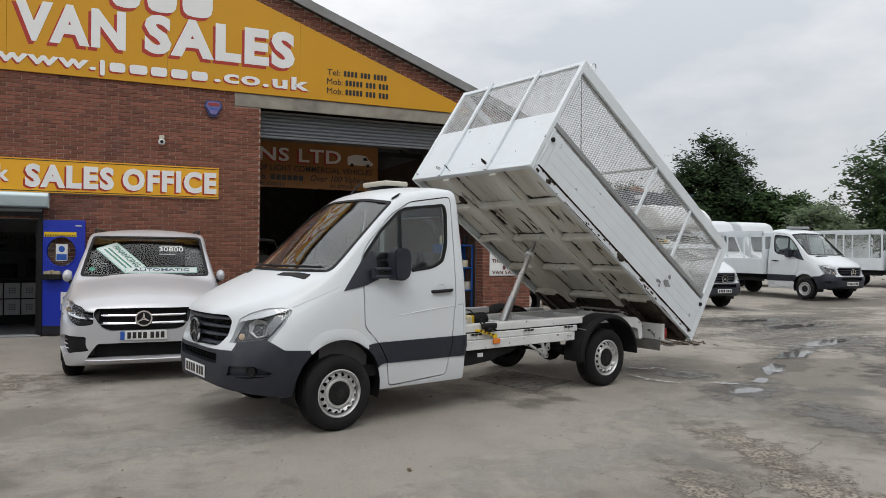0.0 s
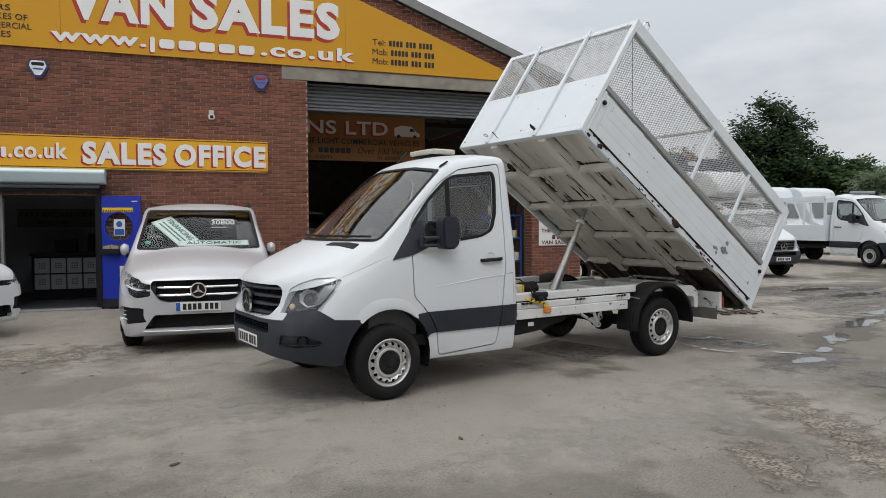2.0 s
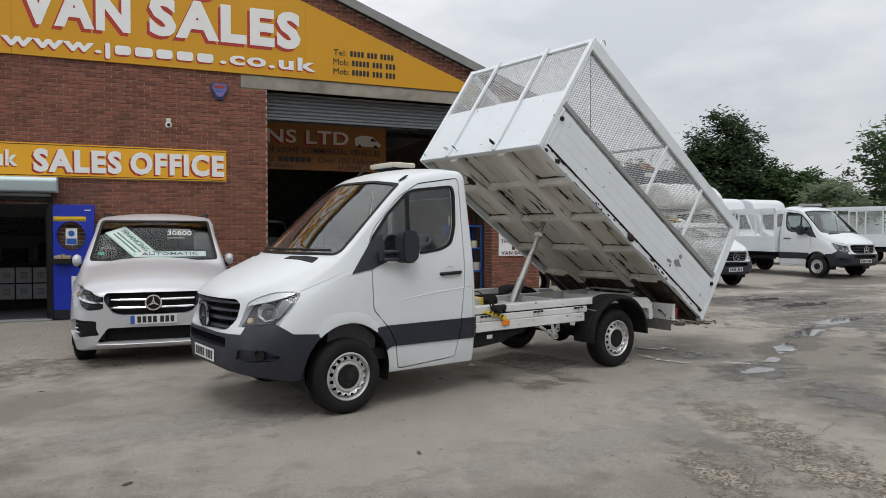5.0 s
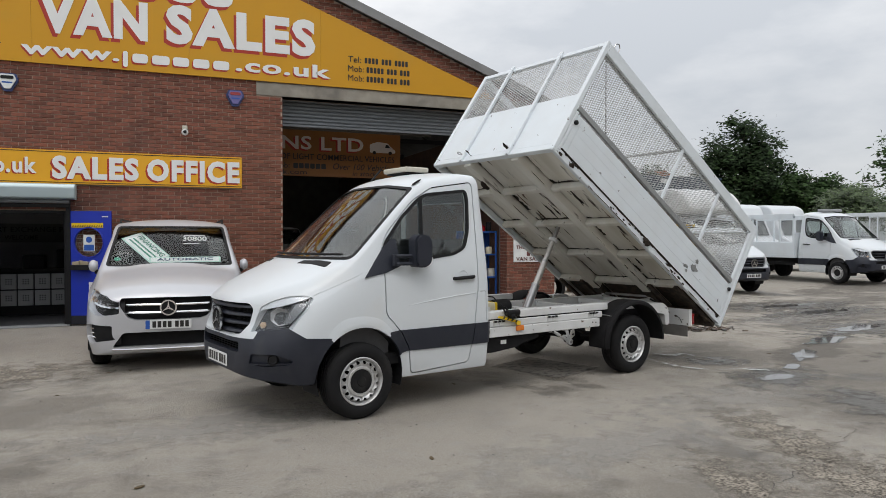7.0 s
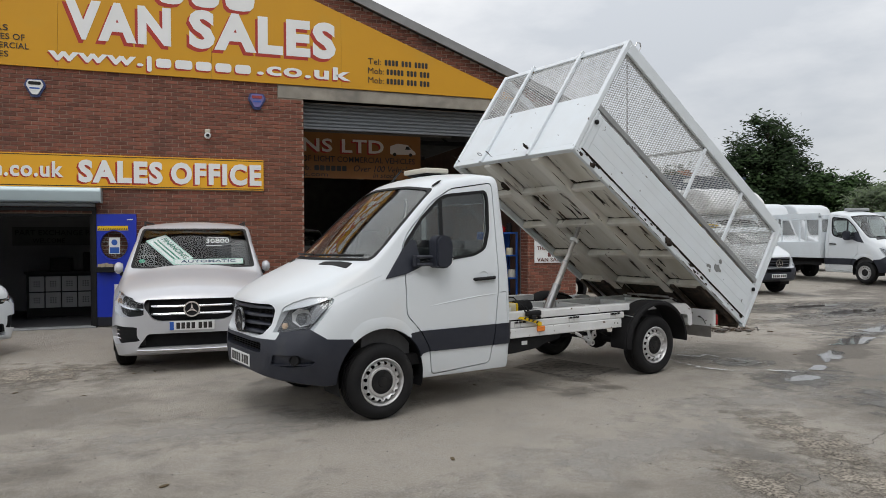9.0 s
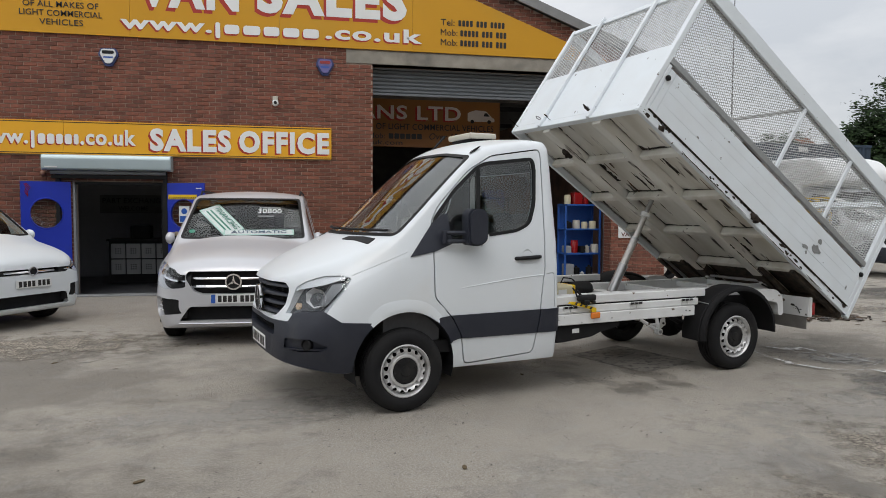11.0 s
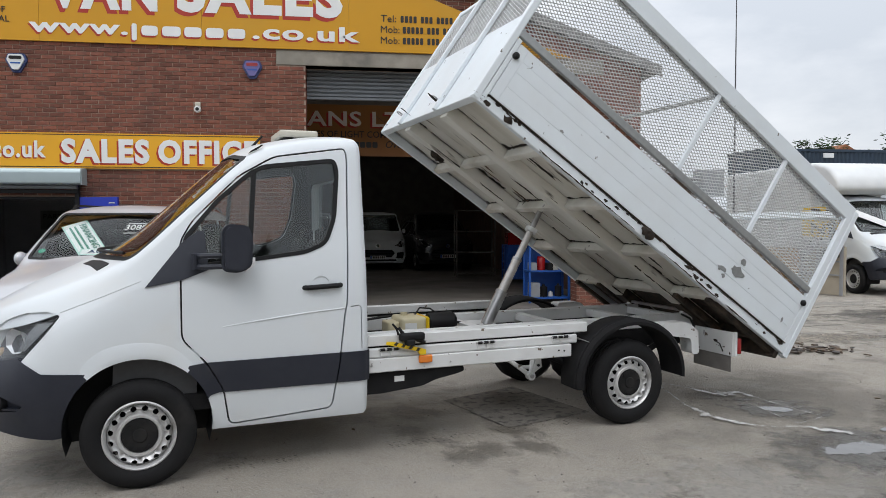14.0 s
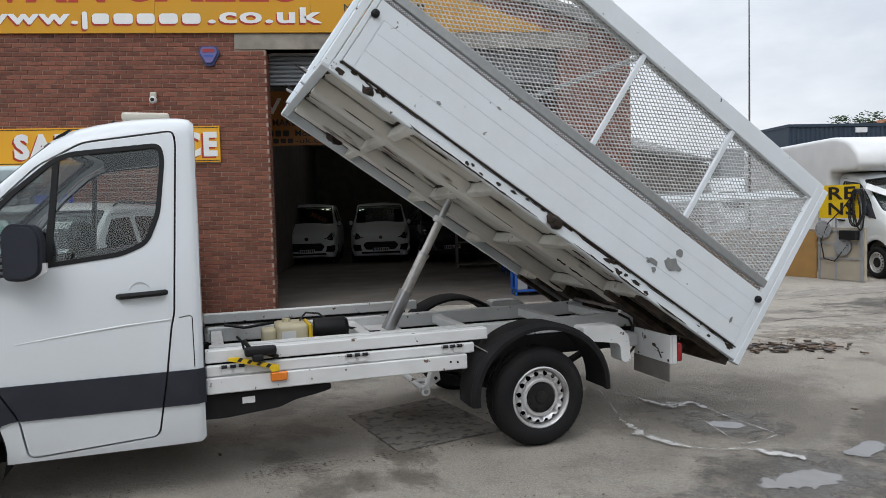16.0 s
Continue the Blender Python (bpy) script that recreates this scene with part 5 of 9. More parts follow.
CABITEMS = build_cab()


def fit_cab(parent):
    made = []
    for name, me, label, under in CABITEMS:
        o = new(name, me)
        o.parent = parent if under is None else made[under]
        if label:
            o["label"] = label
        made.append(o)
    return made


def span_stations(rows, length_x):
    return smooth_stations(rows, 3)


VCLASS = smooth_stations([
    (-0.900, 0.34, 0.50, 0.48, 0.58, 0.66, 0.58, 0.80, 0.50, 0.02, 0.05),
    (-0.880, 0.27, 0.66, 0.48, 0.73, 0.70, 0.71, 0.87, 0.60, 0.03, 0.07),
    (-0.820, 0.23, 0.77, 0.49, 0.83, 0.75, 0.81, 0.93, 0.68, 0.045, 0.09),
    (-0.700, 0.21, 0.85, 0.50, 0.90, 0.82, 0.88, 0.99, 0.76, 0.06, 0.10),
    (-0.450, 0.20, 0.89, 0.53, 0.945, 0.90, 0.925, 1.06, 0.81, 0.075, 0.10),
    (-0.150, 0.20, 0.90, 0.58, 0.96, 0.97, 0.945, 1.12, 0.84, 0.09, 0.10),
    (0.080, 0.20, 0.90, 0.60, 0.963, 1.00, 0.95, 1.17, 0.855, 0.12, 0.08),
    (0.300, 0.20, 0.90, 0.60, 0.963, 1.04, 0.95, 1.32, 0.84, 0.15, 0.06),
    (0.600, 0.20, 0.90, 0.60, 0.963, 1.06, 0.95, 1.52, 0.80, 0.14, 0.06),
    (0.860, 0.20, 0.90, 0.60, 0.963, 1.06, 0.95, 1.68, 0.765, 0.11, 0.07),
    (1.040, 0.20, 0.90, 0.60, 0.963, 1.06, 0.95, 1.775, 0.760, 0.075, 0.06),
    (1.350, 0.20, 0.90, 0.60, 0.963, 1.06, 0.95, 1.82, 0.755, 0.06, 0.06),
    (2.600, 0.20, 0.90, 0.60, 0.963, 1.06, 0.95, 1.83, 0.75, 0.06, 0.07),
    (3.800, 0.22, 0.90, 0.60, 0.950, 1.06, 0.93, 1.79, 0.72, 0.07, 0.10),
    (4.080, 0.26, 0.86, 0.60, 0.91, 1.06, 0.88, 1.74, 0.68, 0.06, 0.12),
    (4.170, 0.32, 0.78, 0.60, 0.83, 1.06, 0.79, 1.66, 0.62, 0.05, 0.14),
], 3)
CUSTOM = [(s[0], s[1] + 0.03, s[2] * 1.02, s[3] + 0.05, s[4] * 1.03, s[5] * 1.06, s[6] * 1.03, s[7] * 1.07, s[8] * 1.03, s[9], s[10]) for s in VCLASS]
CADDY = [(s[0] * 0.92, s[1], s[2] * 0.93, s[3], s[4] * 0.93, s[5] * 0.98, s[6] * 0.93, s[7] * 0.985, s[8] * 0.92, s[9], s[10]) for s in VCLASS]


def mpv_parts(st, paint, k=1.0, kz=1.0, kx=1.0, glass=None, style="bars", wheel_r=0.345, rear=3.2):
    """Meshes for a van-like car: body, glass, grille, lamps, intakes. k, kz, kx scale widths, heights and lengths of the openings."""
    items = []

    def add(name, bm, mat, label="", under=None, smooth=35):
        items.append((name, finish(name, bm, mat, smooth), label, under))
        return len(items) - 1

    Y = lambda pts: [(y * k, z * kz) for y, z in pts]
    X = lambda pts: [(x * kx, z * kz) for x, z in pts]
    outer = hull(st)
    inner = hull(st, 0.05, front=0.0, back=4.1 * kx)
    screen_o = rounded(Y([(-0.80, 1.235), (0.80, 1.235), (0.712, 1.775), (-0.712, 1.775)]), 0.05)
    screen = PR(screen_o, "x", 0.06 * kx, 1.10 * kx)
    side_o = [rounded(X([(0.62, 1.14), (0.66, 1.40), (0.98, 1.66), (1.55, 1.69), (1.56, 1.12)]), 0.05),
              rounded(X([(1.68, 1.12), (1.68, 1.69), (2.85, 1.69), (2.86, 1.12)]), 0.05),
              rounded(X([(2.96, 1.12), (2.96, 1.69), (3.85, 1.66), (3.95, 1.14)]), 0.05)]
    sides = [both(o, 0.5, 1.3) for o in side_o]
    arches = [disc_y(0.0, wheel_r + 0.01, wheel_r + 0.055, 0.58, 1.3), disc_y(rear, wheel_r + 0.01, wheel_r + 0.055, 0.58, 1.3)]
    if style == "bars":
        grille_o = rounded(Y([(-0.525, 0.895), (0.525, 0.895), (0.55, 0.82), (0.45, 0.66), (0.36, 0.628), (-0.36, 0.628), (-0.45, 0.66), (-0.55, 0.82)]), 0.035)
        lamp = X([(-0.44, 0.985), (-0.56, 0.89), (-0.74, 0.745), (-0.86, 0.69), (-0.90, 0.70), (-0.90, 0.84), (-0.82, 0.915), (-0.62, 0.985)])
        intake_o = rounded(Y([(-0.50, 0.485), (0.50, 0.485), (0.62, 0.315), (-0.62, 0.315)]), 0.03)
        lamp_in = 0.545
    else:
        grille_o = rounded(Y([(-0.62, 0.82), (0.62, 0.82), (0.58, 0.745), (-0.58, 0.745)]), 0.03) if style == "slim" else rounded(Y([(-0.46, 0.66), (0.46, 0.66), (0.56, 0.56), (0.46, 0.42), (-0.46, 0.42), (-0.56, 0.56)]), 0.04)
        lamp = X([(-0.42, 0.99), (-0.55, 0.90), (-0.74, 0.735), (-0.86, 0.735), (-0.90, 0.80), (-0.82, 0.90), (-0.62, 1.0)])
        intake_o = rounded(Y([(-0.55, 0.47), (0.55, 0.47), (0.60, 0.30), (-0.60, 0.30)]), 0.03) if style == "slim" else rounded(Y([(-0.60, 0.36), (0.60, 0.36), (0.62, 0.30), (-0.62, 0.30)]), 0.02)
        lamp_in = 0.50
    grille = PR(grille_o, "x", -1.3, -0.76 * kx)
    intake = PR(intake_o, "x", -1.3, -0.74 * kx)
    lampc = both(rounded(lamp, 0.02, 3), lamp_in * k, 1.3)
    side_int = both(rounded(X([(-0.895, 0.40), (-0.74, 0.355), (-0.56, 0.43), (-0.57, 0.56), (-0.78, 0.60), (-0.895, 0.575)]), 0.015), 0.57 * k, 1.3)
    door_line = ribbon(rounded(X([(0.30, 1.0), (0.58, 1.30), (0.98, 1.72), (1.61, 1.745), (1.61, 0.42), (0.62, 0.36), (0.48, 0.66), (0.30, 0.80)]), 0.04), 0.010, 0.7, 1.3, True)
    bonnet = ribbon(X([(-0.44, 0.985), (-0.10, 1.07), (0.16, 1.15)]), 0.008, 0.7, 1.3)
    body = carve(outer, (inner, "DIFFERENCE"), (screen, "DIFFERENCE"), *[(s, "DIFFERENCE") for s in sides], *[(a, "DIFFERENCE") for a in arches],
                 (grille, "DIFFERENCE"), (intake, "DIFFERENCE"), (lampc, "DIFFERENCE"), (side_int, "DIFFERENCE"), (door_line, "DIFFERENCE"), (bonnet, "DIFFERENCE"))
    add("body", body, paint, "", smooth=28)
    skin = carve(hull(st, 0.006), (hull(st, 0.011), "DIFFERENCE"))
    add("windscreen", carve(skin, (screen, "INTERSECT")), glass or GLASS, "", smooth=40)
    for o in side_o:
        for s in (-1, 1):
            add("side_window", carve(skin, (PR(o, "y", *((0.5, 1.3) if s > 0 else (-1.3, -0.5))), "INTERSECT")), DARKGLASS, "", smooth=40)
    ring = carve(hull(st, -0.001), (hull(st, 0.02), "DIFFERENCE"), (screen, "INTERSECT"),
                 (PR([(y * 0.955, 1.51 * kz + (z - 1.51 * kz) * 0.92) for y, z in screen_o], "x", -0.9, 1.5), "DIFFERENCE"))
    add("screen_seal", ring, SEAL, smooth=30)
    gi = add("grille", PR([(y * 1.02, z) for y, z in grille_o], "x", -0.795 * kx, -0.755 * kx), INTERIOR, "black radiator grille")
    for z in ((0.715, 0.808) if style == "bars" else (0.78,) if style == "slim" else (0.47, 0.52, 0.57, 0.62)):
        w = 0.47 if style == "bars" else 0.58
        n = 12
        bar = bmesh.new()
        for i in range(n):
            a, b = (-w + 2 * w * i / n) * k, (-w + 2 * w * (i + 1) / n) * k
            f = lambda y: -0.885 * kx + 0.10 * (y / 0.6) ** 2
            vs = [bar.verts.new((f(q) + d, q, z * kz + h)) for q in (a, b) for d, h in ((0, -0.013), (-0.008, 0), (0, 0.013), (0.03, 0))]
            for i0, i1 in ((0, 1), (1, 2), (2, 3), (3, 0)):
                bar.faces.new((vs[i0], vs[i1], vs[4 + i1], vs[4 + i0]))
        add("grille_bar", bar, CHROME if style != "hex" else PLASTIC, "", gi)
    add("lower_intake", PR([(y * 1.02, z) for y, z in intake_o], "x", -0.79 * kx, -0.74 * kx), INTERIOR)
    for s in (-1, 1):
        add("side_intake", carve(hull(st, 0.055), (both(rounded(X([(-0.90, 0.35), (-0.58, 0.35), (-0.56, 0.47), (-0.58, 0.62), (-0.90, 0.62)]), 0.02), 0.53 * k, 1.3), "INTERSECT"), (PR([(-2, 0), (6, 0), (6, 3), (-2, 3)], "y", *((0, 2) if s > 0 else (-2, 0))), "INTERSECT")), INTERIOR)
    if style == "bars":
        tr = bmesh.new()
        for s in (-1, 1):
            for z in (0.425, 0.475, 0.525):
                tube(tr, [(-0.868 * kx, s * 0.62, z), (-0.80 * kx, s * 0.755, z), (-0.70 * kx, s * 0.865, z + 0.012)], 0.0075, 6)
        tube(tr, [(-0.83, -0.70, 0.295), (-0.885, -0.60, 0.288), (-0.90, -0.3, 0.285), (-0.905, 0, 0.285), (-0.90, 0.3, 0.285), (-0.885, 0.60, 0.288), (-0.83, 0.70, 0.295)], 0.012, 8)
        add("chrome_trim", tr, CHROME)
    for s in (-1, 1):
        half = PR([(-2, 0), (6, 0), (6, 3), (-2, 3)], "y", *((0, 2) if s > 0 else (-2, 0)))
        li = add("headlamp", carve(hull(st, -0.001), (hull(st, 0.005), "DIFFERENCE"), (lampc, "INTERSECT"), (half, "INTERSECT")), LENS, "clear wrap-around headlamp", smooth=35)
        add("lamp_housing", carve(hull(st, 0.075), (both(rounded(lamp, 0.02, 3), lamp_in * k - 0.06, 1.3), "INTERSECT"), (half, "INTERSECT")), SEAL, "", li)
        # daylight strip along the top edge, a chrome blade under it
        top = sorted(lamp, key=lambda p: -p[1])[:5]
        lift = X([(-0.43, 0.99), (-0.66, 0.995), (-0.84, 0.94), (-0.91, 0.88), (-0.91, 0.872), (-0.82, 0.918), (-0.66, 0.962), (-0.43, 0.97)])
        add("daylight_strip", carve(hull(st, 0.012), (hull(st, 0.045), "DIFFERENCE"), (both(lift, 0.45 * k, 1.3), "INTERSECT"), (lampc, "INTERSECT"), (half, "INTERSECT")), LAMPSILVER, "", li)
        blade = X([(-0.60, 0.905), (-0.885, 0.79), (-0.89, 0.772), (-0.60, 0.885)])
        add("lamp_blade", carve(hull(st, 0.02), (hull(st, 0.05), "DIFFERENCE"), (both(blade, 0.45 * k, 1.3), "INTERSECT"), (lampc, "INTERSECT"), (half, "INTERSECT")), CHROME, "", li)
        for j, (dx, dy, dz) in enumerate(((-0.815, 0.665, 0.80), (-0.745, 0.745, 0.835))):
            bw = bmesh.new()
            lathe(bw, [(0.036, -0.03), (0.030, -0.012), (0.0, 0.0)], 20, pose(dx * kx, s * dy * k, dz * kz, 0, 0, -55 if s < 0 else 235))
            add("reflector", bw, CHROME, "", li)
        mb = bmesh.new()
        bmesh.ops.create_icosphere(mb, subdivisions=3, radius=1.0, matrix=pose(0.40 * kx, s * 0.965 * k, 1.235 * kz) @ Matrix.Diagonal((0.10, 0.058, 0.080, 1)))
        for v in mb.verts:
            v.co.x = min(v.co.x, 0.44 * kx)
        mi = add("mirror", mb, paint, "rounded door mirror folded in")
        add("mirror_glass", B(0.441 * kx, min(s * 0.915 * k, s * 1.015 * k), 1.175 * kz, 0.446 * kx, max(s * 0.915 * k, s * 1.015 * k), 1.295 * kz), CHROME, "", mi)
        add("mirror_foot", B(0.37 * kx, min(s * 0.86 * k, s * 0.95 * k), 1.13 * kz, 0.45 * kx, max(s * 0.86 * k, s * 0.95 * k), 1.185 * kz, bev=0.012), SEAL, "", mi)
        rl = bmesh.new()
        zz = 1.84 * kz
        tube(rl, [(1.25 * kx, s * 0.70 * k, zz - 0.03), (1.4 * kx, s * 0.71 * k, zz + 0.035), (3.4 * kx, s * 0.70 * k, zz + 0.035), (3.7 * kx, s * 0.69 * k, zz - 0.03)], 0.016, 8)
        if style == "bars":
            add("roof_rail", rl, SEAL)
        else:
            rl.free()
    e = bmesh.new()
    r, x, z = (0.095, -0.945 * kx, 0.775 * kz) if style == "bars" else (0.062, -0.915 * kx, 0.79 * kz)
    n = 28
    for i in range(n):
        a, b = 2 * math.pi * i / n, 2 * math.pi * (i + 1) / n
        for (ra, xa), (rb, xb) in (((r, x), (r, x + 0.03)), ((r, x), (r * 0.82, x)), ((r * 0.82, x), (r * 0.82, x + 0.03))):
            e.faces.new([e.verts.new((xx, rr * math.cos(t), z + rr * math.sin(t))) for t, rr, xx in ((a, ra, xa), (b, ra, xa), (b, rb, xb), (a, rb, xb))])
    for j in range(3 if style == "bars" else 0):
        a = math.pi / 2 + j * 2 * math.pi / 3
        prism(e, [(r * 0.16 * math.cos(a - 1.2), z + r * 0.16 * math.sin(a - 1.2)), (r * 0.86 * math.cos(a), z + r * 0.86 * math.sin(a)), (r * 0.16 * math.cos(a + 1.2), z + r * 0.16 * math.sin(a + 1.2))], "x", x + 0.002, x + 0.012)
    bd = add("badge", e, CHROME, "round chrome badge", gi)
    add("badge_backing", PR([(r * 0.9 * math.cos(2 * math.pi * i / 24), z + r * 0.9 * math.sin(2 * math.pi * i / 24)) for i in range(24)], "x", x + 0.014, x + 0.05), SEAL, "", gi)
    wp = bmesh.new()
    for y0, y1 in ((0.68, -0.02), (-0.05, -0.70)):
        tube(wp, [(0.13 * kx + 0.10 * (y / 0.8) ** 2, y * k, 1.262 * kz - 0.02 * abs(y)) for y in np.linspace(y0, y1, 6)], 0.013, 6)
    add("wipers", wp, SEAL)
    add("dashboard", PR(rounded(X([(0.10, 0.5), (0.95, 0.5), (0.95, 1.0), (0.75, 1.16), (0.26, 1.16)]), 0.05), "y", -0.84 * k, 0.84 * k), INTERIOR)
    for y0, y1 in ((0.16, 0.66), (-0.66, -0.16)):
        st_ = bmesh.new()
        box(st_, 1.15 * kx, y0 * k, 0.55, 1.70 * kx, y1 * k, 0.80, bev=0.05)
        prism(st_, rounded([(1.58 * kx, 0.78), (1.74 * kx, 0.78), (1.92 * kx, 1.34), (1.80 * kx, 1.36)], 0.04), "y", y0 * k, y1 * k)
        box(st_, 1.82 * kx, (y0 + 0.12) * k, 1.34, 1.92 * kx, (y1 - 0.12) * k, 1.56, bev=0.04)
        add("seat", st_, SEATCLOTH)
    add("cabin_floor", B(0.1, -0.84 * k, 0.30, 4.0 * kx, 0.84 * k, 0.36), INTERIOR)
    add("bulkhead", B(2.30 * kx, -0.72 * k, 0.4, 2.34 * kx, 0.72 * k, 1.72 * kz), INTERIOR)
    return items


def place_items(items, parent):
    made = []
    for name, me, label, under in items:
        o = new(name, me)
        o.parent = parent if under is None else made[under]
        if label:
            o["label"] = label
        made.append(o)
    return made


def mpv(name, m, items, label, category, rear, wheel_r, wheel_kind, plate_x, plate_z, k=1.0, group="", blue=True):
    t = thing(name, m, label, category, group)
    place_items(items, t)
    for x in (0.0, rear):
        for s in (-1, 1):
            wheel(t, x, s * 0.83 * k, wheel_r, wheel_kind, s, wheel_r, 0.22)
    for x in (0.0, rear):
        arch_liner(t, x, wheel_r + 0.01, wheel_r + 0.054, 0.592, 0.94 * k)
    plate(t, pose(plate_x, 0, plate_z, 0, 0, -90), blue=blue)
    return t


# silver people carrier backed up to the wall
silver_van = mpv("people_carrier", pose(0.085, 11.10, 0, 0, 0, 87.8), mpv_parts(VCLASS, SILVER), "silver people carrier parked nose out against the brick wall", "car", 3.2, 0.345, "alloy", -0.918, 0.52)


def window_cards():
    """Price and finance cards behind the people carrier's windscreen."""
    mt = silver_van.matrix_basis
    # a frame lying in the slope of the glass: across, up the glass
    o = Vector((0.215, 0, 1.30))
    up = Vector((0.80, 0, 0.52)).normalized()
    right = Vector((0, -1, 0))
    nrm = right.cross(up)
    base = mt @ Matrix(((right.x, -nrm.x, up.x, o.x), (right.y, -nrm.y, up.y, o.y), (right.z, -nrm.z, up.z, o.z), (0, 0, 0, 1)))
    c = thing("automatic_card", base @ pose(0.187, 0.05, 0.035, 0, -0.5, 0), "pale green windscreen card for the automatic gearbox", "card")
    part("card", B(-0.46, 0, 0, 0.46, 0.004, 0.125), PALEGREEN, c)
    part("card_field", B(-0.44, -0.002, 0.015, 0.44, 0.0005, 0.11), PAPER, c)
    lettering(c, "AUTOMATIC", -0.36, 0.36, 0.03, 0.092, -0.003, material("card_ink", (0.02, 0.05, 0.12, 1), 0.5), None, 0.01)
    c = thing("finance_card", base @ pose(-0.334, 0.06, 0.42, 0, 57, 0), "tilted pale green finance card behind the windscreen", "card")
    part("card", B(-0.36, 0, -0.15, 0.36, 0.004, 0.15), PALEGREEN, c)
    part("card_field", B(-0.345, -0.002, -0.13, 0.345, 0.0005, 0.13), PAPER, c)
    lettering(c, "FINANCING", -0.27, 0.32, 0.03, 0.11, -0.003, material("card_green", (0.03, 0.20, 0.13, 1), 0.5), None, 0.008)
    for i in range(2):
        part("plain_bar", B(-0.28, -0.004, -0.03 - 0.055 * i, 0.29, -0.0022, -0.005 - 0.055 * i), bpy.data.materials["card_green"], c)
    c = thing("price_figures", base @ pose(0.31, -0.012, 0.46, 0, 0, 0), "white stick-on mileage figures inside the windscreen", "figures")
    lettering(c, "30800", -0.16, 0.16, 0, 0.11, 0, PAPER, None, 0.004)
    part("plain_bar", B(-0.14, -0.001, 0.135, 0.14, 0.001, 0.15), PAPER, c)
    part("plain_bar", B(-0.16, -0.001, -0.07, 0.06, 0.001, -0.055), PAPER, c)
    c = thing("windscreen_disc", base @ pose(-0.66, 0.0, 0.05), "small green round sticker on the windscreen", "sticker")
    bm = bmesh.new()
    lathe(bm, [(0.04, 0.0), (0.04, -0.002), (0.0, -0.002)], 20)
    part("disc", bm, material("green_sticker", (0.03, 0.25, 0.16, 1), 0.4), c)


window_cards()

# small white van by the office door
small_van = mpv("small_van", pose(-3.37, 12.43, 0, 0, 0, 146.5), mpv_parts(CADDY, WHITE, 0.93, 0.985, 0.92, style="slim", wheel_r=0.32, rear=2.68), "small white panel van parked by the office door", "van", 2.68, 0.32, "alloy", -0.845, 0.56, 0.93, blue=False)

# vans inside the workshop
_custom = mpv_parts(CUSTOM, WHITE, 1.03, 1.07, 1.0, style="hex", wheel_r=0.34, rear=2.95)
for i, (x, y) in enumerate(((1.75, 26.3), (4.14, 26.3))):
    t = mpv("panel_van", pose(x, y + 0.93, 0.012, 0, 0, 90), _custom, "white panel van parked in the dark workshop", "van", 2.95, 0.34, "steel", -0.90, 0.40, 1.03, "vans in the workshop")
    if i == 0:
        c = thing("sold_card", pose(x + 0.30, y + 1.40, 1.55, -35, 28, 0), "dark card reading sold behind the van's windscreen", "card")
        part("card", B(-0.34, 0, -0.12, 0.34, 0.004, 0.12), BLACKINK, c)
        lettering(c, "SOLD", -0.27, 0.27, -0.07, 0.07, -0.004, material("sold_red", (0.5, 0.16, 0.08, 1), 0.5), None, 0.01)
_dark = [(n, me.copy() if n in ("body", "mirror") else me, l, u) for n, me, l, u in _custom]
for n, me, l, u in _dark:
    if n in ("body", "mirror"):
        me.materials.clear()
        me.materials.append(BLACKP)
mpv("panel_van", pose(6.35, 25.6 + 0.93, 0.012, 0, 0, 94), _dark, "black panel van parked in the dark workshop", "van", 2.95, 0.34, "steel", -0.90, 0.45, 1.03, "vans in the workshop")


# ---- the tipper truck ----
TRUCK = pose(1.391, 8.082, 0, 0, 0, 13.74)
TIP_X, TIP_Z, TIP_A = 5.185, 0.505, radians(34.4)
TIP_L, TIP_H, TIP_W = 3.62, 1.525, 1.093
_c, _s = math.cos(TIP_A), math.sin(TIP_A)
# along the bed towards the cab, across, and up from the bed
TIPM = Matrix(((-_c, 0, _s, TIP_X), (0, 1, 0, 0), (_s, 0, _c, TIP_Z), (0, 0, 0, 1)))


def lattice(outline, pitch, ratio, w, depth, origin, udir, vdir):
    """Crossed wires clipped to a rectangle (u0, v0, u1, v1): diamonds of the given pitch."""
    u0, v0, u1, v1 = outline
    o, u, v = Vector(origin), Vector(udir), Vector(vdir)
    nrm = u.cross(v).normalized()
    verts, faces = [], []
    for sgn in (1, -1):
        k = sgn * ratio                       # v = k * u + c
        cs = [v0 - k * uu for uu in (u0, u1)] + [v1 - k * uu for uu in (u0, u1)]
        c = math.floor(min(cs) / pitch) * pitch
        while c < max(cs):
            c += pitch
            pts = []
            for uu in (u0, u1):
                vv = k * uu + c
                if v0 <= vv <= v1:
                    pts.append((uu, vv))
            for vv in (v0, v1):
                uu = (vv - c) / k
                if u0 < uu < u1:
                    pts.append((uu, vv))
            if len(pts) < 2:
                continue
            a, b = (o + u * p[0] + v * p[1] for p in pts[:2])
            if (b - a).length < 0.02:
                continue
            d = (b - a).normalized()
            q = d.cross(nrm) * w / 2
            h = nrm * depth / 2
            base = len(verts)
            verts += [a + q, a + h, a - q, a - h, b + q, b + h, b - q, b - h]
            faces += [(base + i, base + (i + 1) % 4, base + 4 + (i + 1) % 4, base + 4 + i) for i in range(4)]
    bm = bmesh.new()
    vs = [bm.verts.new(p) for p in verts]
    for f in faces:
        bm.faces.new([vs[i] for i in f])
    return bm


def tip(bm):
    bmesh.ops.transform(bm, matrix=TIPM, verts=bm.verts)
    return bm


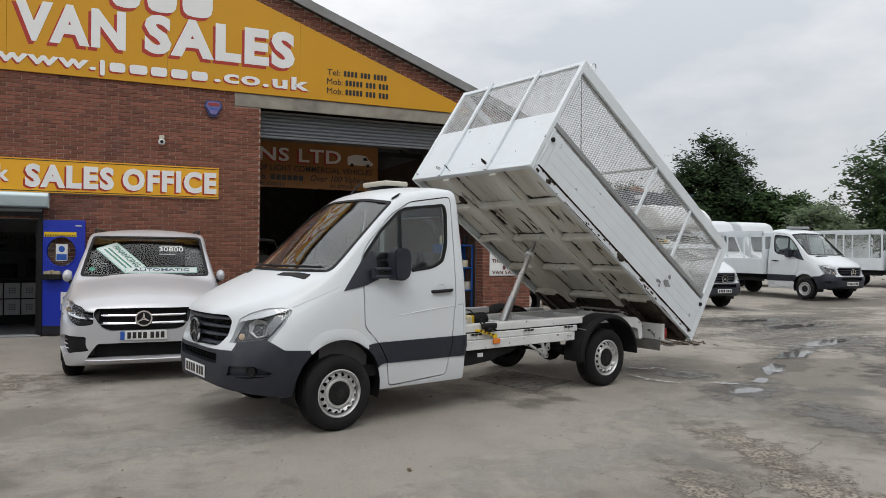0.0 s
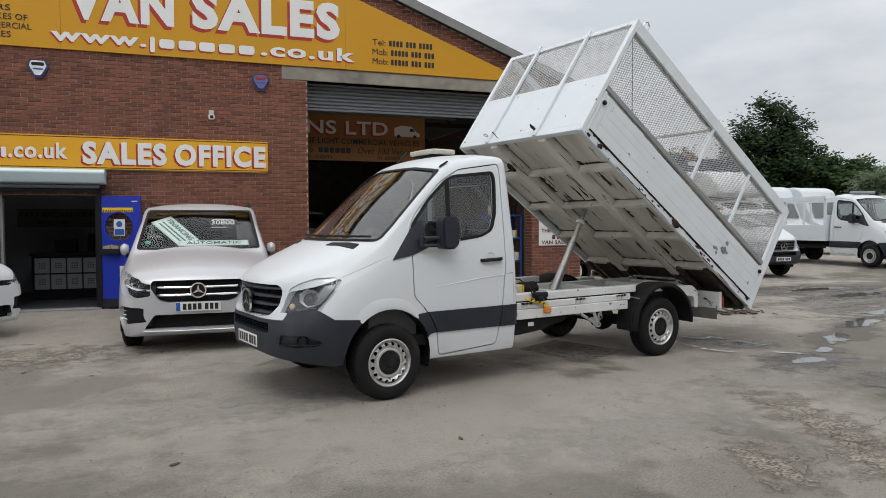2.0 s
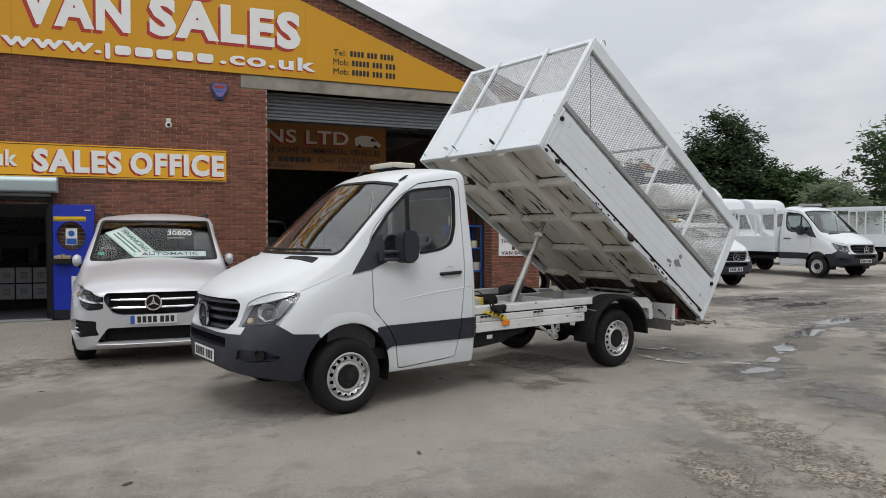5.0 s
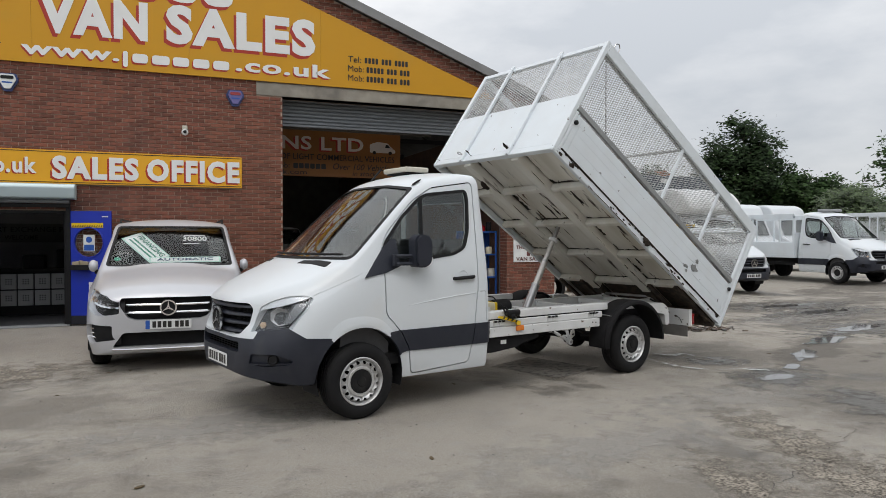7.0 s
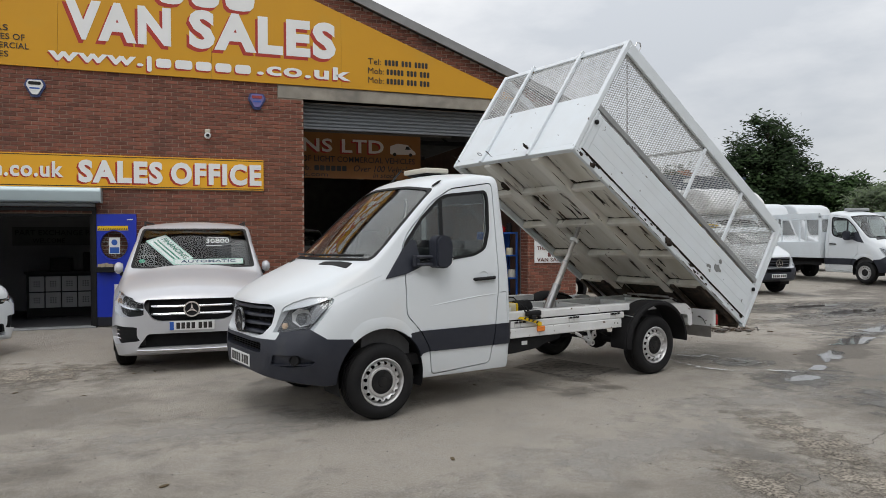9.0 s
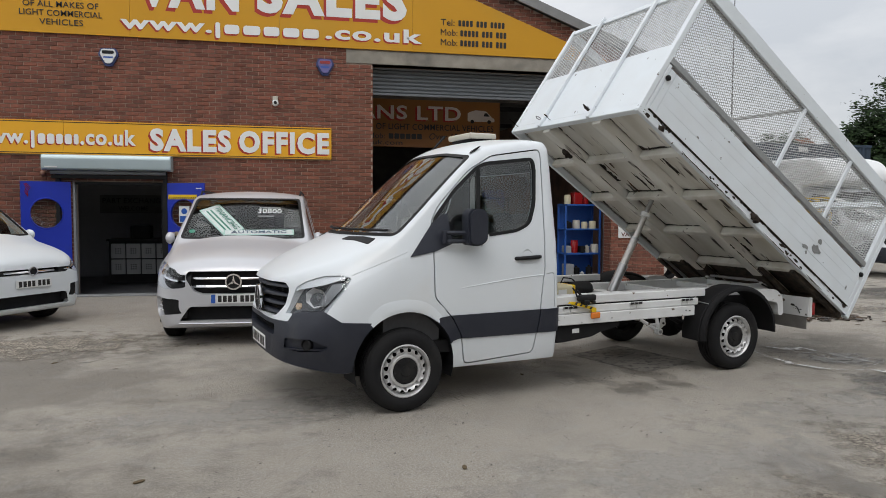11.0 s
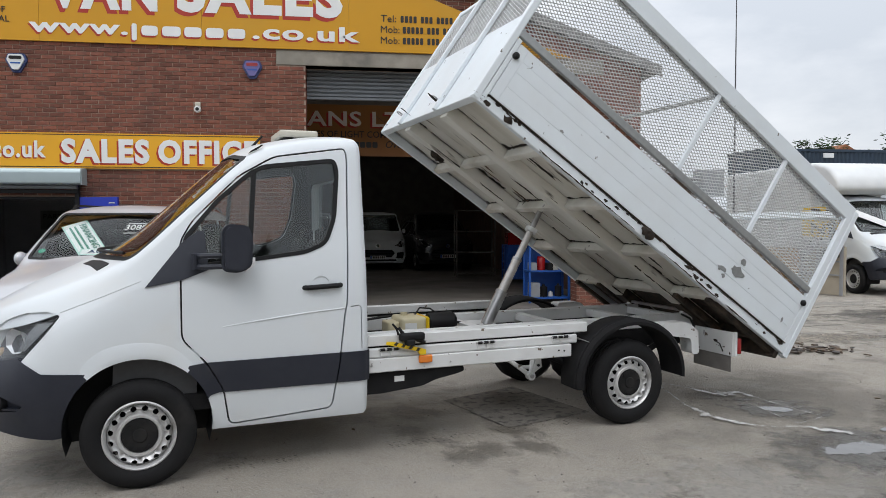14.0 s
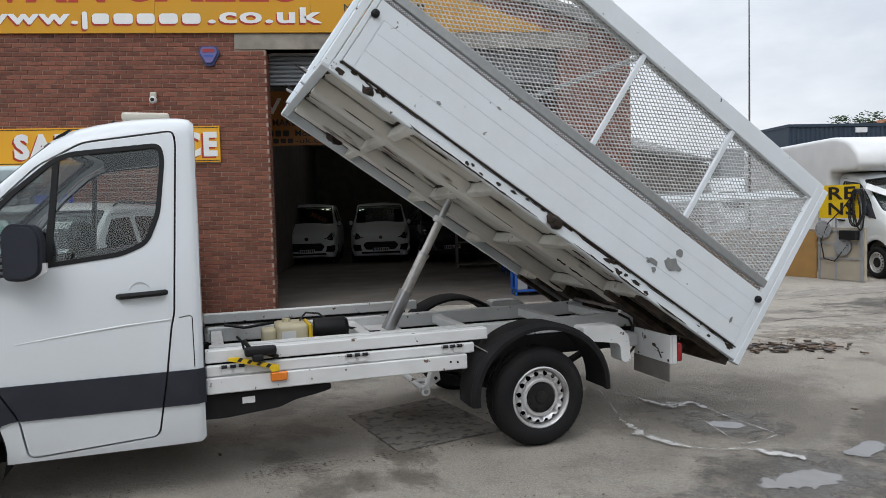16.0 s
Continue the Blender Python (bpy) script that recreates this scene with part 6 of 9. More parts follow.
def chips(parent, spots, y, mat, seed, name="bare_patch"):
    """Small ragged flakes of lost paint, a hair proud of a side panel (bed coordinates)."""
    rnd = random.Random(seed)
    for a, c, ra, rc in spots:
        n = 11
        pts = [(a + ra * (0.55 + 0.6 * rnd.random()) * math.cos(2 * math.pi * i / n), c + rc * (0.45 + 0.7 * rnd.random()) * math.sin(2 * math.pi * i / n)) for i in range(n)]
        bm = PR(pts, "y", y - 0.0025, y + 0.001)
        part(name, tip(bm), mat, parent, smooth=0)


def build_tipper():
    t = thing("tipper_truck", TRUCK, "white caged tipper truck with its bed raised, parked in the yard", "truck")
    fit_cab(t)
    W, L, H = TIP_W, TIP_L, TIP_H
    # bed floor with its frame
    part("bed_floor", tip(B(0.02, -W + 0.03, 0.075, L - 0.02, W - 0.03, 0.10)), UNDERSIDE, t, "dirty white steel bed floor with rust stains")
    for s in (-1, 1):
        y0, y1 = sorted((s * W, s * (W - 0.05)))
        part("bed_rail", tip(B(0, y0, -0.015, L, y1, 0.066, bev=0.006)), BODYWHITE, t, "chipped white edge rail")
        y0, y1 = sorted((s * 0.37, s * 0.50))
        part("bed_beam", tip(B(0.05, y0, -0.035, L - 0.062, y1, 0.074, bev=0.012)), UNDERSIDE, t)
        y0, y1 = sorted((s * (W - 0.012), s * (W + 0.012)))
        part("rust_edge", tip(B(0.05, y0, 0.067, L - 0.095, y1, 0.075)), GRIME, t)
    for a in (0.19, 0.845, 1.515, 2.205, 2.905):
        for y0, y1 in ((-W + 0.05, -0.502), (-0.368, 0.368), (0.502, W - 0.05)):
            part("cross_member", tip(B(a, y0, -0.008, a + 0.065, y1, 0.073, bev=0.006)), TAILRUST if a < 0.3 else UNDERSIDE, t)
    part("front_beam", tip(B(L - 0.06, -W + 0.05, -0.005, L - 0.0, W - 0.05, 0.073, bev=0.005)), BODYWHITE, t)
    part("rear_beam", tip(B(0.0, -W + 0.05, -0.07, 0.05, W - 0.05, 0.073, bev=0.005)), TAILRUST, t)
    # headboard: sheet below, mesh above, two stiffeners
    part("headboard", tip(B(L - 0.035, -W + 0.055, 0.075, L - 0.005, W - 0.055, 0.76)), BODYWHITE, t, "white steel headboard")
    for s in (-1, 1):
        y0, y1 = sorted((s * (W + 0.004), s * (W - 0.055)))
        part("front_post", tip(B(L - 0.05, y0, -0.005, L + 0.006, y1, H, bev=0.006)), BODYWHITE, t)
        part("stiffener", tip(B(L - 0.004, 0.065 + s * 0.435 - 0.022, -0.01, L + 0.03, 0.065 + s * 0.435 + 0.022, H + 0.02, bev=0.004)), BODYWHITE, t)
        ring = bmesh.new()
        c = Vector((L + 0.05, 0.065 + s * 0.435 + 0.05, 0.09))
        tube(ring, [c + Vector((0.028 * math.cos(q), 0.028 * math.sin(q), 0)) for q in (2 * math.pi * i / 12 for i in range(13))], 0.006, 6, cap=False)
        part("lashing_ring", tip(ring), STEEL, t)
    part("front_top_rail", tip(B(L - 0.045, -W + 0.055, H - 0.06, L, W - 0.055, H, bev=0.005)), BODYWHITE, t)
    part("front_mesh", tip(lattice((-W + 0.055, 0.76, W - 0.055, H - 0.06), 0.030, 0.60, 0.0082, 0.0062, (L - 0.02, 0, 0), (0, 1, 0), (0, 0, 1))), WIRE, t, "woven wire mesh infill", smooth=0)
    # sides
    for s in (-1, 1):
        ya, yb = sorted((s * W, s * (W - 0.028)))
        side = part("dropside", tip(B(0.068, ya, 0.078, L - 0.095, yb, 0.532, bev=0.004)), BODYWHITE, t, "white planked alloy dropside with chipped paint")
        # plank joints: proud planks on the core
        y0, y1 = sorted((s * (W + 0.001), s * (W + 0.005)))
        for z0, z1 in ((0.081, 0.2085), (0.210, 0.3395), (0.341, 0.4315), (0.433, 0.53)):
            part("plank", tip(B(0.072, y0, z0, L - 0.172, y1, z1)), BODYWHITE, side)
        part("corner_cap", tip(B(L - 0.168, y0, 0.081, L - 0.097, y1, 0.53)), BODYWHITE, side)
        for a0, a1 in ((0.0, 0.065), (L - 0.092, L - 0.055)):
            y0, y1 = sorted((s * (W + 0.003), s * (W - 0.04)))
            part("side_post", tip(B(a0, y0, -0.015, a1, y1, 0.56 if a0 else H, bev=0.005)), BODYWHITE, t)
        for a in (0.04, L - 0.14):
            lt = bmesh.new()
            lathe(lt, [(0.026, 0.0), (0.026, -0.02), (0.012, -0.03), (0.0, -0.03)], 14, pose(a + 0.035, s * (W + 0.004), 0.43 if a > 1 else 0.47, 0, 0, 0 if s < 0 else 180))
            part("latch", tip(lt), SEAL, side)
        # cage frame
        y0, y1 = sorted((s * (W + 0.002), s * (W - 0.035)))
        part("cage_bottom_rail", tip(B(0.06, y0, 0.575, L - 0.05, y1, 0.635, bev=0.004)), GALV, t)
        part("cage_top_rail", tip(B(0.0, y0, H - 0.142, L - 0.05, y1, H, bev=0.005)), BODYWHITE, t, "wide white top rail")
        part("top_rail_inner", tip(B(0.1, min(s * (W - 0.036), s * (W - 0.06)), H - 0.165, L - 0.05, max(s * (W - 0.036), s * (W - 0.06)), H - 0.12)), GALV, t)
        for a in (0.925, 1.835):
            part("cage_upright", tip(B(a, min(s * (W - 0.004), s * (W - 0.034)), 0.635, a + 0.036, max(s * (W - 0.004), s * (W - 0.034)), H - 0.142, bev=0.003)), BODYWHITE, t)
        part("side_mesh", tip(lattice((0.06, 0.632, L - 0.055, H - 0.14), 0.030, 0.60, 0.0082, 0.0062, (0, s * (W - 0.036), 0), (1, 0, 0), (0, 0, 1))), WIRE, t, "woven wire mesh infill", smooth=0)
        part("mesh_gap", tip(lattice((0.06, 0.532, L - 0.06, 0.578), 0.016, 0.9, 0.004, 0.004, (0, s * (W - 0.03), 0), (1, 0, 0), (0, 0, 1))), RUST, t, smooth=0)
    # tail gate of the cage, wide flat edge seen from the side
    part("tail_gate", tip(B(-0.03, -W + 0.05, 0.06, 0.0, W - 0.05, 0.56)), BODYWHITE, t)
    for s in (-1, 1):
        part("tail_post", tip(B(-0.055, min(s * (W + 0.005), s * (W - 0.06)), -0.03, -0.001, max(s * (W + 0.005), s * (W - 0.06)), H - 0.02, bev=0.005)), BODYWHITE, t)
    part("tail_top_rail", tip(B(-0.03, -W + 0.06, H - 0.1, 0.01, W - 0.06, H - 0.02, bev=0.004)), BODYWHITE, t)
    part("tail_mesh", tip(lattice((-W + 0.06, 0.56, W - 0.06, H - 0.1), 0.030, 0.60, 0.0082, 0.0062, (-0.015, 0, 0), (0, 1, 0), (0, 0, 1))), WIRE, t, smooth=0)
    # cross bar inside the cage, lifting eye on the front corner
    part("cage_tie", tip(T([(1.85, -W + 0.05, H - 0.14), (1.86, W - 0.06, H - 0.16)], 0.019, 8)), GALV, t)
    eye = bmesh.new()
    tube(eye, [(L - 0.12, -W + 0.02, H - 0.01), (L - 0.12, -W + 0.02, H + 0.07), (L - 0.16, -W + 0.02, H + 0.10), (L - 0.20, -W + 0.02, H + 0.07), (L - 0.20, -W + 0.02, H - 0.01)], 0.007, 6)
    part("lifting_eye", tip(eye), STEEL, t)
    chips(t, [(0.87, 0.29, 0.085, 0.05), (1.02, 0.22, 0.06, 0.022), (0.86, 0.385, 0.035, 0.03), (0.98, 0.18, 0.022, 0.02), (1.05, 0.20, 0.018, 0.01), (2.9, 0.22, 0.02, 0.012), (2.55, 0.43, 0.022, 0.01), (0.2, 0.22, 0.012, 0.03)], -W - 0.0075, BAREALU, 3)
    flakes, rnd = [], random.Random(12)
    for a, c, ra, rc, n in ((L - 0.25, 0.055, 0.16, 0.012, 9), (L - 0.10, 0.03, 0.08, 0.025, 5), (1.32, 0.05, 0.07, 0.02, 4), (0.3, 0.045, 0.22, 0.02, 8), (2.3, 0.02, 0.3, 0.02, 5), (1.0, 0.02, 0.4, 0.025, 8), (1.9, 0.055, 0.4, 0.008, 5)):
        for k in range(n):
            flakes.append((a + ra * rnd.uniform(-1, 1), max(0.012, c + rc * rnd.uniform(-1, 1)), rnd.uniform(0.012, 0.045), rnd.uniform(0.005, 0.016)))
    chips(t, flakes, -W - 0.0005, GRIME, 5, "rust_patch")
    for a, b, c, r in ((3.18, 0.45, -0.035, 0.06), (3.30, -W, 0.02, 0.035), (1.82, -W - 0.01, 0.035, 0.05)):
        blob = bmesh.new()
        bmesh.ops.create_icosphere(blob, subdivisions=3, radius=r, matrix=Matrix.Translation((a, b, c)) @ Matrix.Diagonal((1.3, 0.5, 0.8, 1)))
        for v in blob.verts:
            v.co += Vector((noise.noise(v.co * 30), noise.noise(v.co * 31 + Vector((5, 0, 0))), noise.noise(v.co * 29))) * 0.02
        part("mud_clod", tip(blob), GRIME, t)
    # dark grime lines where the bed's beams and cross members meet the floor sheet
    rnd = random.Random(77)
    for y in (-0.502, -0.368, 0.368, 0.502, -W + 0.055, W - 0.055):
        a = 0.1
        while a < L - 0.1:
            n = rnd.uniform(0.12, 0.5)
            if rnd.random() < 0.85:
                gm = bmesh.new()
                w = rnd.uniform(0.02, 0.09)
                pts = [(a + n * k / 8, w * rnd.uniform(0.3, 1.0)) for k in range(9)]
                sg = -1 if abs(y) < 0.4 or abs(y) > 0.9 else 1
                sg *= 1 if y > 0 else -1
                lo = [gm.verts.new((u, y, 0.0735)) for u, v in pts]
                hi = [gm.verts.new((u, y + sg * v, 0.0715)) for u, v in pts]
                for k in range(8):
                    gm.faces.new((lo[k], lo[k + 1], hi[k + 1], hi[k]))
                part("grime_line", tip(gm), GRIME, t, smooth=0)
            a += n + rnd.uniform(0.02, 0.2)
    for a in (0.19, 0.255, 0.845, 0.91, 1.515, 1.58, 2.205, 2.27, 2.905, 2.97, L - 0.06):
        for y0, y1 in ((-W + 0.06, -0.505), (-0.365, 0.365), (0.505, W - 0.06)):
            if rnd.random() < 0.25:
                continue
            gm = bmesh.new()
            sg = 1 if any(abs(a - q) < 1e-6 for q in (0.255, 0.91, 1.58, 2.27, 2.97)) else -1
            n = 10
            lo = [gm.verts.new((a, y0 + (y1 - y0) * k / n, 0.0737)) for k in range(n + 1)]
            hi = [gm.verts.new((a + sg * rnd.uniform(0.006, 0.035), y0 + (y1 - y0) * k / n, 0.0717)) for k in range(n + 1)]
            for k in range(n):
                gm.faces.new((lo[k], lo[k + 1], hi[k + 1], hi[k]))
            part("grime_line", tip(gm), GRIME, t, smooth=0)
    # rusty blotches and scrapes on the floor sheet, thickest towards the tail
    for k in range(34):
        a = rnd.uniform(0.08, 0.8) if k < 12 else rnd.uniform(0.3, L - 0.3)
        y = rnd.choice((rnd.uniform(-W + 0.12, -0.56), rnd.uniform(-W + 0.12, -0.56), rnd.uniform(-0.3, 0.3), rnd.uniform(0.56, W - 0.12)))
        ra, rb = rnd.uniform(0.04, 0.20), rnd.uniform(0.006, 0.03)
        ph = [rnd.uniform(0, 6.28) for _ in range(3)]
        gm = bmesh.new()
        ring = []
        for i in range(18):
            q = 2 * math.pi * i / 18
            w = 1 + 0.35 * math.sin(3 * q + ph[0]) + 0.25 * math.sin(5 * q + ph[1]) + 0.2 * math.sin(8 * q + ph[2])
            ring.append(gm.verts.new((a + ra * w * math.cos(q), y + rb * w * math.sin(q), 0.0728)))
        bmesh.ops.triangulate(gm, faces=[gm.faces.new(ring)])
        part("rust_blotch", tip(gm), RUST if k % 2 else GRIME, t, smooth=0)
    # worn streaks on the edges of beams and rails
    for y, z in ((-0.5015, -0.02), (0.5015, -0.02), (-W - 0.0012, -0.005), (-W - 0.0012, 0.058), (0.3685, -0.02)):
        for k in range(10):
            a, h = rnd.uniform(0.1, L - 0.4), rnd.uniform(0.003, 0.010)
            n = rnd.uniform(0.06, 0.40)
            pts = [(a + n * (i / 6) if i < 7 else a + n * (12 - i) / 6, z + (h * rnd.uniform(0.2, 1) if i < 7 else -h * rnd.uniform(0.2, 1))) for i in range(13)]
            gm = bmesh.new()
            f = gm.faces.new([gm.verts.new((u, y, v)) for u, v in pts])
            bmesh.ops.triangulate(gm, faces=[f])
            part("worn_streak", tip(gm), GRIME, t, smooth=0)
    # ---- chassis ----
    for s in (-1, 1):
        part("subframe_rail", B(1.50, min(s * 0.36, s * 0.44), 0.69, 4.755, max(s * 0.36, s * 0.44), 0.80, bev=0.006), CHASSISWHITE, t, "white box-section subframe")
        part("chassis_rail", B(1.30, min(s * 0.38, s * 0.45), 0.53, 4.74, max(s * 0.38, s * 0.45), 0.687), INTERIOR, t)
    for x in (1.52, 2.55, 3.3, 4.1, 4.60):
        part("subframe_cross", B(x, -0.355, 0.71, x + 0.08, 0.355, 0.78, bev=0.004), CHASSISWHITE, t)
    # side rails with hinges
    for s in (-1, 1):
        part("side_rail", B(1.475, min(s * 0.90, s * 0.85), 0.592, 3.14, max(s * 0.90, s * 0.85), 0.690, bev=0.006), CHASSISWHITE, t, "white side rail with an amber marker")
        part("middle_rail", B(1.475, min(s * 0.885, s * 0.84), 0.693, 3.20, max(s * 0.885, s * 0.84), 0.762, bev=0.008), CHASSISWHITE, t)
        part("upper_rail", B(1.475, min(s * 0.878, s * 0.79), 0.776, 3.30, max(s * 0.878, s * 0.79), 0.852, bev=0.006), CHASSISWHITE, t)
        part("rail_gap", B(1.48, min(s * 0.855, s * 0.80), 0.755, 3.19, max(s * 0.855, s * 0.80), 0.78), INTERIOR, t)
        for x in (1.50, 2.1, 3.02, 3.07):
            bo = bmesh.new()
            lathe(bo, [(0.007, 0.0), (0.007, -0.005), (0.0, -0.006)], 8, pose(x, s * 0.90, 0.63 + 0.02 * math.sin(9 * x), 0, 0, 0 if s < 0 else 180))
            part("bolt", bo, STEEL if x < 3 else SEAL, t)
        for x in (1.565, 2.325, 2.97):
            hg = bmesh.new()
            for k in (0.0, 0.075):
                box(hg, x + k, min(s * 0.875, s * 0.893), 0.706, x + k + 0.06, max(s * 0.875, s * 0.893), 0.748, bev=0.003)
            hinge = part("hinge", hg, CHASSISWHITE, t)
            kn = bmesh.new()
            for k in (0.0, 0.05, 0.10):
                tube(kn, [(x + k, s * 0.897, 0.752), (x + k + 0.034, s * 0.897, 0.752)], 0.0105, 8)
            part("hinge_knuckle", kn, SEAL, hinge)
            pin = bmesh.new()
            tube(pin, [(x - 0.012, s * 0.897, 0.752), (x + 0.146, s * 0.897, 0.752)], 0.006, 8)
            part("hinge_pin", pin, STEEL, hinge)
        for x in (1.6, 2.3, 3.0):
            part("outrigger", B(x, min(s * 0.44, s * 0.80), 0.64, x + 0.06, max(s * 0.44, s * 0.80), 0.70), CHASSISWHITE, t)
    am = bmesh.new()
    box(am, 1.848, -0.925, 0.640, 1.952, -0.902, 0.697, bev=0.008)
    part("side_marker", am, AMBER, t, "amber side marker")
    br = bmesh.new()
    prism(br, [(1.60, 0.792), (1.61, 0.808), (1.66, 0.806), (1.90, 0.738), (1.90, 0.702), (1.855, 0.702), (1.84, 0.728)], "y", -0.925, -0.905)
    part("marker_bracket", br, HAZARD, t, "yellow and black striped bracket")
    for k in range(4):
        u, v = 1.655 + 0.055 * k, 0.7855 - 0.0165 * k
        stp = PR([(u, v), (u + 0.02, v - 0.006), (u + 0.038, v + 0.0135), (u + 0.018, v + 0.0195)], "y", -0.9275, -0.925)
        part("marker_stripe", stp, BLACKINK, t)
    box_ = bmesh.new()
    box(box_, 1.70, -0.945, 0.805, 1.89, -0.885, 0.865, bev=0.022)
    box(box_, 1.745, -0.955, 0.775, 1.81, -0.885, 0.82, bev=0.014)
    tube(box_, [(1.70, -0.90, 0.905), (1.715, -0.91, 0.88), (1.74, -0.915, 0.85)], 0.012, 8)
    tube(box_, [(1.84, -0.90, 0.81), (1.90, -0.90, 0.785)], 0.014, 8)
    tube(box_, [(1.66, -0.885, 0.93), (1.69, -0.885, 0.895), (1.70, -0.90, 0.85)], 0.008, 6)
    part("control_box", box_, SEAL, t, "black tipping control")
    # hydraulic power pack
    pk = bmesh.new()
    box(pk, 1.80, -0.18, 0.80, 2.02, 0.12, 0.965, bev=0.03)
    box(pk, 1.70, -0.12, 0.82, 1.80, 0.06, 0.93, bev=0.02)
    lathe(pk, [(0.0, -0.05), (0.03, -0.05), (0.03, 0.0), (0.0, 0.0)], 12, pose(1.88, 0, 0.99, 90, 0, 0))
    bmesh.ops.translate(pk, vec=(0.17, 0, -0.10), verts=pk.verts)
    p = part("power_pack", pk, CREAM, t, "cream hydraulic power pack with a black motor")
    mo = bmesh.new()
    lathe(mo, [(0.0, 0.0), (0.075, 0.0), (0.082, 0.02), (0.082, 0.22), (0.06, 0.25), (0.0, 0.25)], 24, pose(2.25, -0.04, 0.80, 0, 0, -90))
    part("motor", mo, SEAL, p)
    part("pack_band", B(2.192, -0.175, 0.70, 2.22, 0.115, 0.862, bev=0.01), HAZARD, p)
    part("pack_label", B(2.0, -0.184, 0.73, 2.10, -0.1805, 0.82), PAPER, p)
    hs = bmesh.new()
    tube(hs, [(2.3, -0.05, 0.90), (2.38, -0.02, 0.88), (2.5, 0.0, 0.84), (2.6, 0.03, 0.83)], 0.010, 6)
    tube(hs, [(1.98, 0.0, 0.965), (2.03, 0.02, 1.02), (2.12, 0.0, 1.01), (2.17, 0.0, 0.97)], 0.008, 6)
    tube(hs, [(1.45, 0.30, 0.93), (1.60, 0.28, 0.90), (1.75, 0.2, 0.93), (1.80, 0.1, 0.95)], 0.012, 6)
    bmesh.ops.translate(hs, vec=(0.17, 0, -0.10), verts=hs.verts)
    part("hose", hs, CABLE, p)
    # tipping ram in three stages
    foot, head = Vector((2.82, 0.0, 0.74)), Vector((3.395, 0.0, 1.80))
    d = head - foot
    ram = part("tipping_ram", T([foot, foot + d * 0.27], 0.052, 18), STEEL, t, "telescopic hydraulic ram holding the bed up")
    part("ram_stage", T([foot + d * 0.25, foot + d * 0.55], 0.041, 18), RAMSTEEL, ram)
    part("ram_stage", T([foot + d * 0.54, foot + d * 0.80], 0.033, 18), RAMSTEEL, ram)
    part("ram_stage", T([foot + d * 0.80, head], 0.026, 16), STEEL, ram)
    part("ram_collar", T([foot + d * 0.775, foot + d * 0.81], 0.055, 18), PAPER, ram)
    for k, r in ((0.27, 0.056), (0.545, 0.045)):
        part("ram_ring", T([foot + d * (k - 0.012), foot + d * (k + 0.008)], r, 18), STEEL, ram)
    part("ram_cradle", B(2.70, -0.355, 0.68, 2.95, 0.355, 0.735, bev=0.006), CHASSISWHITE, t)
    br = bmesh.new()
    prism(br, [(3.35, 1.77), (3.42, 1.76), (3.45, 1.83), (3.36, 1.90)], "y", -0.07, -0.055)
    prism(br, [(3.35, 1.77), (3.42, 1.76), (3.45, 1.83), (3.36, 1.90)], "y", 0.055, 0.07)
    tube(br, [(3.395, -0.09, 1.80), (3.395, 0.09, 1.80)], 0.024, 12)
    part("ram_bracket", br, GRIME, t)
    # tank, exhaust, propshaft, axle
    tk = PR(rounded([(1.42, 0.585), (1.42, 0.435), (1.58, 0.432), (1.90, 0.462), (2.0, 0.50), (2.15, 0.525), (2.23, 0.545), (2.22, 0.59)], 0.03), "y", -0.86, -0.40)
    part("fuel_tank", tk, INTERIOR, t, "black plastic fuel tank")
    part("tank_label", B(1.68, -0.8635, 0.51, 1.755, -0.8605, 0.55), PAPER, t)
    part("drive_shaft", T([(1.2, 0, 0.52), (3.665, 0, 0.40)], 0.045, 14), INTERIOR, t)
    ax = bmesh.new()
    tube(ax, [(3.665, -0.78, 0.345), (3.665, 0.78, 0.345)], 0.055, 14)
    bmesh.ops.create_icosphere(ax, subdivisions=2, radius=0.16, matrix=Matrix.Translation((3.665, 0, 0.35)))
    part("rear_axle", ax, INTERIOR, t)
    part("front_axle", T([(0, -0.76, 0.345), (0, 0.76, 0.345)], 0.05, 12), INTERIOR, t)
    part("exhaust", T([(0.5, 0.2, 0.36), (1.6, 0.25, 0.38), (3.1, 0.5, 0.42)], 0.05, 10), STEEL, t)
    for s in (-1, 1):
        lf = bmesh.new()
        tube(lf, [(2.95, s * 0.52, 0.62), (3.3, s * 0.52, 0.46), (3.665, s * 0.52, 0.42), (4.1, s * 0.52, 0.47), (4.5, s * 0.52, 0.66)], 0.028, 6)
        part("leaf_spring", lf, INTERIOR, t)
    # towing bracket on the chassis rail
    hk = bmesh.new()
    pin = Vector((2.915, -0.64, 0.403))
    for x in (2.79, 3.02):
        tube(hk, [(x, -0.44, 0.523), (x, -0.50, 0.523)], 0.028, 12)
        tube(hk, [(x, -0.49, 0.52), Vector((x, -0.49, 0.52)).lerp(pin, 0.55), pin], 0.019, 8)
    tube(hk, [(2.85, -0.56, 0.46), (2.97, -0.56, 0.455)], 0.016, 8)
    tube(hk, [pin + Vector((0, 0.03, 0)), pin + Vector((0, -0.025, 0))], 0.034, 14)
    prism(hk, [(2.985, 0.52), (3.035, 0.54), (3.045, 0.46), (2.95, 0.40)], "y", -0.60, -0.588)
    tow = part("tow_bracket", hk, CHASSISWHITE, t, "white forged bracket under the rail")
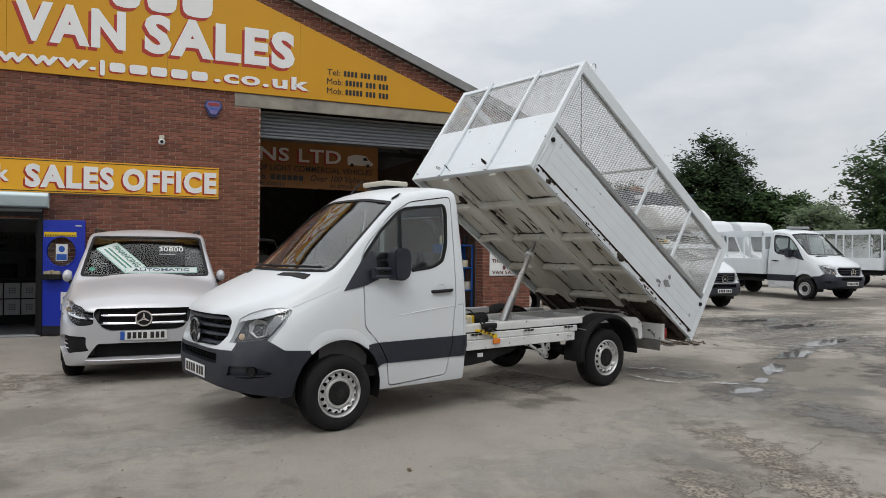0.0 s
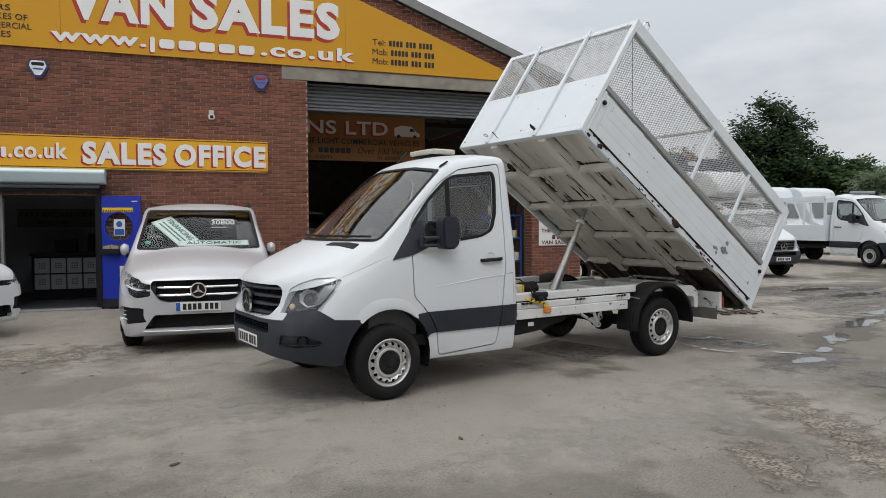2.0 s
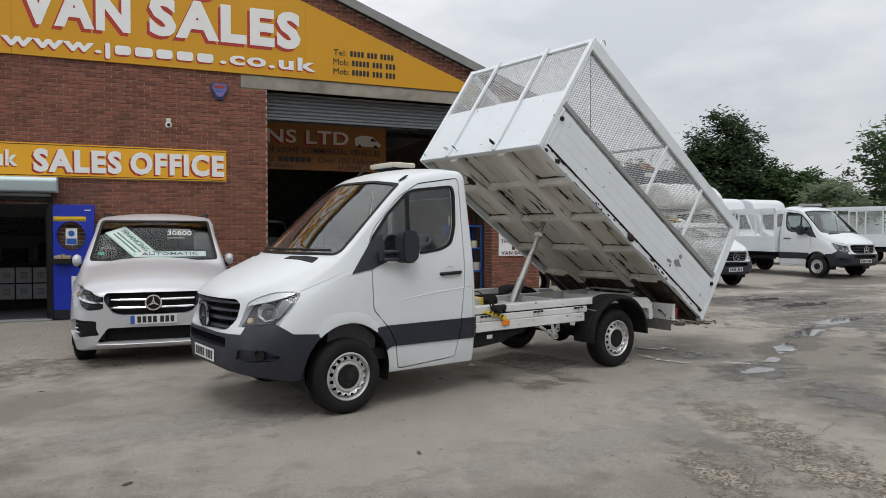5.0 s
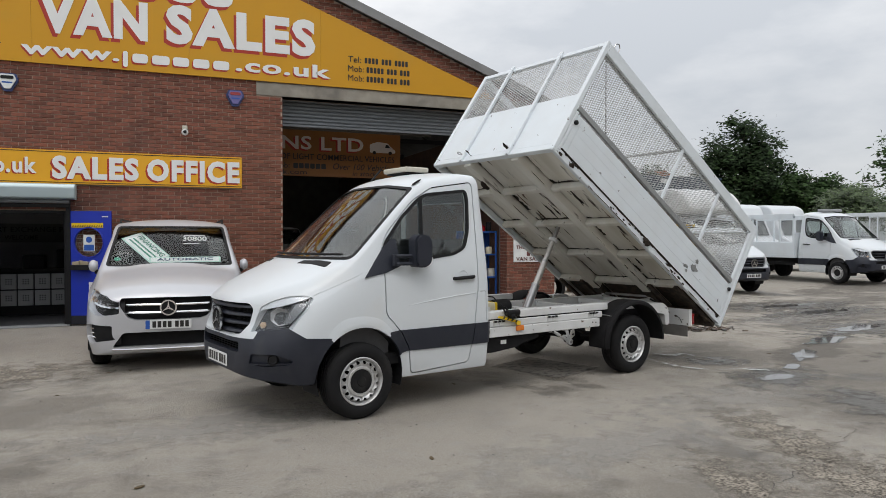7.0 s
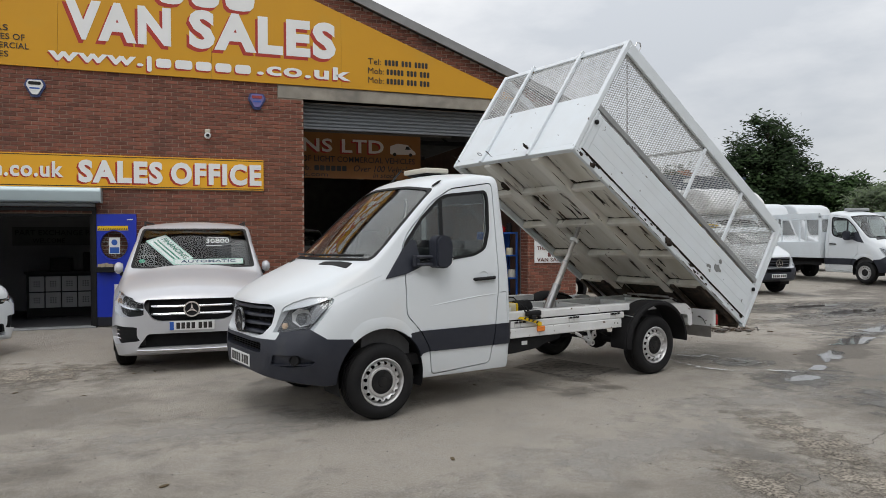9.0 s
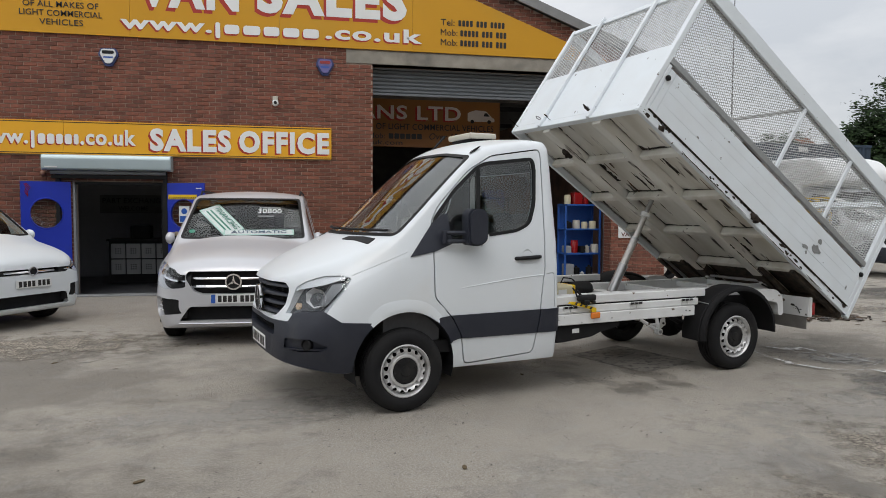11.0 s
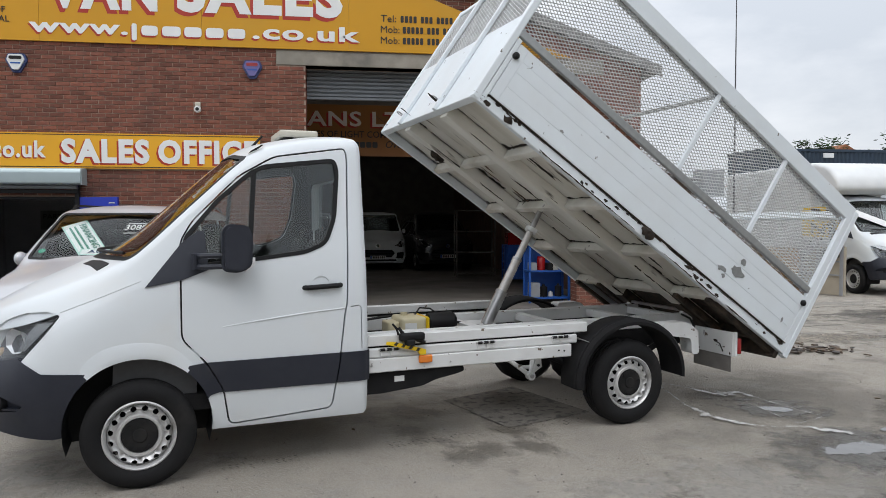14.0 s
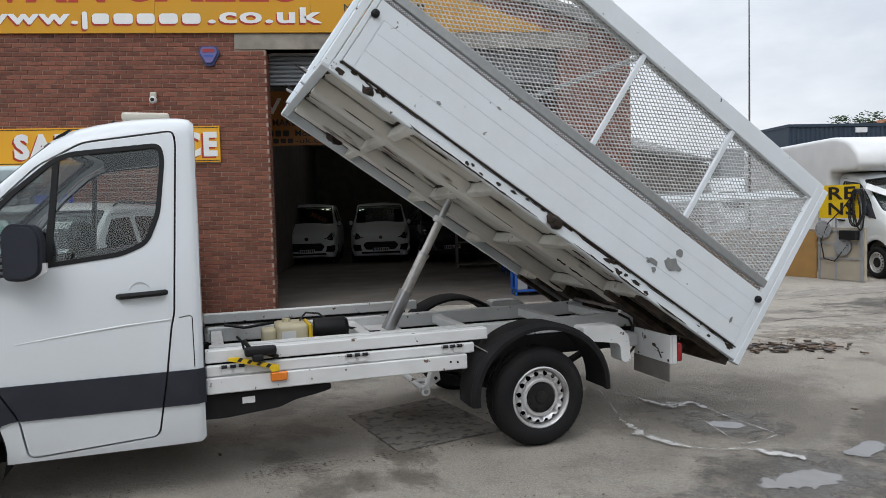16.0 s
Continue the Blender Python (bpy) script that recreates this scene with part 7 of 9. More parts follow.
    for x, y, z, r, mt in ((2.79, -0.499, 0.523, 0.022, SEAL), (3.02, -0.499, 0.523, 0.022, SEAL), (2.915, -0.664, 0.403, 0.017, STEEL), (3.01, -0.599, 0.475, 0.012, SEAL)):
        bo = bmesh.new()
        lathe(bo, [(r, 0.0), (r, -0.010), (r * 0.6, -0.014), (0.0, -0.014)], 10, pose(x, y, z))
        part("bolt", bo, mt, tow)
    # rear mudguards
    for s in (-1, 1):
        mg = bmesh.new()
        n = 26
        prof = [(0.435, 0.72), (0.455, 0.72), (0.47, 0.75), (0.475, 0.955), (0.468, 0.965), (0.474, 0.985), (0.45, 1.015), (0.425, 1.015), (0.44, 0.955)]
        rows = []
        for i in range(n + 1):
            a = radians(-4) + radians(191) * i / n
            rows.append([mg.verts.new((3.66 + r * 1.12 * math.cos(a), s * y, 0.40 + r * 1.0 * math.sin(a))) for r, y in prof])
        for p_, q_ in zip(rows, rows[1:]):
            for j in range(len(prof)):
                k = (j + 1) % len(prof)
                mg.faces.new((p_[j], p_[k], q_[k], q_[j]))
        mg.faces.new(rows[0])
        mg.faces.new(rows[-1][::-1])
        part("mudguard", mg, INTERIOR, t, "black plastic rear mudguard")
        y0, y1 = sorted((0.0, s * 0.45))
        stay = B(-0.018, y0, -0.003, 0.018, y1, 0.003, m=pose(3.205, s * 0.52, 0.748) @ Matrix.Rotation(s * radians(-8), 4, "Z") @ Matrix.Rotation(-s * radians(6.3), 4, "X") @ Matrix.Rotation(radians(35), 4, "Y"))
        part("mudguard_stay", stay, GALV, t, "galvanised strap holding the mudguard")
    # rear: bracket wing, lamp board, bolts
    for s in (-1, 1):
        wg = PR(rounded([(4.02, 0.80), (4.30, 0.80), (4.40, 0.72), (4.42, 0.52), (4.34, 0.52), (4.33, 0.66), (4.05, 0.70)], 0.04), "y", *sorted((s * 0.90, s * 0.76)))
        part("rear_bracket", wg, CHASSISWHITE, t)
        y0, y1 = sorted((s * 1.0, s * 0.54))
        lb = part("lamp_board", B(4.690, y0, 0.490, 4.706, y1, 0.700, bev=0.004), CHASSISWHITE, t, "white rear lamp board")
        part("board_flange", B(4.708, min(s * 1.003, s * 0.975), 0.490, 4.745, max(s * 1.003, s * 0.975), 0.700, bev=0.004), CHASSISWHITE, lb)
        part("rear_lamp", B(4.747, min(s * 1.01, s * 0.85), 0.505, 4.79, max(s * 1.01, s * 0.85), 0.645, bev=0.018), REDLENS, lb, "red rear lamp")
        part("mud_flap", B(4.700, min(s * 0.965, s * 0.52), 0.350, 4.710, max(s * 0.965, s * 0.52), 0.489), FLAP, lb, "scuffed grey rubber flap")
        tr = bmesh.new()
        tube(tr, [(4.60, s * 0.46, 0.80), (4.67, s * 0.50, 0.76), (4.68, s * 0.54, 0.70), (4.68, s * 0.515, 0.62), (4.68, s * 0.55, 0.54), (4.67, s * 0.50, 0.48)], 0.010, 6)
        part("lamp_cable", tr, CABLE, lb)
        part("lamp_wire", T([(4.682, s * 0.80, 0.60), (4.680, s * 0.86, 0.585), (4.682, s * 0.90, 0.52)], 0.005, 6), CABLE, lb)
        for u, v, w, h in ((0.80, 0.605, 0.03, 0.016), (0.66, 0.66, 0.006, 0.03), (0.90, 0.56, 0.018, 0.007), (0.97, 0.515, 0.012, 0.014), (0.60, 0.51, 0.012, 0.008)):
            pts = [(s * u + w * rnd.uniform(0.5, 1.1) * math.cos(6.283 * i / 9), v + h * rnd.uniform(0.5, 1.1) * math.sin(6.283 * i / 9)) for i in range(9)]
            part("rust_patch", PR(pts, "x", 4.688, 4.691), GRIME, lb, smooth=0)
        part("lamp_arm", B(4.60, min(s * 0.60, s * 0.45), 0.56, 4.688, max(s * 0.60, s * 0.45), 0.66, bev=0.006), CHASSISWHITE, t)
    part("rear_cross_beam", B(4.62, -0.37, 0.55, 4.70, 0.37, 0.68, bev=0.006), CHASSISWHITE, t)
    # rusty channels and a ragged dark skin under the tail of the bed
    for y0, y1 in ((-W + 0.07, -W + 0.13), (-0.62, -0.56), (0.56, 0.62), (W - 0.13, W - 0.07)):
        part("tail_channel", tip(B(0.055, y0, -0.050, 0.92, y1, -0.010, bev=0.006)), TAILRUST, t, "rusty steel channel under the tail")
    for s in (-1, 1):
        part("beam_sleeve", tip(B(0.06, min(s * 0.366, s * 0.504), -0.040, 0.74, max(s * 0.366, s * 0.504), 0.06, bev=0.006)), TAILRUST, t, "rusty sleeve round the beam")
    for y0, y1 in ((-W + 0.056, -0.51), (-0.36, 0.36), (0.51, W - 0.056)):
        n = 24
        edge = [(0.055, y1), (0.055, y0)] + [(0.80 + 0.16 * noise.noise((5.0 * (y0 + (y1 - y0) * k / n), 3.1, 0.0)) + rnd.uniform(-0.05, 0.05), y0 + (y1 - y0) * k / n) for k in range(n + 1)]
        skin = bmesh.new()
        prism(skin, edge, "z", 0.064, 0.0715)
        part("rust_skin", tip(skin), TAILRUST, t, "dark rusty underseal", smooth=0)
    hp = bmesh.new()
    tube(hp, [(4.68, -0.47, 0.825), (4.68, 0.47, 0.825)], 0.016, 12)
    part("tip_pivot", hp, STEEL, t)
    # pivot lugs between frame and bed
    for s in (-1, 1):
        part("pivot_lug", PR(rounded([(4.645, 0.79), (4.71, 0.79), (4.70, 0.85), (4.665, 0.85)], 0.012), "y", s * 0.40 - 0.022, s * 0.40 + 0.022), CHASSISWHITE, t)
    # wheels
    for x, r in ((0.0, 0.338), (3.665, 0.345)):
        for s in (-1, 1):
            wheel(t, x, s * 0.84, r, "steel", s, r, 0.235)
    arch_liner(t, 0.0, 0.385, 0.429, 0.612, 0.935)
    # amber beacon bar on the roof, aerial, mirror sign
    bc = bmesh.new()
    box(bc, 1.01, -0.09, 2.318, 1.31, 0.38, 2.373, bev=0.02)
    b = part("beacon_bar", bc, BEIGE, t, "faded cream beacon bar on the cab roof")
    part("beacon_base", B(1.04, -0.06, 2.300, 1.28, 0.35, 2.319, bev=0.006), SEAL, b)
    for s in (-1, 1):
        part("beacon_foot", B(1.10, 0.145 + s * 0.14 - 0.03, 2.26, 1.22, 0.145 + s * 0.14 + 0.03, 2.301, bev=0.004), SEAL, b)
    part("aerial", T([(0.80, 0.30, 2.215), (0.84, 0.30, 2.26), (0.93, 0.29, 2.36)], 0.010, 8), SEAL, t)
    part("roof_clip", PR([(0.70, 2.12), (0.76, 2.15), (0.80, 2.18), (0.79, 2.183), (0.72, 2.142)], "y", -0.70, -0.67), SEAL, t)
    plate(t, pose(-0.972, 0.0, 0.475, 0, 0, -90), blue=False)
    return t


tipper = build_tipper()


# ---- the brick front and what hangs on it ----
def fixtures():
    for x, z, lab, mt in ((-2.52, 4.36, "white and blue alarm bell box on the brick wall", PAPER), (1.35, 4.36, "purple alarm bell box on the brick wall", material("alarm_purple", (0.16, 0.14, 0.34, 1), 0.4))):
        t = thing("alarm_box", pose(x, FACE, z), lab, "alarm box", "alarm boxes")
        o = rounded([(-0.13, 0.15), (0.13, 0.15), (0.175, 0.04), (0.06, -0.17), (-0.06, -0.17), (-0.175, 0.04)], 0.03)
        part("backplate", PR(o, "y", -0.05, -0.001), material("alarm_blue", (0.03, 0.05, 0.16, 1), 0.4) if x < 0 else bpy.data.materials["alarm_blue"], t)
        part("cover", PR([(a * 0.80, b * 0.80 + 0.01) for a, b in o], "y", -0.085, -0.05), mt, t)
        part("plain_bar", B(-0.08, -0.088, -0.03, 0.08, -0.0855, -0.005), BLUEINK, t)
        part("lens", PR(rounded(rect(-0.10, 0.045, 0.10, 0.10), 0.025), "y", -0.092, -0.0855), SEAL if x < 0 else REDLENS, t)
    t = thing("security_light", pose(0.414, FACE, 3.66), "small white sensor lamp on the brick wall", "lamp")
    bm = bmesh.new()
    lathe(bm, [(0.0, -0.12), (0.05, -0.11), (0.065, -0.07), (0.055, -0.02), (0.04, 0.0)], 20, pose(0, 0, -0.03))
    part("housing", bm, PAPER, t)
    part("bracket", B(-0.05, -0.07, 0.02, 0.05, -0.001, 0.10, bev=0.015), BEIGE, t)
    bm = bmesh.new()
    lathe(bm, [(0.0, -0.135), (0.028, -0.128), (0.032, -0.11)], 14, pose(0, 0, -0.03))
    part("sensor", bm, SEAL, t)
    # shutter box above the office door
    t = thing("office_shutter", pose(0, 0, 0), "pale blue-grey shutter housing above the office door", "shutter")
    part("housing", PR(rounded([(FACE - 0.015, 2.585), (FACE - 0.27, 2.57), (FACE - 0.30, 2.50), (FACE - 0.30, 2.32), (FACE - 0.26, 2.295), (FACE - 0.015, 2.295)], 0.02), "x", -3.60, -1.46), SHUTBOX, t)
    part("end_plate", B(-1.46, FACE - 0.28, 2.29, -1.445, FACE - 0.01, 2.57, bev=0.003), SHUTBOX, t)
    part("end_plate", B(-3.615, FACE - 0.28, 2.29, -3.60, FACE - 0.01, 2.57, bev=0.003), SHUTBOX, t)
    part("rolled_curtain", T([(-3.5, FACE - 0.14, 2.265), (-1.56, FACE - 0.14, 2.265)], 0.045, 14), SHUTTER, t)
    part("bottom_bar", B(-3.5, FACE - 0.13, 2.15, -1.56, FACE - 0.09, 2.215, bev=0.005), SEAL, t)
    for x in (-3.44, -1.62):
        part("guide_rail", B(x, FACE - 0.10, 0.0, x + 0.07, FACE - 0.03, 2.30, bev=0.004) if x > -3 else B(x, FACE - 0.10, 0.0, x + 0.07, FACE - 0.03, 2.30, bev=0.004), SEAL, t)
    part("maker_label", B(-3.55, FACE - 0.304, 2.335, -3.35, FACE - 0.3005, 2.36), PAPER, t)


fixtures()


def office_door():
    # frame and two leaves folded back
    t = thing("door_frame", pose(0, 0, 0), "white metal frame of the office door", "door frame", kind="structure")
    for x0, x1 in ((OFF_L + 0.002, OFF_L + 0.045), (OFF_R - 0.045, OFF_R - 0.002)):
        part("jamb", B(x0, FACE + 0.0, 0.03, x1, FACE + 0.10, OFF_T - 0.003, bev=0.004), GREYBOX if x0 < -3 else SEAL, t)
    part("head", B(OFF_L + 0.046, FACE + 0.0, OFF_T - 0.05, OFF_R - 0.046, FACE + 0.10, OFF_T - 0.003), SEAL, t)
    part("threshold", B(OFF_L - 0.05, FACE - 0.12, 0.0, OFF_R + 0.05, FACE + 0.12, 0.03, bev=0.006), GREYBOX, t)

    def leaf(name, m, flip, label):
        d = thing(name, m, label, "door", kind="structure")
        w, h = 0.79, 2.09
        pane = [(0.40 + 0.255 * math.cos(2 * math.pi * i / 36), 1.52 + 0.265 * math.sin(2 * math.pi * i / 36)) for i in range(36)]
        if flip:
            pane = [(w - x, z) for x, z in pane]
        bm = carve(PR(rect(0, 0.03, w, h), "y", -0.045, 0.0), (PR(pane, "y", -0.2, 0.2), "DIFFERENCE"))
        part("leaf", bm, BLUE, d, "bright blue steel door leaf")
        ring = bmesh.new()
        c = Vector((sum(p[0] for p in pane) / 36, -0.046, 1.52))
        tube(ring, [c + Vector((0.262 * math.cos(q), 0, 0.272 * math.sin(q))) for q in (2 * math.pi * i / 36 for i in range(37))], 0.012, 6, cap=False)
        part("porthole_rim", ring, BLUE, d)
        part("porthole_glass", PR(pane, "y", -0.025, -0.020), GLASS, d)
        part("kick_plate", B(0.0, -0.0475, 0.03, w, -0.0455, 0.19), material("door_kick", (0.012, 0.013, 0.02, 1), 0.5) if flip else bpy.data.materials["door_kick"], d)
        return d

    # hinge lines at the jambs, leaves swung out towards the wall
    d = leaf("door_1", pose(OFF_R + 0.02, FACE - 0.02, 0, 0, 0, -19), True, "open blue office door leaf with hygiene notices")
    st = part("hazard_strip", B(0.09, -0.049, 1.79, 0.65, -0.0465, 1.875), HAZARD, d)
    for i in range(13):
        part("stripe", PR([(0.10 + i * 0.042, 1.795), (0.12 + i * 0.042, 1.795), (0.137 + i * 0.042, 1.83), (0.117 + i * 0.042, 1.83)], "y", -0.051, -0.0492), BLACKINK, st)
    for x0, z0, x1, z1 in ((0.30, 1.36, 0.50, 1.66), (0.39, 0.47, 0.57, 0.80)):
        n = part("notice", B(x0, -0.052, z0, x1, -0.049, z1), PAPER, d, "white and blue safety notice")
        bm = bmesh.new()
        lathe(bm, [(0.055, 0.0), (0.055, -0.003), (0.0, -0.003)], 20, pose((x0 + x1) / 2, -0.0525, z0 + 0.21))
        part("notice_disc", bm, BLUEINK, n)
        part("notice_panel", B(x0 + 0.012, -0.0545, z0 + 0.012, x1 - 0.012, -0.0522, z0 + 0.12), BLUEINK, n)
    tray = part("letter_tray", B(0.10, -0.17, 1.02, 0.44, -0.047, 1.12, bev=0.01), SEAL, d, "black tray with paper slips")
    pp = bmesh.new()
    rnd = random.Random(4)
    for i in range(7):
        x = 0.13 + 0.038 * i
        box(pp, x, -0.15 + 0.05 * rnd.random(), 1.06, x + 0.05, -0.075, 1.17 + 0.03 * rnd.random(), m=pose(0, 0, 0))
    part("slips", pp, material("kraft_paper", (0.42, 0.35, 0.24, 1), 0.8), tray)
    part("stay", B(0.63, -0.052, 1.98, 0.74, -0.046, 2.0), PAPER, d)
    d = leaf("door_2", pose(OFF_L - 0.02 - 0.79 * math.cos(radians(14)), FACE - 0.02 - 0.79 * math.sin(radians(14)), 0, 0, 0, 14), False, "open blue office door leaf folded back on the wall")
    wires = bmesh.new()
    for k in range(3):
        tube(wires, [(0.06 + 0.02 * k, -0.05, 2.05), (0.10 + 0.03 * k, -0.07, 1.98), (0.07 + 0.02 * k, -0.06, 1.90), (0.12, -0.055, 1.82)], 0.006, 6)
    part("loose_wires", wires, REDLENS, d)
    bm = bmesh.new()
    bmesh.ops.create_uvsphere(bm, u_segments=14, v_segments=8, radius=0.055)
    single("wall_buzzer", bm, material("copper_tone", (0.25, 0.12, 0.08, 1), 0.4), pose(-3.66, FACE - 0.04, 2.24), "round brown buzzer beside the shutter box", "buzzer")


office_door()


def office_room():
    y1 = 19.3
    single("wall_office_back", B(-4.4, y1, 0, 1.1, y1 + 0.1, 2.9), OFFICEWALL, Matrix(), "grey back wall of the sales office", "wall", kind="structure", smooth=0)
    single("wall_office_side", B(-4.5, FACE + 0.35, 0, -4.4, y1 + 0.1, 2.9), OFFICEWALL, Matrix(), "grey side wall of the sales office", "wall", kind="structure", smooth=0)
    single("ceiling_office", B(-4.5, FACE + 0.35, 2.75, 1.1, y1, 2.85), OFFICEWALL, Matrix(), "office ceiling", "ceiling", kind="structure", smooth=0)
    single("floor_office", B(-4.4, FACE + 0.12, -0.05, 1.1, y1, 0.025), material("office_floor", (0.05, 0.05, 0.055, 1), 0.4), Matrix(), "dark office floor", "floor", kind="structure", smooth=0)
    t = thing("locker_counter", pose(-3.03, 17.55, 0.025), "dark counter with a grid of grey locker boxes", "counter")
    part("frame", B(-0.04, 0.02, 0.0, 1.84, 0.5, 0.90, bev=0.005), INTERIOR, t)
    part("top", B(-0.08, -0.03, 0.90, 1.9, 0.55, 0.94, bev=0.005), SEAL, t)
    for r in range(2):
        for c in range(6):
            x, z = 0.01 + c * 0.30, 0.20 + r * 0.335
            b = part("locker_box", B(x, -0.02, z, x + 0.275, 0.018, z + 0.31, bev=0.006), GREYBOX, t)
            dots = bmesh.new()
            for i in range(3):
                for j in range(3):
                    box(dots, x + 0.085 + 0.045 * i, -0.024, z + 0.10 + 0.045 * j, x + 0.107 + 0.045 * i, -0.0205, z + 0.122 + 0.045 * j)
            part("vent_holes", dots, SEAL, b)
    t = thing("office_banner", pose(-3.65, y1 - 0.01, 1.50), "dark banner on the office wall about part exchange", "banner")
    part("panel", B(0, -0.02, 0, 2.9, 0, 0.42), material("banner_grey", (0.20, 0.21, 0.20, 1), 0.7), t)
    lettering(t, "PART EXCHANGE PART EXCHANGE", 0.06, 2.84, 0.23, 0.35, -0.021, BLACKINK, None, 0.01)
    lettering(t, "WELCOME", 0.40, 1.05, 0.06, 0.16, -0.021, BLACKINK, None, 0.01)
    lettering(t, "WELCOME", 1.75, 2.40, 0.06, 0.16, -0.021, BLACKINK, None, 0.01)
    single("desk_printer", B(-2.65, 17.6, 0.965, -2.25, 17.95, 1.25, bev=0.03), INTERIOR, Matrix(), "black printer on the office counter", "printer")
    single("desk_monitor", B(-2.05, 17.75, 0.965, -1.45, 17.80, 1.36, bev=0.01), INTERIOR, Matrix(), "dark monitor on the office counter", "monitor")
    for i, (x, z) in enumerate(((-3.65, 2.2), (-3.1, 2.2), (-2.55, 2.2), (-2.0, 2.2))):
        f = thing("framed_notice", pose(x, y1 - 0.01, z), "small dark framed notice on the office wall", "picture", "framed notices")
        part("frame", B(0, -0.02, 0, 0.34, 0, 0.26, bev=0.004), SEAL, f)
        part("sheet", B(0.03, -0.023, 0.03, 0.31, -0.0205, 0.23), GREYBOX, f)
    d = thing("notice_board", pose(-4.39, 17.0, 1.05, 0, 0, 90), "pinned notices on the office side wall", "notice board")
    part("board", B(0, -0.015, 0, 0.5, 0, 0.35), GREYBOX, d)
    part("plain_bar", B(0.08, -0.018, 0.15, 0.42, -0.0155, 0.21), SEAL, d)


office_room()


def workshop_inside():
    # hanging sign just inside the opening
    t = thing("hanging_sign", pose(-0.17, -0.232, -0.105) @ Matrix.Diagonal((1.115, 1.097, 1.075, 1)), "yellow van sales sign hanging inside the workshop, its dim light painted in as brown", "sign")
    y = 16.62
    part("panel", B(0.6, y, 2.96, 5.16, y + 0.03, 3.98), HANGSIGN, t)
    part("frame_rail", B(0.55, y - 0.02, 3.98, 5.9, y + 0.04, 4.06), DARKWALL, t)
    for x in (1.0, 2.8, 4.6):
        part("hanger", T([(x, y + 0.015, 4.06), (x, y + 0.015, 4.38)], 0.008, 6), STEEL, t)
    yy = y - 0.001
    lettering(t, "VANS", 1.78, 3.15, 3.55, 3.85, yy, FADEDINK, REDINK, 0.02, (-0.04, -0.03))
    lettering(t, "LTD", 3.36, 4.30, 3.55, 3.85, yy, FADEDINK, REDINK, 0.02, (-0.04, -0.03))
    lettering(t, "SELLERS OF ALL MAKES OF LIGHT COMMERCIAL VEHICLES", 0.75, 5.02, 3.33, 3.46, yy, BLACKINK, None, 0.01)
    lettering(t, "Tel:", 0.8, 1.05, 3.13, 3.25, yy, BLACKINK, None, 0.006)
    bars(t, [(1.15 + 0.14 * i, 3.13, 1.26 + 0.14 * i, 3.245) for i in range(8)], yy, BLACKINK)
    lettering(t, "Mob:", 2.35, 2.68, 3.13, 3.25, yy, BLACKINK, None, 0.006)
    bars(t, [(2.76 + 0.12 * i, 3.13, 2.86 + 0.12 * i, 3.245) for i in range(6)], yy, BLACKINK)
    lettering(t, "Over 100 Vehicles", 3.62, 4.98, 3.13, 3.27, yy, BLACKINK, None, 0.004, shear=0.25)
    lettering(t, "in stock", 4.05, 4.6, 3.00, 3.11, yy, BLACKINK, None, 0.004, shear=0.25)
    bars(t, [(1.3 + 0.13 * i, 3.0, 1.4 + 0.13 * i, 3.09) for i in range(8)], yy, BLACKINK)
    lettering(t, "-uk.com", 2.35, 3.05, 3.0, 3.10, yy, BLACKINK, None, 0.006)
    # painted van: simple side view
    vn = bmesh.new()
    prism(vn, rounded([(4.45, 3.55), (4.45, 3.74), (4.62, 3.80), (4.86, 3.78), (4.97, 3.66), (5.04, 3.62), (5.04, 3.55)], 0.03), "y", yy - 0.006, yy)
    part("van_picture", vn, FADEDINK, t)
    vn = bmesh.new()
    prism(vn, [(4.80, 3.67), (4.82, 3.74), (4.87, 3.74), (4.93, 3.67)], "y", yy - 0.009, yy - 0.006)
    part("van_picture_window", vn, BLACKINK, t)
    for x in (4.55, 4.92):
        vn = bmesh.new()
        prism(vn, [(x + 0.04 * math.cos(2 * math.pi * i / 14), 3.55 + 0.04 * math.sin(2 * math.pi * i / 14)) for i in range(14)], "y", yy - 0.009, yy - 0.006)
        part("van_picture_wheel", vn, BLACKINK, t)
    # strip lights and roof steel
    for x, yq in ((4.4, 21.66), (2.6, 21.66), (5.6, 25.66), (3.0, 29.66)):
        f = thing("strip_light", pose(x, yq, 4.41, 0, 0, 0), "ceiling strip light in the workshop", "lamp", "workshop strip lights")
        part("housing", B(-0.75, -0.07, 0.03, 0.75, 0.07, 0.09, bev=0.006), GREYBOX, f)
        part("tube", T([(-0.72, 0, 0.0), (0.72, 0, 0.0)], 0.02, 10), TUBELIGHT, f)
    for yq in (17.94, 21.6, 25.6, 29.6, 33.6):
        bm = bmesh.new()
        box(bm, EAVE_L + 0.35, yq, 4.5, EAVE_R - 0.35, yq + 0.12, 4.62)
        for x in np.arange(EAVE_L + 1, EAVE_R - 1, 1.1):
            tube(bm, [(x, yq + 0.06, 4.6), (x + 0.5, yq + 0.06, roof_z(x + 0.5) - 0.05)], 0.035, 6)
            tube(bm, [(x + 0.5, yq + 0.06, roof_z(x + 0.5) - 0.05), (x + 1.1, yq + 0.06, 4.6)], 0.035, 6)
        single("roof_truss", bm, material("truss_steel", (0.06, 0.06, 0.065, 1), 0.6) if yq < 18 else bpy.data.materials["truss_steel"], Matrix(), "dark steel roof truss of the workshop", "truss", "roof trusses", kind="structure")

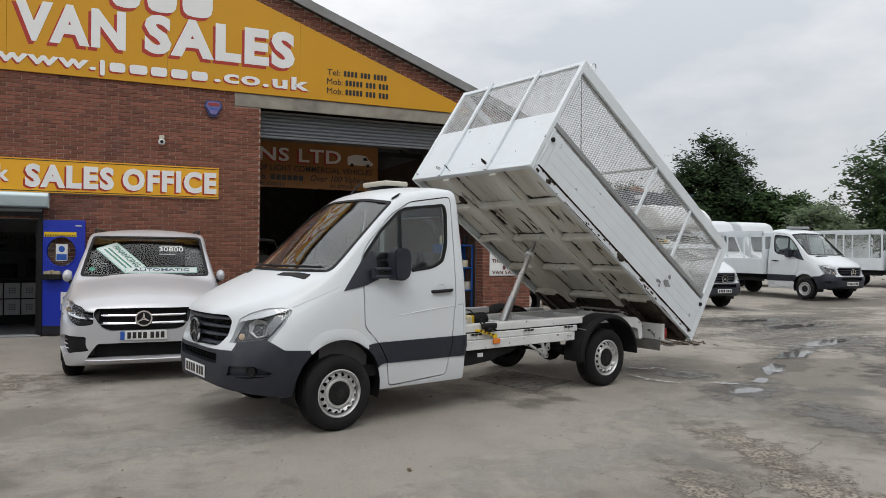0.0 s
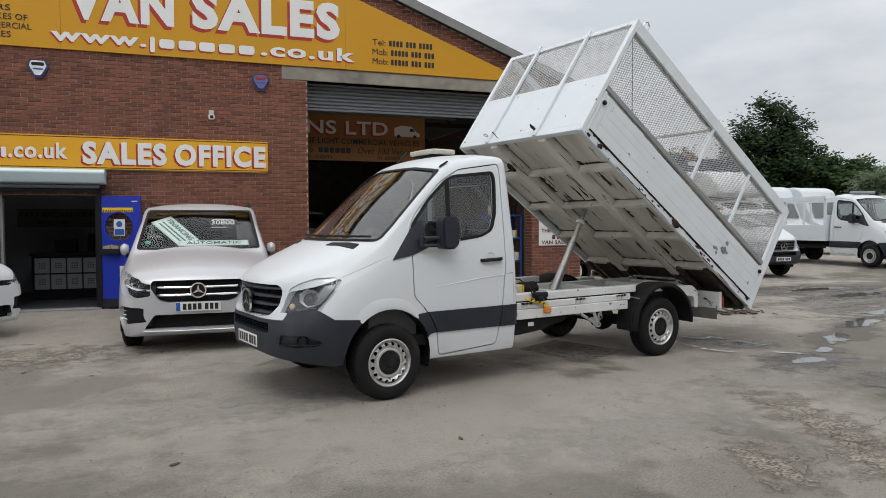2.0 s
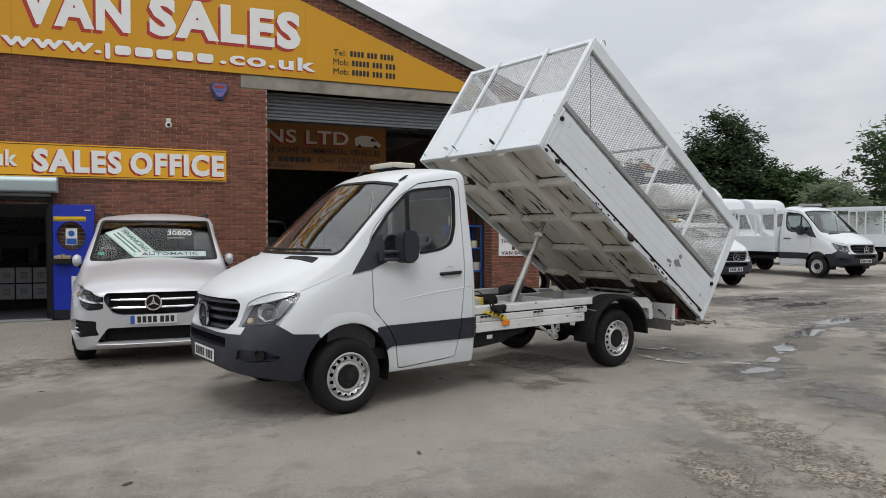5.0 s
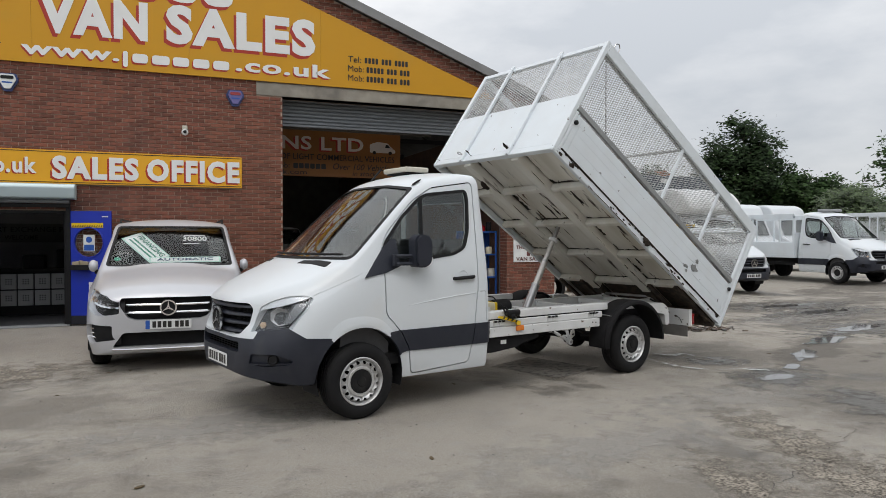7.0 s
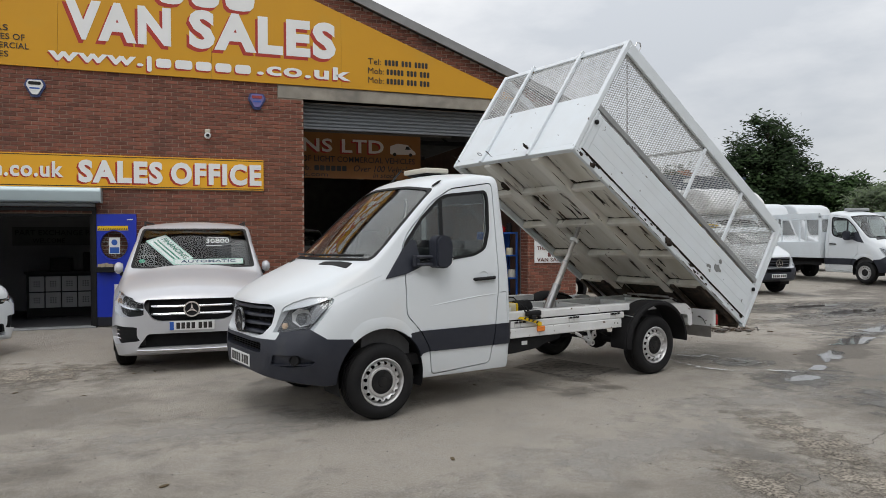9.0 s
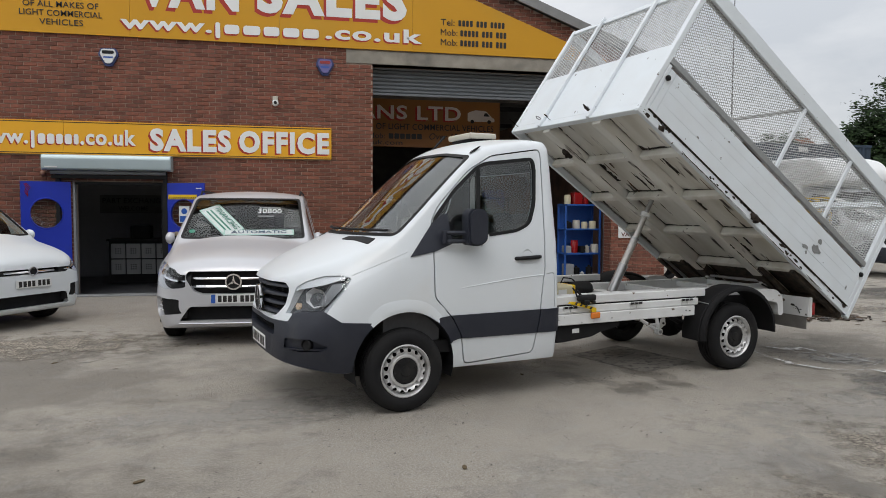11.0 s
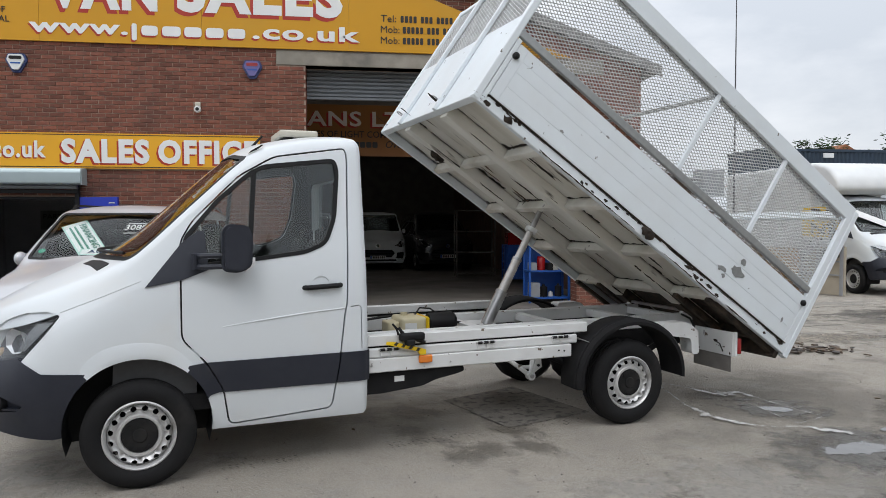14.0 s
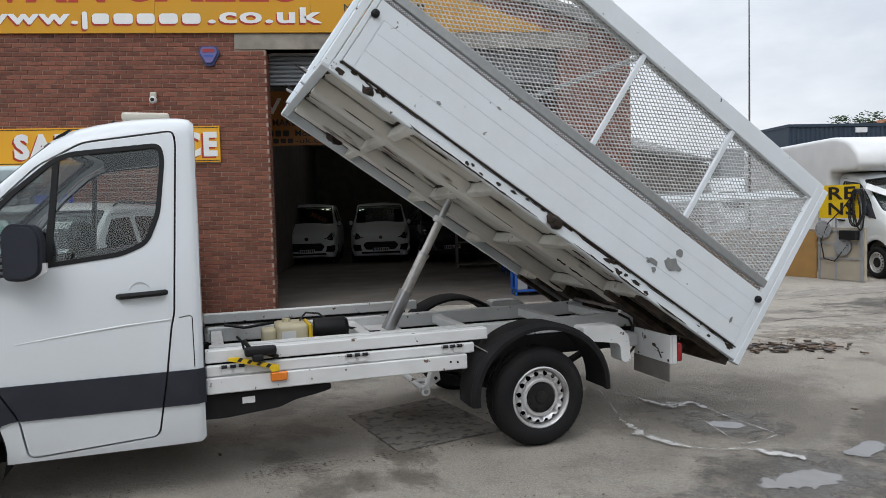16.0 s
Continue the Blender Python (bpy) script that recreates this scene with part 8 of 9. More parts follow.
    def rack(m, label, w, h, rows, mat, seed):
        t = thing("storage_rack", m, label, "rack")
        for x in (0, w - 0.04):
            for yq in (0, 0.42):
                part("upright", B(x, yq, 0, x + 0.04, yq + 0.04, h, bev=0.003), mat, t)
        rnd = random.Random(seed)
        for i in range(rows):
            z = 0.08 + i * (h - 0.12) / (rows - 1)
            part("shelf", B(0.0, 0.0, z, w, 0.46, z + 0.035, bev=0.003), mat, t)
        return t, rnd

    t, rnd = rack(pose(6.62, 16.35, 0.012), "blue steel rack with paint pots and boxes", 0.86, 1.75, 4, BLUERACK, 2)
    part("back_sheet", B(0.0, 0.46, 0.1, 0.86, 0.47, 1.75), BLUERACK, t)
    cols = [GREYBOX, PAPER, INTERIOR, CREAM, REDLENS, BEIGE]
    for i in range(4):
        z = 0.08 + i * (1.75 - 0.12) / 3 + 0.047
        x = 0.05
        while x < 0.72:
            w, h = rnd.uniform(0.08, 0.2), rnd.uniform(0.1, 0.3)
            nm = rnd.choice(["storage_box", "paint_pot", "bottle"])
            bm = bmesh.new()
            if nm == "storage_box":
                box(bm, 0, 0, 0, w, 0.25, h, bev=0.008)
            else:
                lathe(bm, [(0.0, 0.0), (w * 0.45, 0.0), (w * 0.45, h * 0.8), (w * 0.2 if nm == "bottle" else w * 0.42, h * 0.86), (w * 0.15 if nm == "bottle" else w * 0.42, h), (0, h)], 16, pose(w / 2, 0.14, 0) @ Matrix.Rotation(radians(90), 4, "X"))
            single(nm, bm, rnd.choice(cols), pose(6.62 + x, 16.38 + 0.05 * rnd.random(), z), {"storage_box": "small storage box on the blue rack", "paint_pot": "round pot on the blue rack", "bottle": "plastic bottle on the blue rack"}[nm], {"storage_box": "box", "paint_pot": "pot", "bottle": "bottle"}[nm], "items on the blue rack")
            x += w + 0.02
    t, rnd = rack(pose(7.30, 21.2, 0.012), "blue tool trolley deep in the workshop", 0.70, 1.02, 5, BLUERACK, 6)
    for i in range(4):
        part("drawer", B(0.05, -0.01, 0.12 + 0.22 * i, 0.65, 0.40, 0.32 + 0.22 * i, bev=0.006), BLUERACK, t)
    t, rnd = rack(pose(6.3, 23.3, 0.012), "tall dark storage rack in the workshop", 1.2, 2.0, 4, DARKWALL, 9)
    single("red_tool_box", B(0, 0, 0, 0.5, 0.35, 0.32, bev=0.01), REDLENS, pose(7.38, 21.25, 1.03), "red tool box on the blue trolley", "tool box")
    # notice on the right-hand pier
    t = thing("pier_notice", pose(7.52, FACE, 0), "white painted notice on the brick pier", "sign")
    part("board", B(0, -0.03, 1.04, 0.84, -0.012, 1.72), PAPER, t)
    yy = -0.031
    for w, z, x0, x1 in (("THE", 1.58, 0.06, 0.30), ("DO", 1.46, 0.18, 0.36), ("THEIR OWN", 1.34, 0.06, 0.74), ("VAN SALES", 1.07, 0.06, 0.78)):
        lettering(t, w, x0, x1, z, z + 0.085, yy, NOTICEINK, None, 0.02)
    bars(t, [(0.34, 1.18, 0.42, 1.28), (0.46, 1.18, 0.56, 1.28)], yy, NOTICEINK)


workshop_inside()


# ---- the far side of the yard ----
def caged_dropside(name, m, label, plate_yellow=False, cage_h=0.86, solid_roof=False):
    """A van of the same make with a level dropside bed and a mesh cage."""
    t = thing(name, m, label, "truck")
    fit_cab(t)
    L0, L1, W, z0 = 1.55, 5.15, 1.04, 0.86
    part("bed_floor", B(L0, -W, z0 - 0.10, L1, W, z0, bev=0.006), BODYWHITE, t)
    for s in (-1, 1):
        part("dropside", B(L0 + 0.06, min(s * W, s * (W - 0.03)), z0, L1 - 0.06, max(s * W, s * (W - 0.03)), z0 + 0.42, bev=0.005), BODYWHITE, t)
        part("cage_top_rail", B(L0, min(s * W, s * (W - 0.05)), z0 + 0.36 + cage_h, L1, max(s * W, s * (W - 0.05)), z0 + 0.52 + cage_h, bev=0.005), BODYWHITE, t)
        for x in (L0, L0 + 0.55, L0 + 1.75, L0 + 2.7, L1 - 0.06):
            part("cage_post", B(x, min(s * W, s * (W - 0.04)), z0 + 0.0 if x in (L0, L1 - 0.06) else z0 + 0.42, x + 0.06, max(s * W, s * (W - 0.04)), z0 + 0.43 + cage_h, bev=0.004), BODYWHITE, t)
        part("side_mesh", lattice((L0 + 0.06, z0 + 0.44, L1 - 0.06, z0 + 0.42 + cage_h), 0.06, 0.55, 0.006, 0.006, (0, s * (W - 0.025), 0), (1, 0, 0), (0, 0, 1)), WIRE, t, smooth=0)
        part("chassis_rail", B(1.4, min(s * 0.38, s * 0.45), 0.55, 5.0, max(s * 0.38, s * 0.45), 0.75), INTERIOR, t)
        part("side_guard", B(1.6, min(s * 0.95, s * 0.9), 0.52, 3.1, max(s * 0.95, s * 0.9), 0.62, bev=0.005), INTERIOR, t)
    part("headboard", B(L0, -W, z0, L0 + 0.04, W, z0 + 0.55 + cage_h, bev=0.004) if solid_roof else B(L0, -W + 0.05, z0, L0 + 0.04, W - 0.05, z0 + 0.75), BODYWHITE, t)
    part("front_mesh", lattice((-W + 0.05, z0 + 0.75, W - 0.05, z0 + 0.45 + cage_h), 0.06, 0.55, 0.006, 0.006, (L0 + 0.02, 0, 0), (0, 1, 0), (0, 0, 1)), WIRE, t, smooth=0)
    part("tail_frame", B(L1 - 0.05, -W + 0.05, z0, L1, W - 0.05, z0 + 0.42), BODYWHITE, t)
    for x, r in ((0.0, 0.338), (3.665, 0.345)):
        for s in (-1, 1):
            wheel(t, x, s * 0.84, r, "steel", s, r, 0.235)
    arch_liner(t, 0.0, 0.385, 0.429, 0.612, 0.935)
    plate(t, pose(-0.972, 0.0, 0.475, 0, 0, -90), blue=False)
    lb = part("light_bar", B(0.95, -0.45, 2.30, 1.15, 0.45, 2.375, bev=0.02), GREYBOX, t, "grey light bar on the cab roof")
    part("beacon_lens", B(0.96, -0.44, 2.31, 1.14, -0.25, 2.39, bev=0.02), GREYBOX, lb)
    part("price_card", B(0.16, -0.35, 1.46, 0.30, 0.30, 1.475), PAPER, t)
    return t


def luton_van():
    t = thing("box_van", pose(15.42, 17.15, 0, 0, 0, 90), "white box van with a rounded pod over the cab", "van")
    fit_cab(t)
    # the body: a rounded box with a pod over the cab
    out = rounded([(1.50, 0.80), (5.30, 0.80), (5.30, 3.05), (1.35, 3.10), (0.85, 2.98), (0.52, 2.68), (0.46, 2.42), (0.62, 2.29), (1.50, 2.31)], 0.16, 5)
    body = PR(out, "y", -1.0, 1.0)
    es = [e for e in body.edges if abs(e.verts[0].co.y - e.verts[1].co.y) < 1e-6]
    bmesh.ops.bevel(body, geom=es, offset=0.15, segments=5, profile=0.6, affect="EDGES", clamp_overlap=True)
    part("box_body", body, GRP, t, "white moulded box body with a pod", 40)
    for s in (-1, 1):
        part("edge_trim", B(1.6, min(s * 0.995, s * 1.012), 0.80, 5.25, max(s * 0.995, s * 1.012), 0.92, bev=0.004), BAREALU, t)
    for x, r in ((0.0, 0.338), (3.665, 0.345)):
        for s in (-1, 1):
            wheel(t, x, s * 0.84, r, "steel", s, r, 0.235)
    arch_liner(t, 0.0, 0.385, 0.429, 0.612, 0.935)
    plate(t, pose(-0.972, 0.0, 0.475, 0, 0, -90), blue=False)
    # banner lying in the windscreen
    o = Vector((0.02, 0.35, 1.63))
    up = Vector((0.75, 0, 0.64)).normalized()
    base = t.matrix_basis @ Matrix(((0, -0.64, up.x, o.x), (-1, 0, 0, o.y), (0, 0.75, up.z, o.z), (0, 0, 0, 1)))
    b = thing("windscreen_banner", base @ pose(-0.05, 0, 0.12, 0, 38, 0), "white emission class banner in the box van's windscreen", "banner")
    part("card", B(-0.62, -0.004, -0.12, 0.62, 0.004, 0.12), PAPER, b)
    lettering(b, "EURO 6", -0.50, 0.50, -0.07, 0.07, -0.006, material("banner_ink", (0.12, 0.13, 0.14, 1), 0.5), None, 0.008)
    return t


luton_van()
caged_dropside("dropside_truck", pose(20.62, 17.0, 0.16, 0, 0, 90), "white dropside truck with a mesh cage, parked across the yard")
caged_dropside("dropside_truck", pose(30.6, 19.6, 0.175, 0, 0, 92), "white caged dropside truck at the edge of the yard", cage_h=1.15)


def far_box_van(m, label, h=2.5, ln=5.2):
    """A white high-roofed van body seen over the nearer trucks."""
    t = thing("high_roof_van", m, label, "van", "vans in the far row")
    out = rounded([(-0.85, 0.35), (4.3, 0.35), (4.3, h), (0.9, h + 0.03), (0.55, h - 0.12), (-0.05, 1.45), (-0.85, 1.12)], 0.12, 4)
    body = PR(out, "y", -0.98, 0.98)
    es = [e for e in body.edges if abs(e.verts[0].co.y - e.verts[1].co.y) < 1e-6]
    bmesh.ops.bevel(body, geom=es, offset=0.09, segments=3, profile=0.6, affect="EDGES", clamp_overlap=True)
    part("body", body, WHITE, t, smooth=40)
    part("windscreen", PR([(-0.02, 1.52), (0.56, h - 0.22), (0.53, h - 0.20), (-0.07, 1.52)], "y", -0.80, 0.80), DARKGLASS, t)
    part("bumper", B(-0.90, -0.9, 0.33, -0.75, 0.9, 0.72, bev=0.05), PLASTIC, t)
    for x in (0.0, 3.4):
        for s in (-1, 1):
            wheel(t, x, s * 0.86, 0.345, "steel", s)
    return t


far_box_van(pose(18.0, 21.6, 0.02, 0, 0, 88), "white high-roofed van in the row behind", 2.78)
far_box_van(pose(23.0, 23.6, 0.175, 0, 0, 89), "white high-roofed van behind the dropside truck", 2.82)
far_box_van(pose(25.7, 23.8, 0.175, 0, 0, 91), "white high-roofed van in the row behind", 2.82)
far_box_van(pose(15.2, 23.6, 0, 0, 0, 90), "white van behind the box van", 2.45)


def sundries():
    # display board with hung hose, trims and a sign
    a = math.degrees(math.atan2(-1.05, 0.30))
    t = thing("hose_board", pose(13.44, 17.55, 0, 0, 0, a), "beige board hung with black cables and wheel trims", "board")
    L = 1.09
    part("board", B(0, 0, 0.02, L, 0.07, 1.10, bev=0.006), material("beige_board", (0.42, 0.37, 0.29, 1), 0.75, second=(0.32, 0.28, 0.22, 1), scale=3), t)
    for x in (0.02, 0.42, L - 0.10):
        part("post", B(x, -0.02, 0.02, x + 0.08 if x > 0.5 else x + 0.05, 0.0, 1.90 if x > 0.5 else 1.45, bev=0.004), GREYBOX, t)
    for z in (0.45, 0.75, 1.02):
        part("rail", B(0.02, -0.03, z, L - 0.02, -0.005, z + 0.03), GREYBOX, t)
    s = part("yellow_sign", B(0.05, -0.025, 1.30, 0.98, -0.01, 1.98), HAZARD, t, "yellow sign with black letters")
    lettering(s, "RE", 0.28, 0.90, 1.68, 1.94, -0.026, BLACKINK, None, 0.02)
    lettering(s, "NS", 0.28, 0.90, 1.36, 1.62, -0.026, BLACKINK, None, 0.02)
    rnd = random.Random(11)
    for k in range(5):
        pts = []
        x0, w, h, top = 0.90 + 0.03 * k, 0.10 + 0.04 * rnd.random(), 0.55 + 0.35 * rnd.random(), 1.88
        for i in range(21):
            q = 2 * math.pi * i / 20
            pts.append((x0 + w * math.sin(q), -0.06 - 0.03 * math.sin(q * 2 + k), top - h / 2 + h / 2 * math.cos(q)))
        part("cable_loop", T(pts, 0.014, 6, cap=False), CABLE, t)
    part("cable_loop", T([(0.95, -0.06, 1.85), (0.6, -0.07, 1.45), (0.3, -0.06, 1.2), (0.12, -0.06, 0.8), (0.2, -0.06, 0.45), (0.45, -0.06, 0.4), (0.75, -0.06, 0.75)], 0.012, 6), CABLE, t)
    for x, z in ((0.62, 0.72), (0.16, 1.06)):
        bm = bmesh.new()
        lathe(bm, [(0.19, 0.0), (0.195, -0.02), (0.17, -0.03), (0.15, -0.02), (0.07, -0.035), (0.0, -0.03)], 28, pose(x, -0.035, z))
        for i in range(10):
            q = 2 * math.pi * i / 10
            box(bm, 0.09, -0.04, -0.012, 0.165, -0.025, 0.012, m=pose(x, -0.035, z) @ Matrix.Rotation(q, 4, "Y"))
        part("wheel_trim", bm, GREYBOX, t, "silver plastic wheel trim")
    part("black_crate", B(0.62, -0.16, 0.86, 1.0, -0.035, 1.05, bev=0.01), SEAL, t)
    single("plywood_sheet", B(0, 0, 0, 0.85, 0.05, 1.0, bev=0.004), material("ochre_ply", (0.42, 0.24, 0.08, 1), 0.7, second=(0.30, 0.18, 0.07, 1), scale=4), pose(13.16, 18.45, 0.0, 0, 0, a + 4), "ochre plywood sheet leaning by the board", "sheet")
    # stacked pallets and timber behind the truck
    rnd = random.Random(5)
    for i in range(3):
        for j in range(7):
            p = thing("pallet", pose(11.25 + 1.25 * i - 0.15 * (j % 2), 18.2 + 0.06 * rnd.random() + 0.4 * i, 0.145 * j, 0, 0, rnd.uniform(-4, 4)), "weathered timber pallet in a stack", "pallet", "stacked pallets")
            if i == 0 and j == 0:
                for y in (0.0, 0.45, 0.9):
                    part("bearer", B(0, y, 0.0, 1.15, y + 0.09, 0.10), WOODP, p)
                for k in range(6):
                    part("board", B(0.2 * k, 0.0, 0.10, 0.2 * k + 0.13, 1.0, 0.122), WOODP, p)
                src = p
            else:
                for c in src.children:
                    o = c.copy()
                    scene.collection.objects.link(o)
                    o.parent = p
    # planks beside the pier
    for i in range(6):
        single("timber_plank", B(0, 0, 0, 2.2 - 0.2 * i, 0.16, 0.05, bev=0.004), WOODP, pose(8.95 + 0.1 * i, 15.7 + 0.12 * (i % 3), 0.0 + 0.052 * (i // 2) , 0, 0, 4 * (i % 3)), "old timber plank in a heap beside the pier", "plank", "planks by the pier")
    for i, (x, y) in enumerate(((9.1, 16.4), (9.8, 16.2))):
        bm = bmesh.new()
        lathe(bm, [(0.20, -0.09), (0.31, -0.10), (0.34, -0.05), (0.34, 0.05), (0.31, 0.10), (0.20, 0.09)], 30, pose(0, 0, 0, 0, 0, 0))
        single("loose_tyre", bm, RUBBER, pose(x, y, 0.34, 0, 0, 20 + 40 * i), "old black tyre standing by the timber heap", "tyre", "loose tyres")
    single("radio_mast", T([(0, 0, 0), (0, 0, 4.0), (0, 0, 8.0)], 0.035, 8, 0.012), material("mast_grey", (0.08, 0.08, 0.085, 1), 0.5), pose(13.75, 20.9, 0), "thin dark radio mast behind the yard sheds", "mast")
    # low shed behind the corner of the workshop
    t = thing("low_shed", pose(9.4, 24.5, 0), "low grey shed with a sloping sheet roof", "shed")
    shed = material("shed_wall", (0.17, 0.145, 0.12, 1), 0.9, second=(0.10, 0.082, 0.065, 1), scale=1.6, amount=0.9)
    part("wall", PR([(0, 0), (5.0, 0), (5.0, 2.93), (0, 3.78)], "y", 0.0, 0.2), shed, t)
    part("low_wall", B(5.004, 0.02, 0, 8.4, 0.2, 1.95), material("brown_boards", (0.13, 0.088, 0.05, 1), 0.9, second=(0.07, 0.05, 0.032, 1), scale=2.5, amount=0.9, stretch=(1, 1, 6)), t)
    part("capping", B(2.6, -0.05, 1.955, 8.4, -0.002, 2.05, bev=0.01), GREYBOX, t)
    part("flue_box", B(5.5, 0.25, 1.9, 6.3, 0.9, 3.4, bev=0.02), GREYBOX, t)
    roof = bmesh.new()
    lower = [roof.verts.new(p) for p in ((-0.3, -0.4, 3.83), (5.1, -0.4, 2.94), (5.1, 3.0, 3.2), (-0.3, 3.0, 5.25))]
    upper = [roof.verts.new(v.co + Vector((0, 0, 0.09))) for v in lower]
    roof.faces.new(lower[::-1])
    roof.faces.new(upper)
    for i in range(4):
        roof.faces.new((lower[i], lower[(i + 1) % 4], upper[(i + 1) % 4], upper[i]))
    part("roof", roof, ROOFSHEET, t, smooth=0)
    part("name_board", B(3.0, -0.03, 1.55, 5.0, -0.005, 2.0), GREYBOX, t)
    part("plain_bar", B(3.15, -0.035, 1.7, 4.85, -0.031, 1.85), SEAL, t)
    # container behind the box van
    t = thing("shipping_container", pose(18.9, 27.6, 0.0, 0, 0, 0), "dark blue shipping containers stacked behind the vans", "container")
    for z in (0.0, 2.0):
        bm = bmesh.new()
        n = 34
        pts = []
        for i in range(n):
            x = 6.1 * i / n
            pts += [(x, 0.0), (x + 0.05, 0.0), (x + 0.07, 0.045), (x + 0.13, 0.045)]
        pts += [(6.1, 0.0), (6.1, 2.4), (0.0, 2.4)]
        prism(bm, pts, "z", z, z + 2.35 if z else 2.0)
        part("corrugated_body", bm, CONTAINER, t, smooth=0)
        part("top_rail", B(-0.03, -0.03, z + (2.35 if z else 1.9), 6.13, 2.43, z + (2.45 if z else 1.998)), CONTAINER, t)
    part("marking", B(2.55, -0.035, 4.12, 3.0, -0.005, 4.30), PAPER, t)
    # boundary wall
    single("boundary_wall", B(22, 37.0, 0, 60, 37.25, 2.75), RENDERWALL, Matrix(), "pale painted boundary wall behind the yard", "wall", kind="structure", smooth=0)
    h = thing("brick_house", pose(34.5, 49, 0), "distant brick house with a tiled roof behind the trees", "house")
    part("wall", B(0, 0, 0, 9, 7, 4.6), BRICKS, h)
    part("roof", PR([(-0.4, 4.5), (9.4, 4.5), (4.5, 7.2)], "y", -0.3, 7.3), material("clay_tiles", (0.28, 0.11, 0.05, 1), 0.85, second=(0.20, 0.08, 0.04, 1), scale=5), h)
    for x in (1.2, 4.0, 6.8):
        w = part("window", B(x, -0.03, 2.6, x + 1.0, -0.005, 3.8), PAPER, h)
        part("pane", B(x + 0.08, -0.036, 2.68, x + 0.92, -0.031, 3.72), DARKGLASS, w)


sundries()


def tree(m, height, spread, mat, seed, label, leaves=9000, low=0.18, size=0.16, cone=False):
    """A trunk with limbs and a ragged crown of many small leaf blades grouped in clumps."""
    t = thing("tree", m, label, "tree", "trees round the yard")
    rnd = random.Random(seed)
    bm = bmesh.new()
    tube(bm, [(0, 0, 0), (0.1, 0.05, height * 0.3), (0.0, 0.1, height * 0.6), (0.05, 0.0, height * 0.92)], height * 0.028, 10, height * 0.005)
    tips = []
    for i in range(46):
        h = height * rnd.uniform(low + 0.05, 0.95)
        a = rnd.uniform(0, 2 * math.pi)
        k = math.sin(math.pi * min(1, max(0.0, (h / height - low * 0.4) / (1.05 - low * 0.4)))) ** 0.7
        if cone:
            # broad below, drawn in to a ragged spire
            h = height * (1 - (1 - low) * rnd.random() ** 0.62)
            k = (1.02 - h / height) ** 0.72 * 1.12
        r = spread * k * rnd.uniform(0.55, 1.12)
        tip = Vector((r * math.cos(a), r * math.sin(a), h + r * rnd.uniform(0.05, 0.35)))
        mid = Vector((tip.x * 0.45, tip.y * 0.45, h - 0.02 * height))
        tube(bm, [(0, 0, h - 0.10 * height), mid, tip], height * 0.009, 5, height * 0.002)
        tips += [tip, tip * 0.8 + Vector((0, 0, h)) * 0.2, mid * 0.6 + tip * 0.4, mid]
    part("trunk", bm, BARK, t)
    verts, faces = [], []
    clumps = []
    for p in tips:
        for _ in range(3):
            clumps.append((p + Vector((rnd.gauss(0, 1), rnd.gauss(0, 1), rnd.gauss(0, 0.8))) * spread * 0.12, spread * rnd.uniform(0.07, 0.17)))
    per = max(4, leaves // len(clumps))
    for c, rad in clumps:
        for _ in range(per):
            d = Vector((rnd.gauss(0, 1), rnd.gauss(0, 1), rnd.gauss(0, 0.75))) * rad * 0.62
            p = c + d
            u = Vector((rnd.gauss(0, 1), rnd.gauss(0, 1), rnd.gauss(0, 0.6))).normalized()
            v = u.orthogonal().normalized()
            s = size * rnd.uniform(0.6, 1.3)
            b = len(verts)
            verts += [p - u * s, p + v * s * 0.42, p + u * s, p - v * s * 0.42]
            faces.append((b, b + 1, b + 2, b + 3))
    me = bpy.data.meshes.new("crown")
    me.from_pydata(verts, [], faces)
    me.materials.append(mat)
    o = new("crown", me)
    o.parent = t
    tagged(o, "ragged crown of small leaves", kind="stuff")
    return t


def at_bearing(deg, d):
    return -0.1 + d * math.sin(radians(deg)), 1.06 + d * math.cos(radians(deg))


for deg, d, h, sp, mt, seed, lab, n in (
        (45.0, 84, 15.0, 6.6, LEAF3, 1, "tall dark green tree behind the parked vans", 36000),
        (42.3, 82, 10.6, 3.6, LEAF3, 2, "dark green tree beside the tallest one", 16000),
        (49.2, 84, 8.0, 3.8, LEAF, 3, "broad green tree behind the parked vans", 16000),
        (37.6, 56, 6.8, 2.6, LEAF3, 10, "distant green tree behind the box van", 9000),
        (51.6, 62, 5.0, 3.2, LEAF2, 5, "pale green distant tree", 12000),
        (53.4, 66, 4.8, 3.2, LEAF2, 6, "pale green distant tree", 10000),
        (58.2, 40, 7.4, 3.2, LEAF, 7, "green tree at the end of the boundary wall", 24000),
        (61.5, 42, 8.6, 3.8, LEAF, 8, "large green tree beyond the caged truck", 16000)):
    x, y = at_bearing(deg, d)
    tree(pose(x, y, 0), h, sp, mt, seed, lab, n, 0.12, 0.15 if d < 70 else 0.25, "tallest" in lab or "tall " in lab)


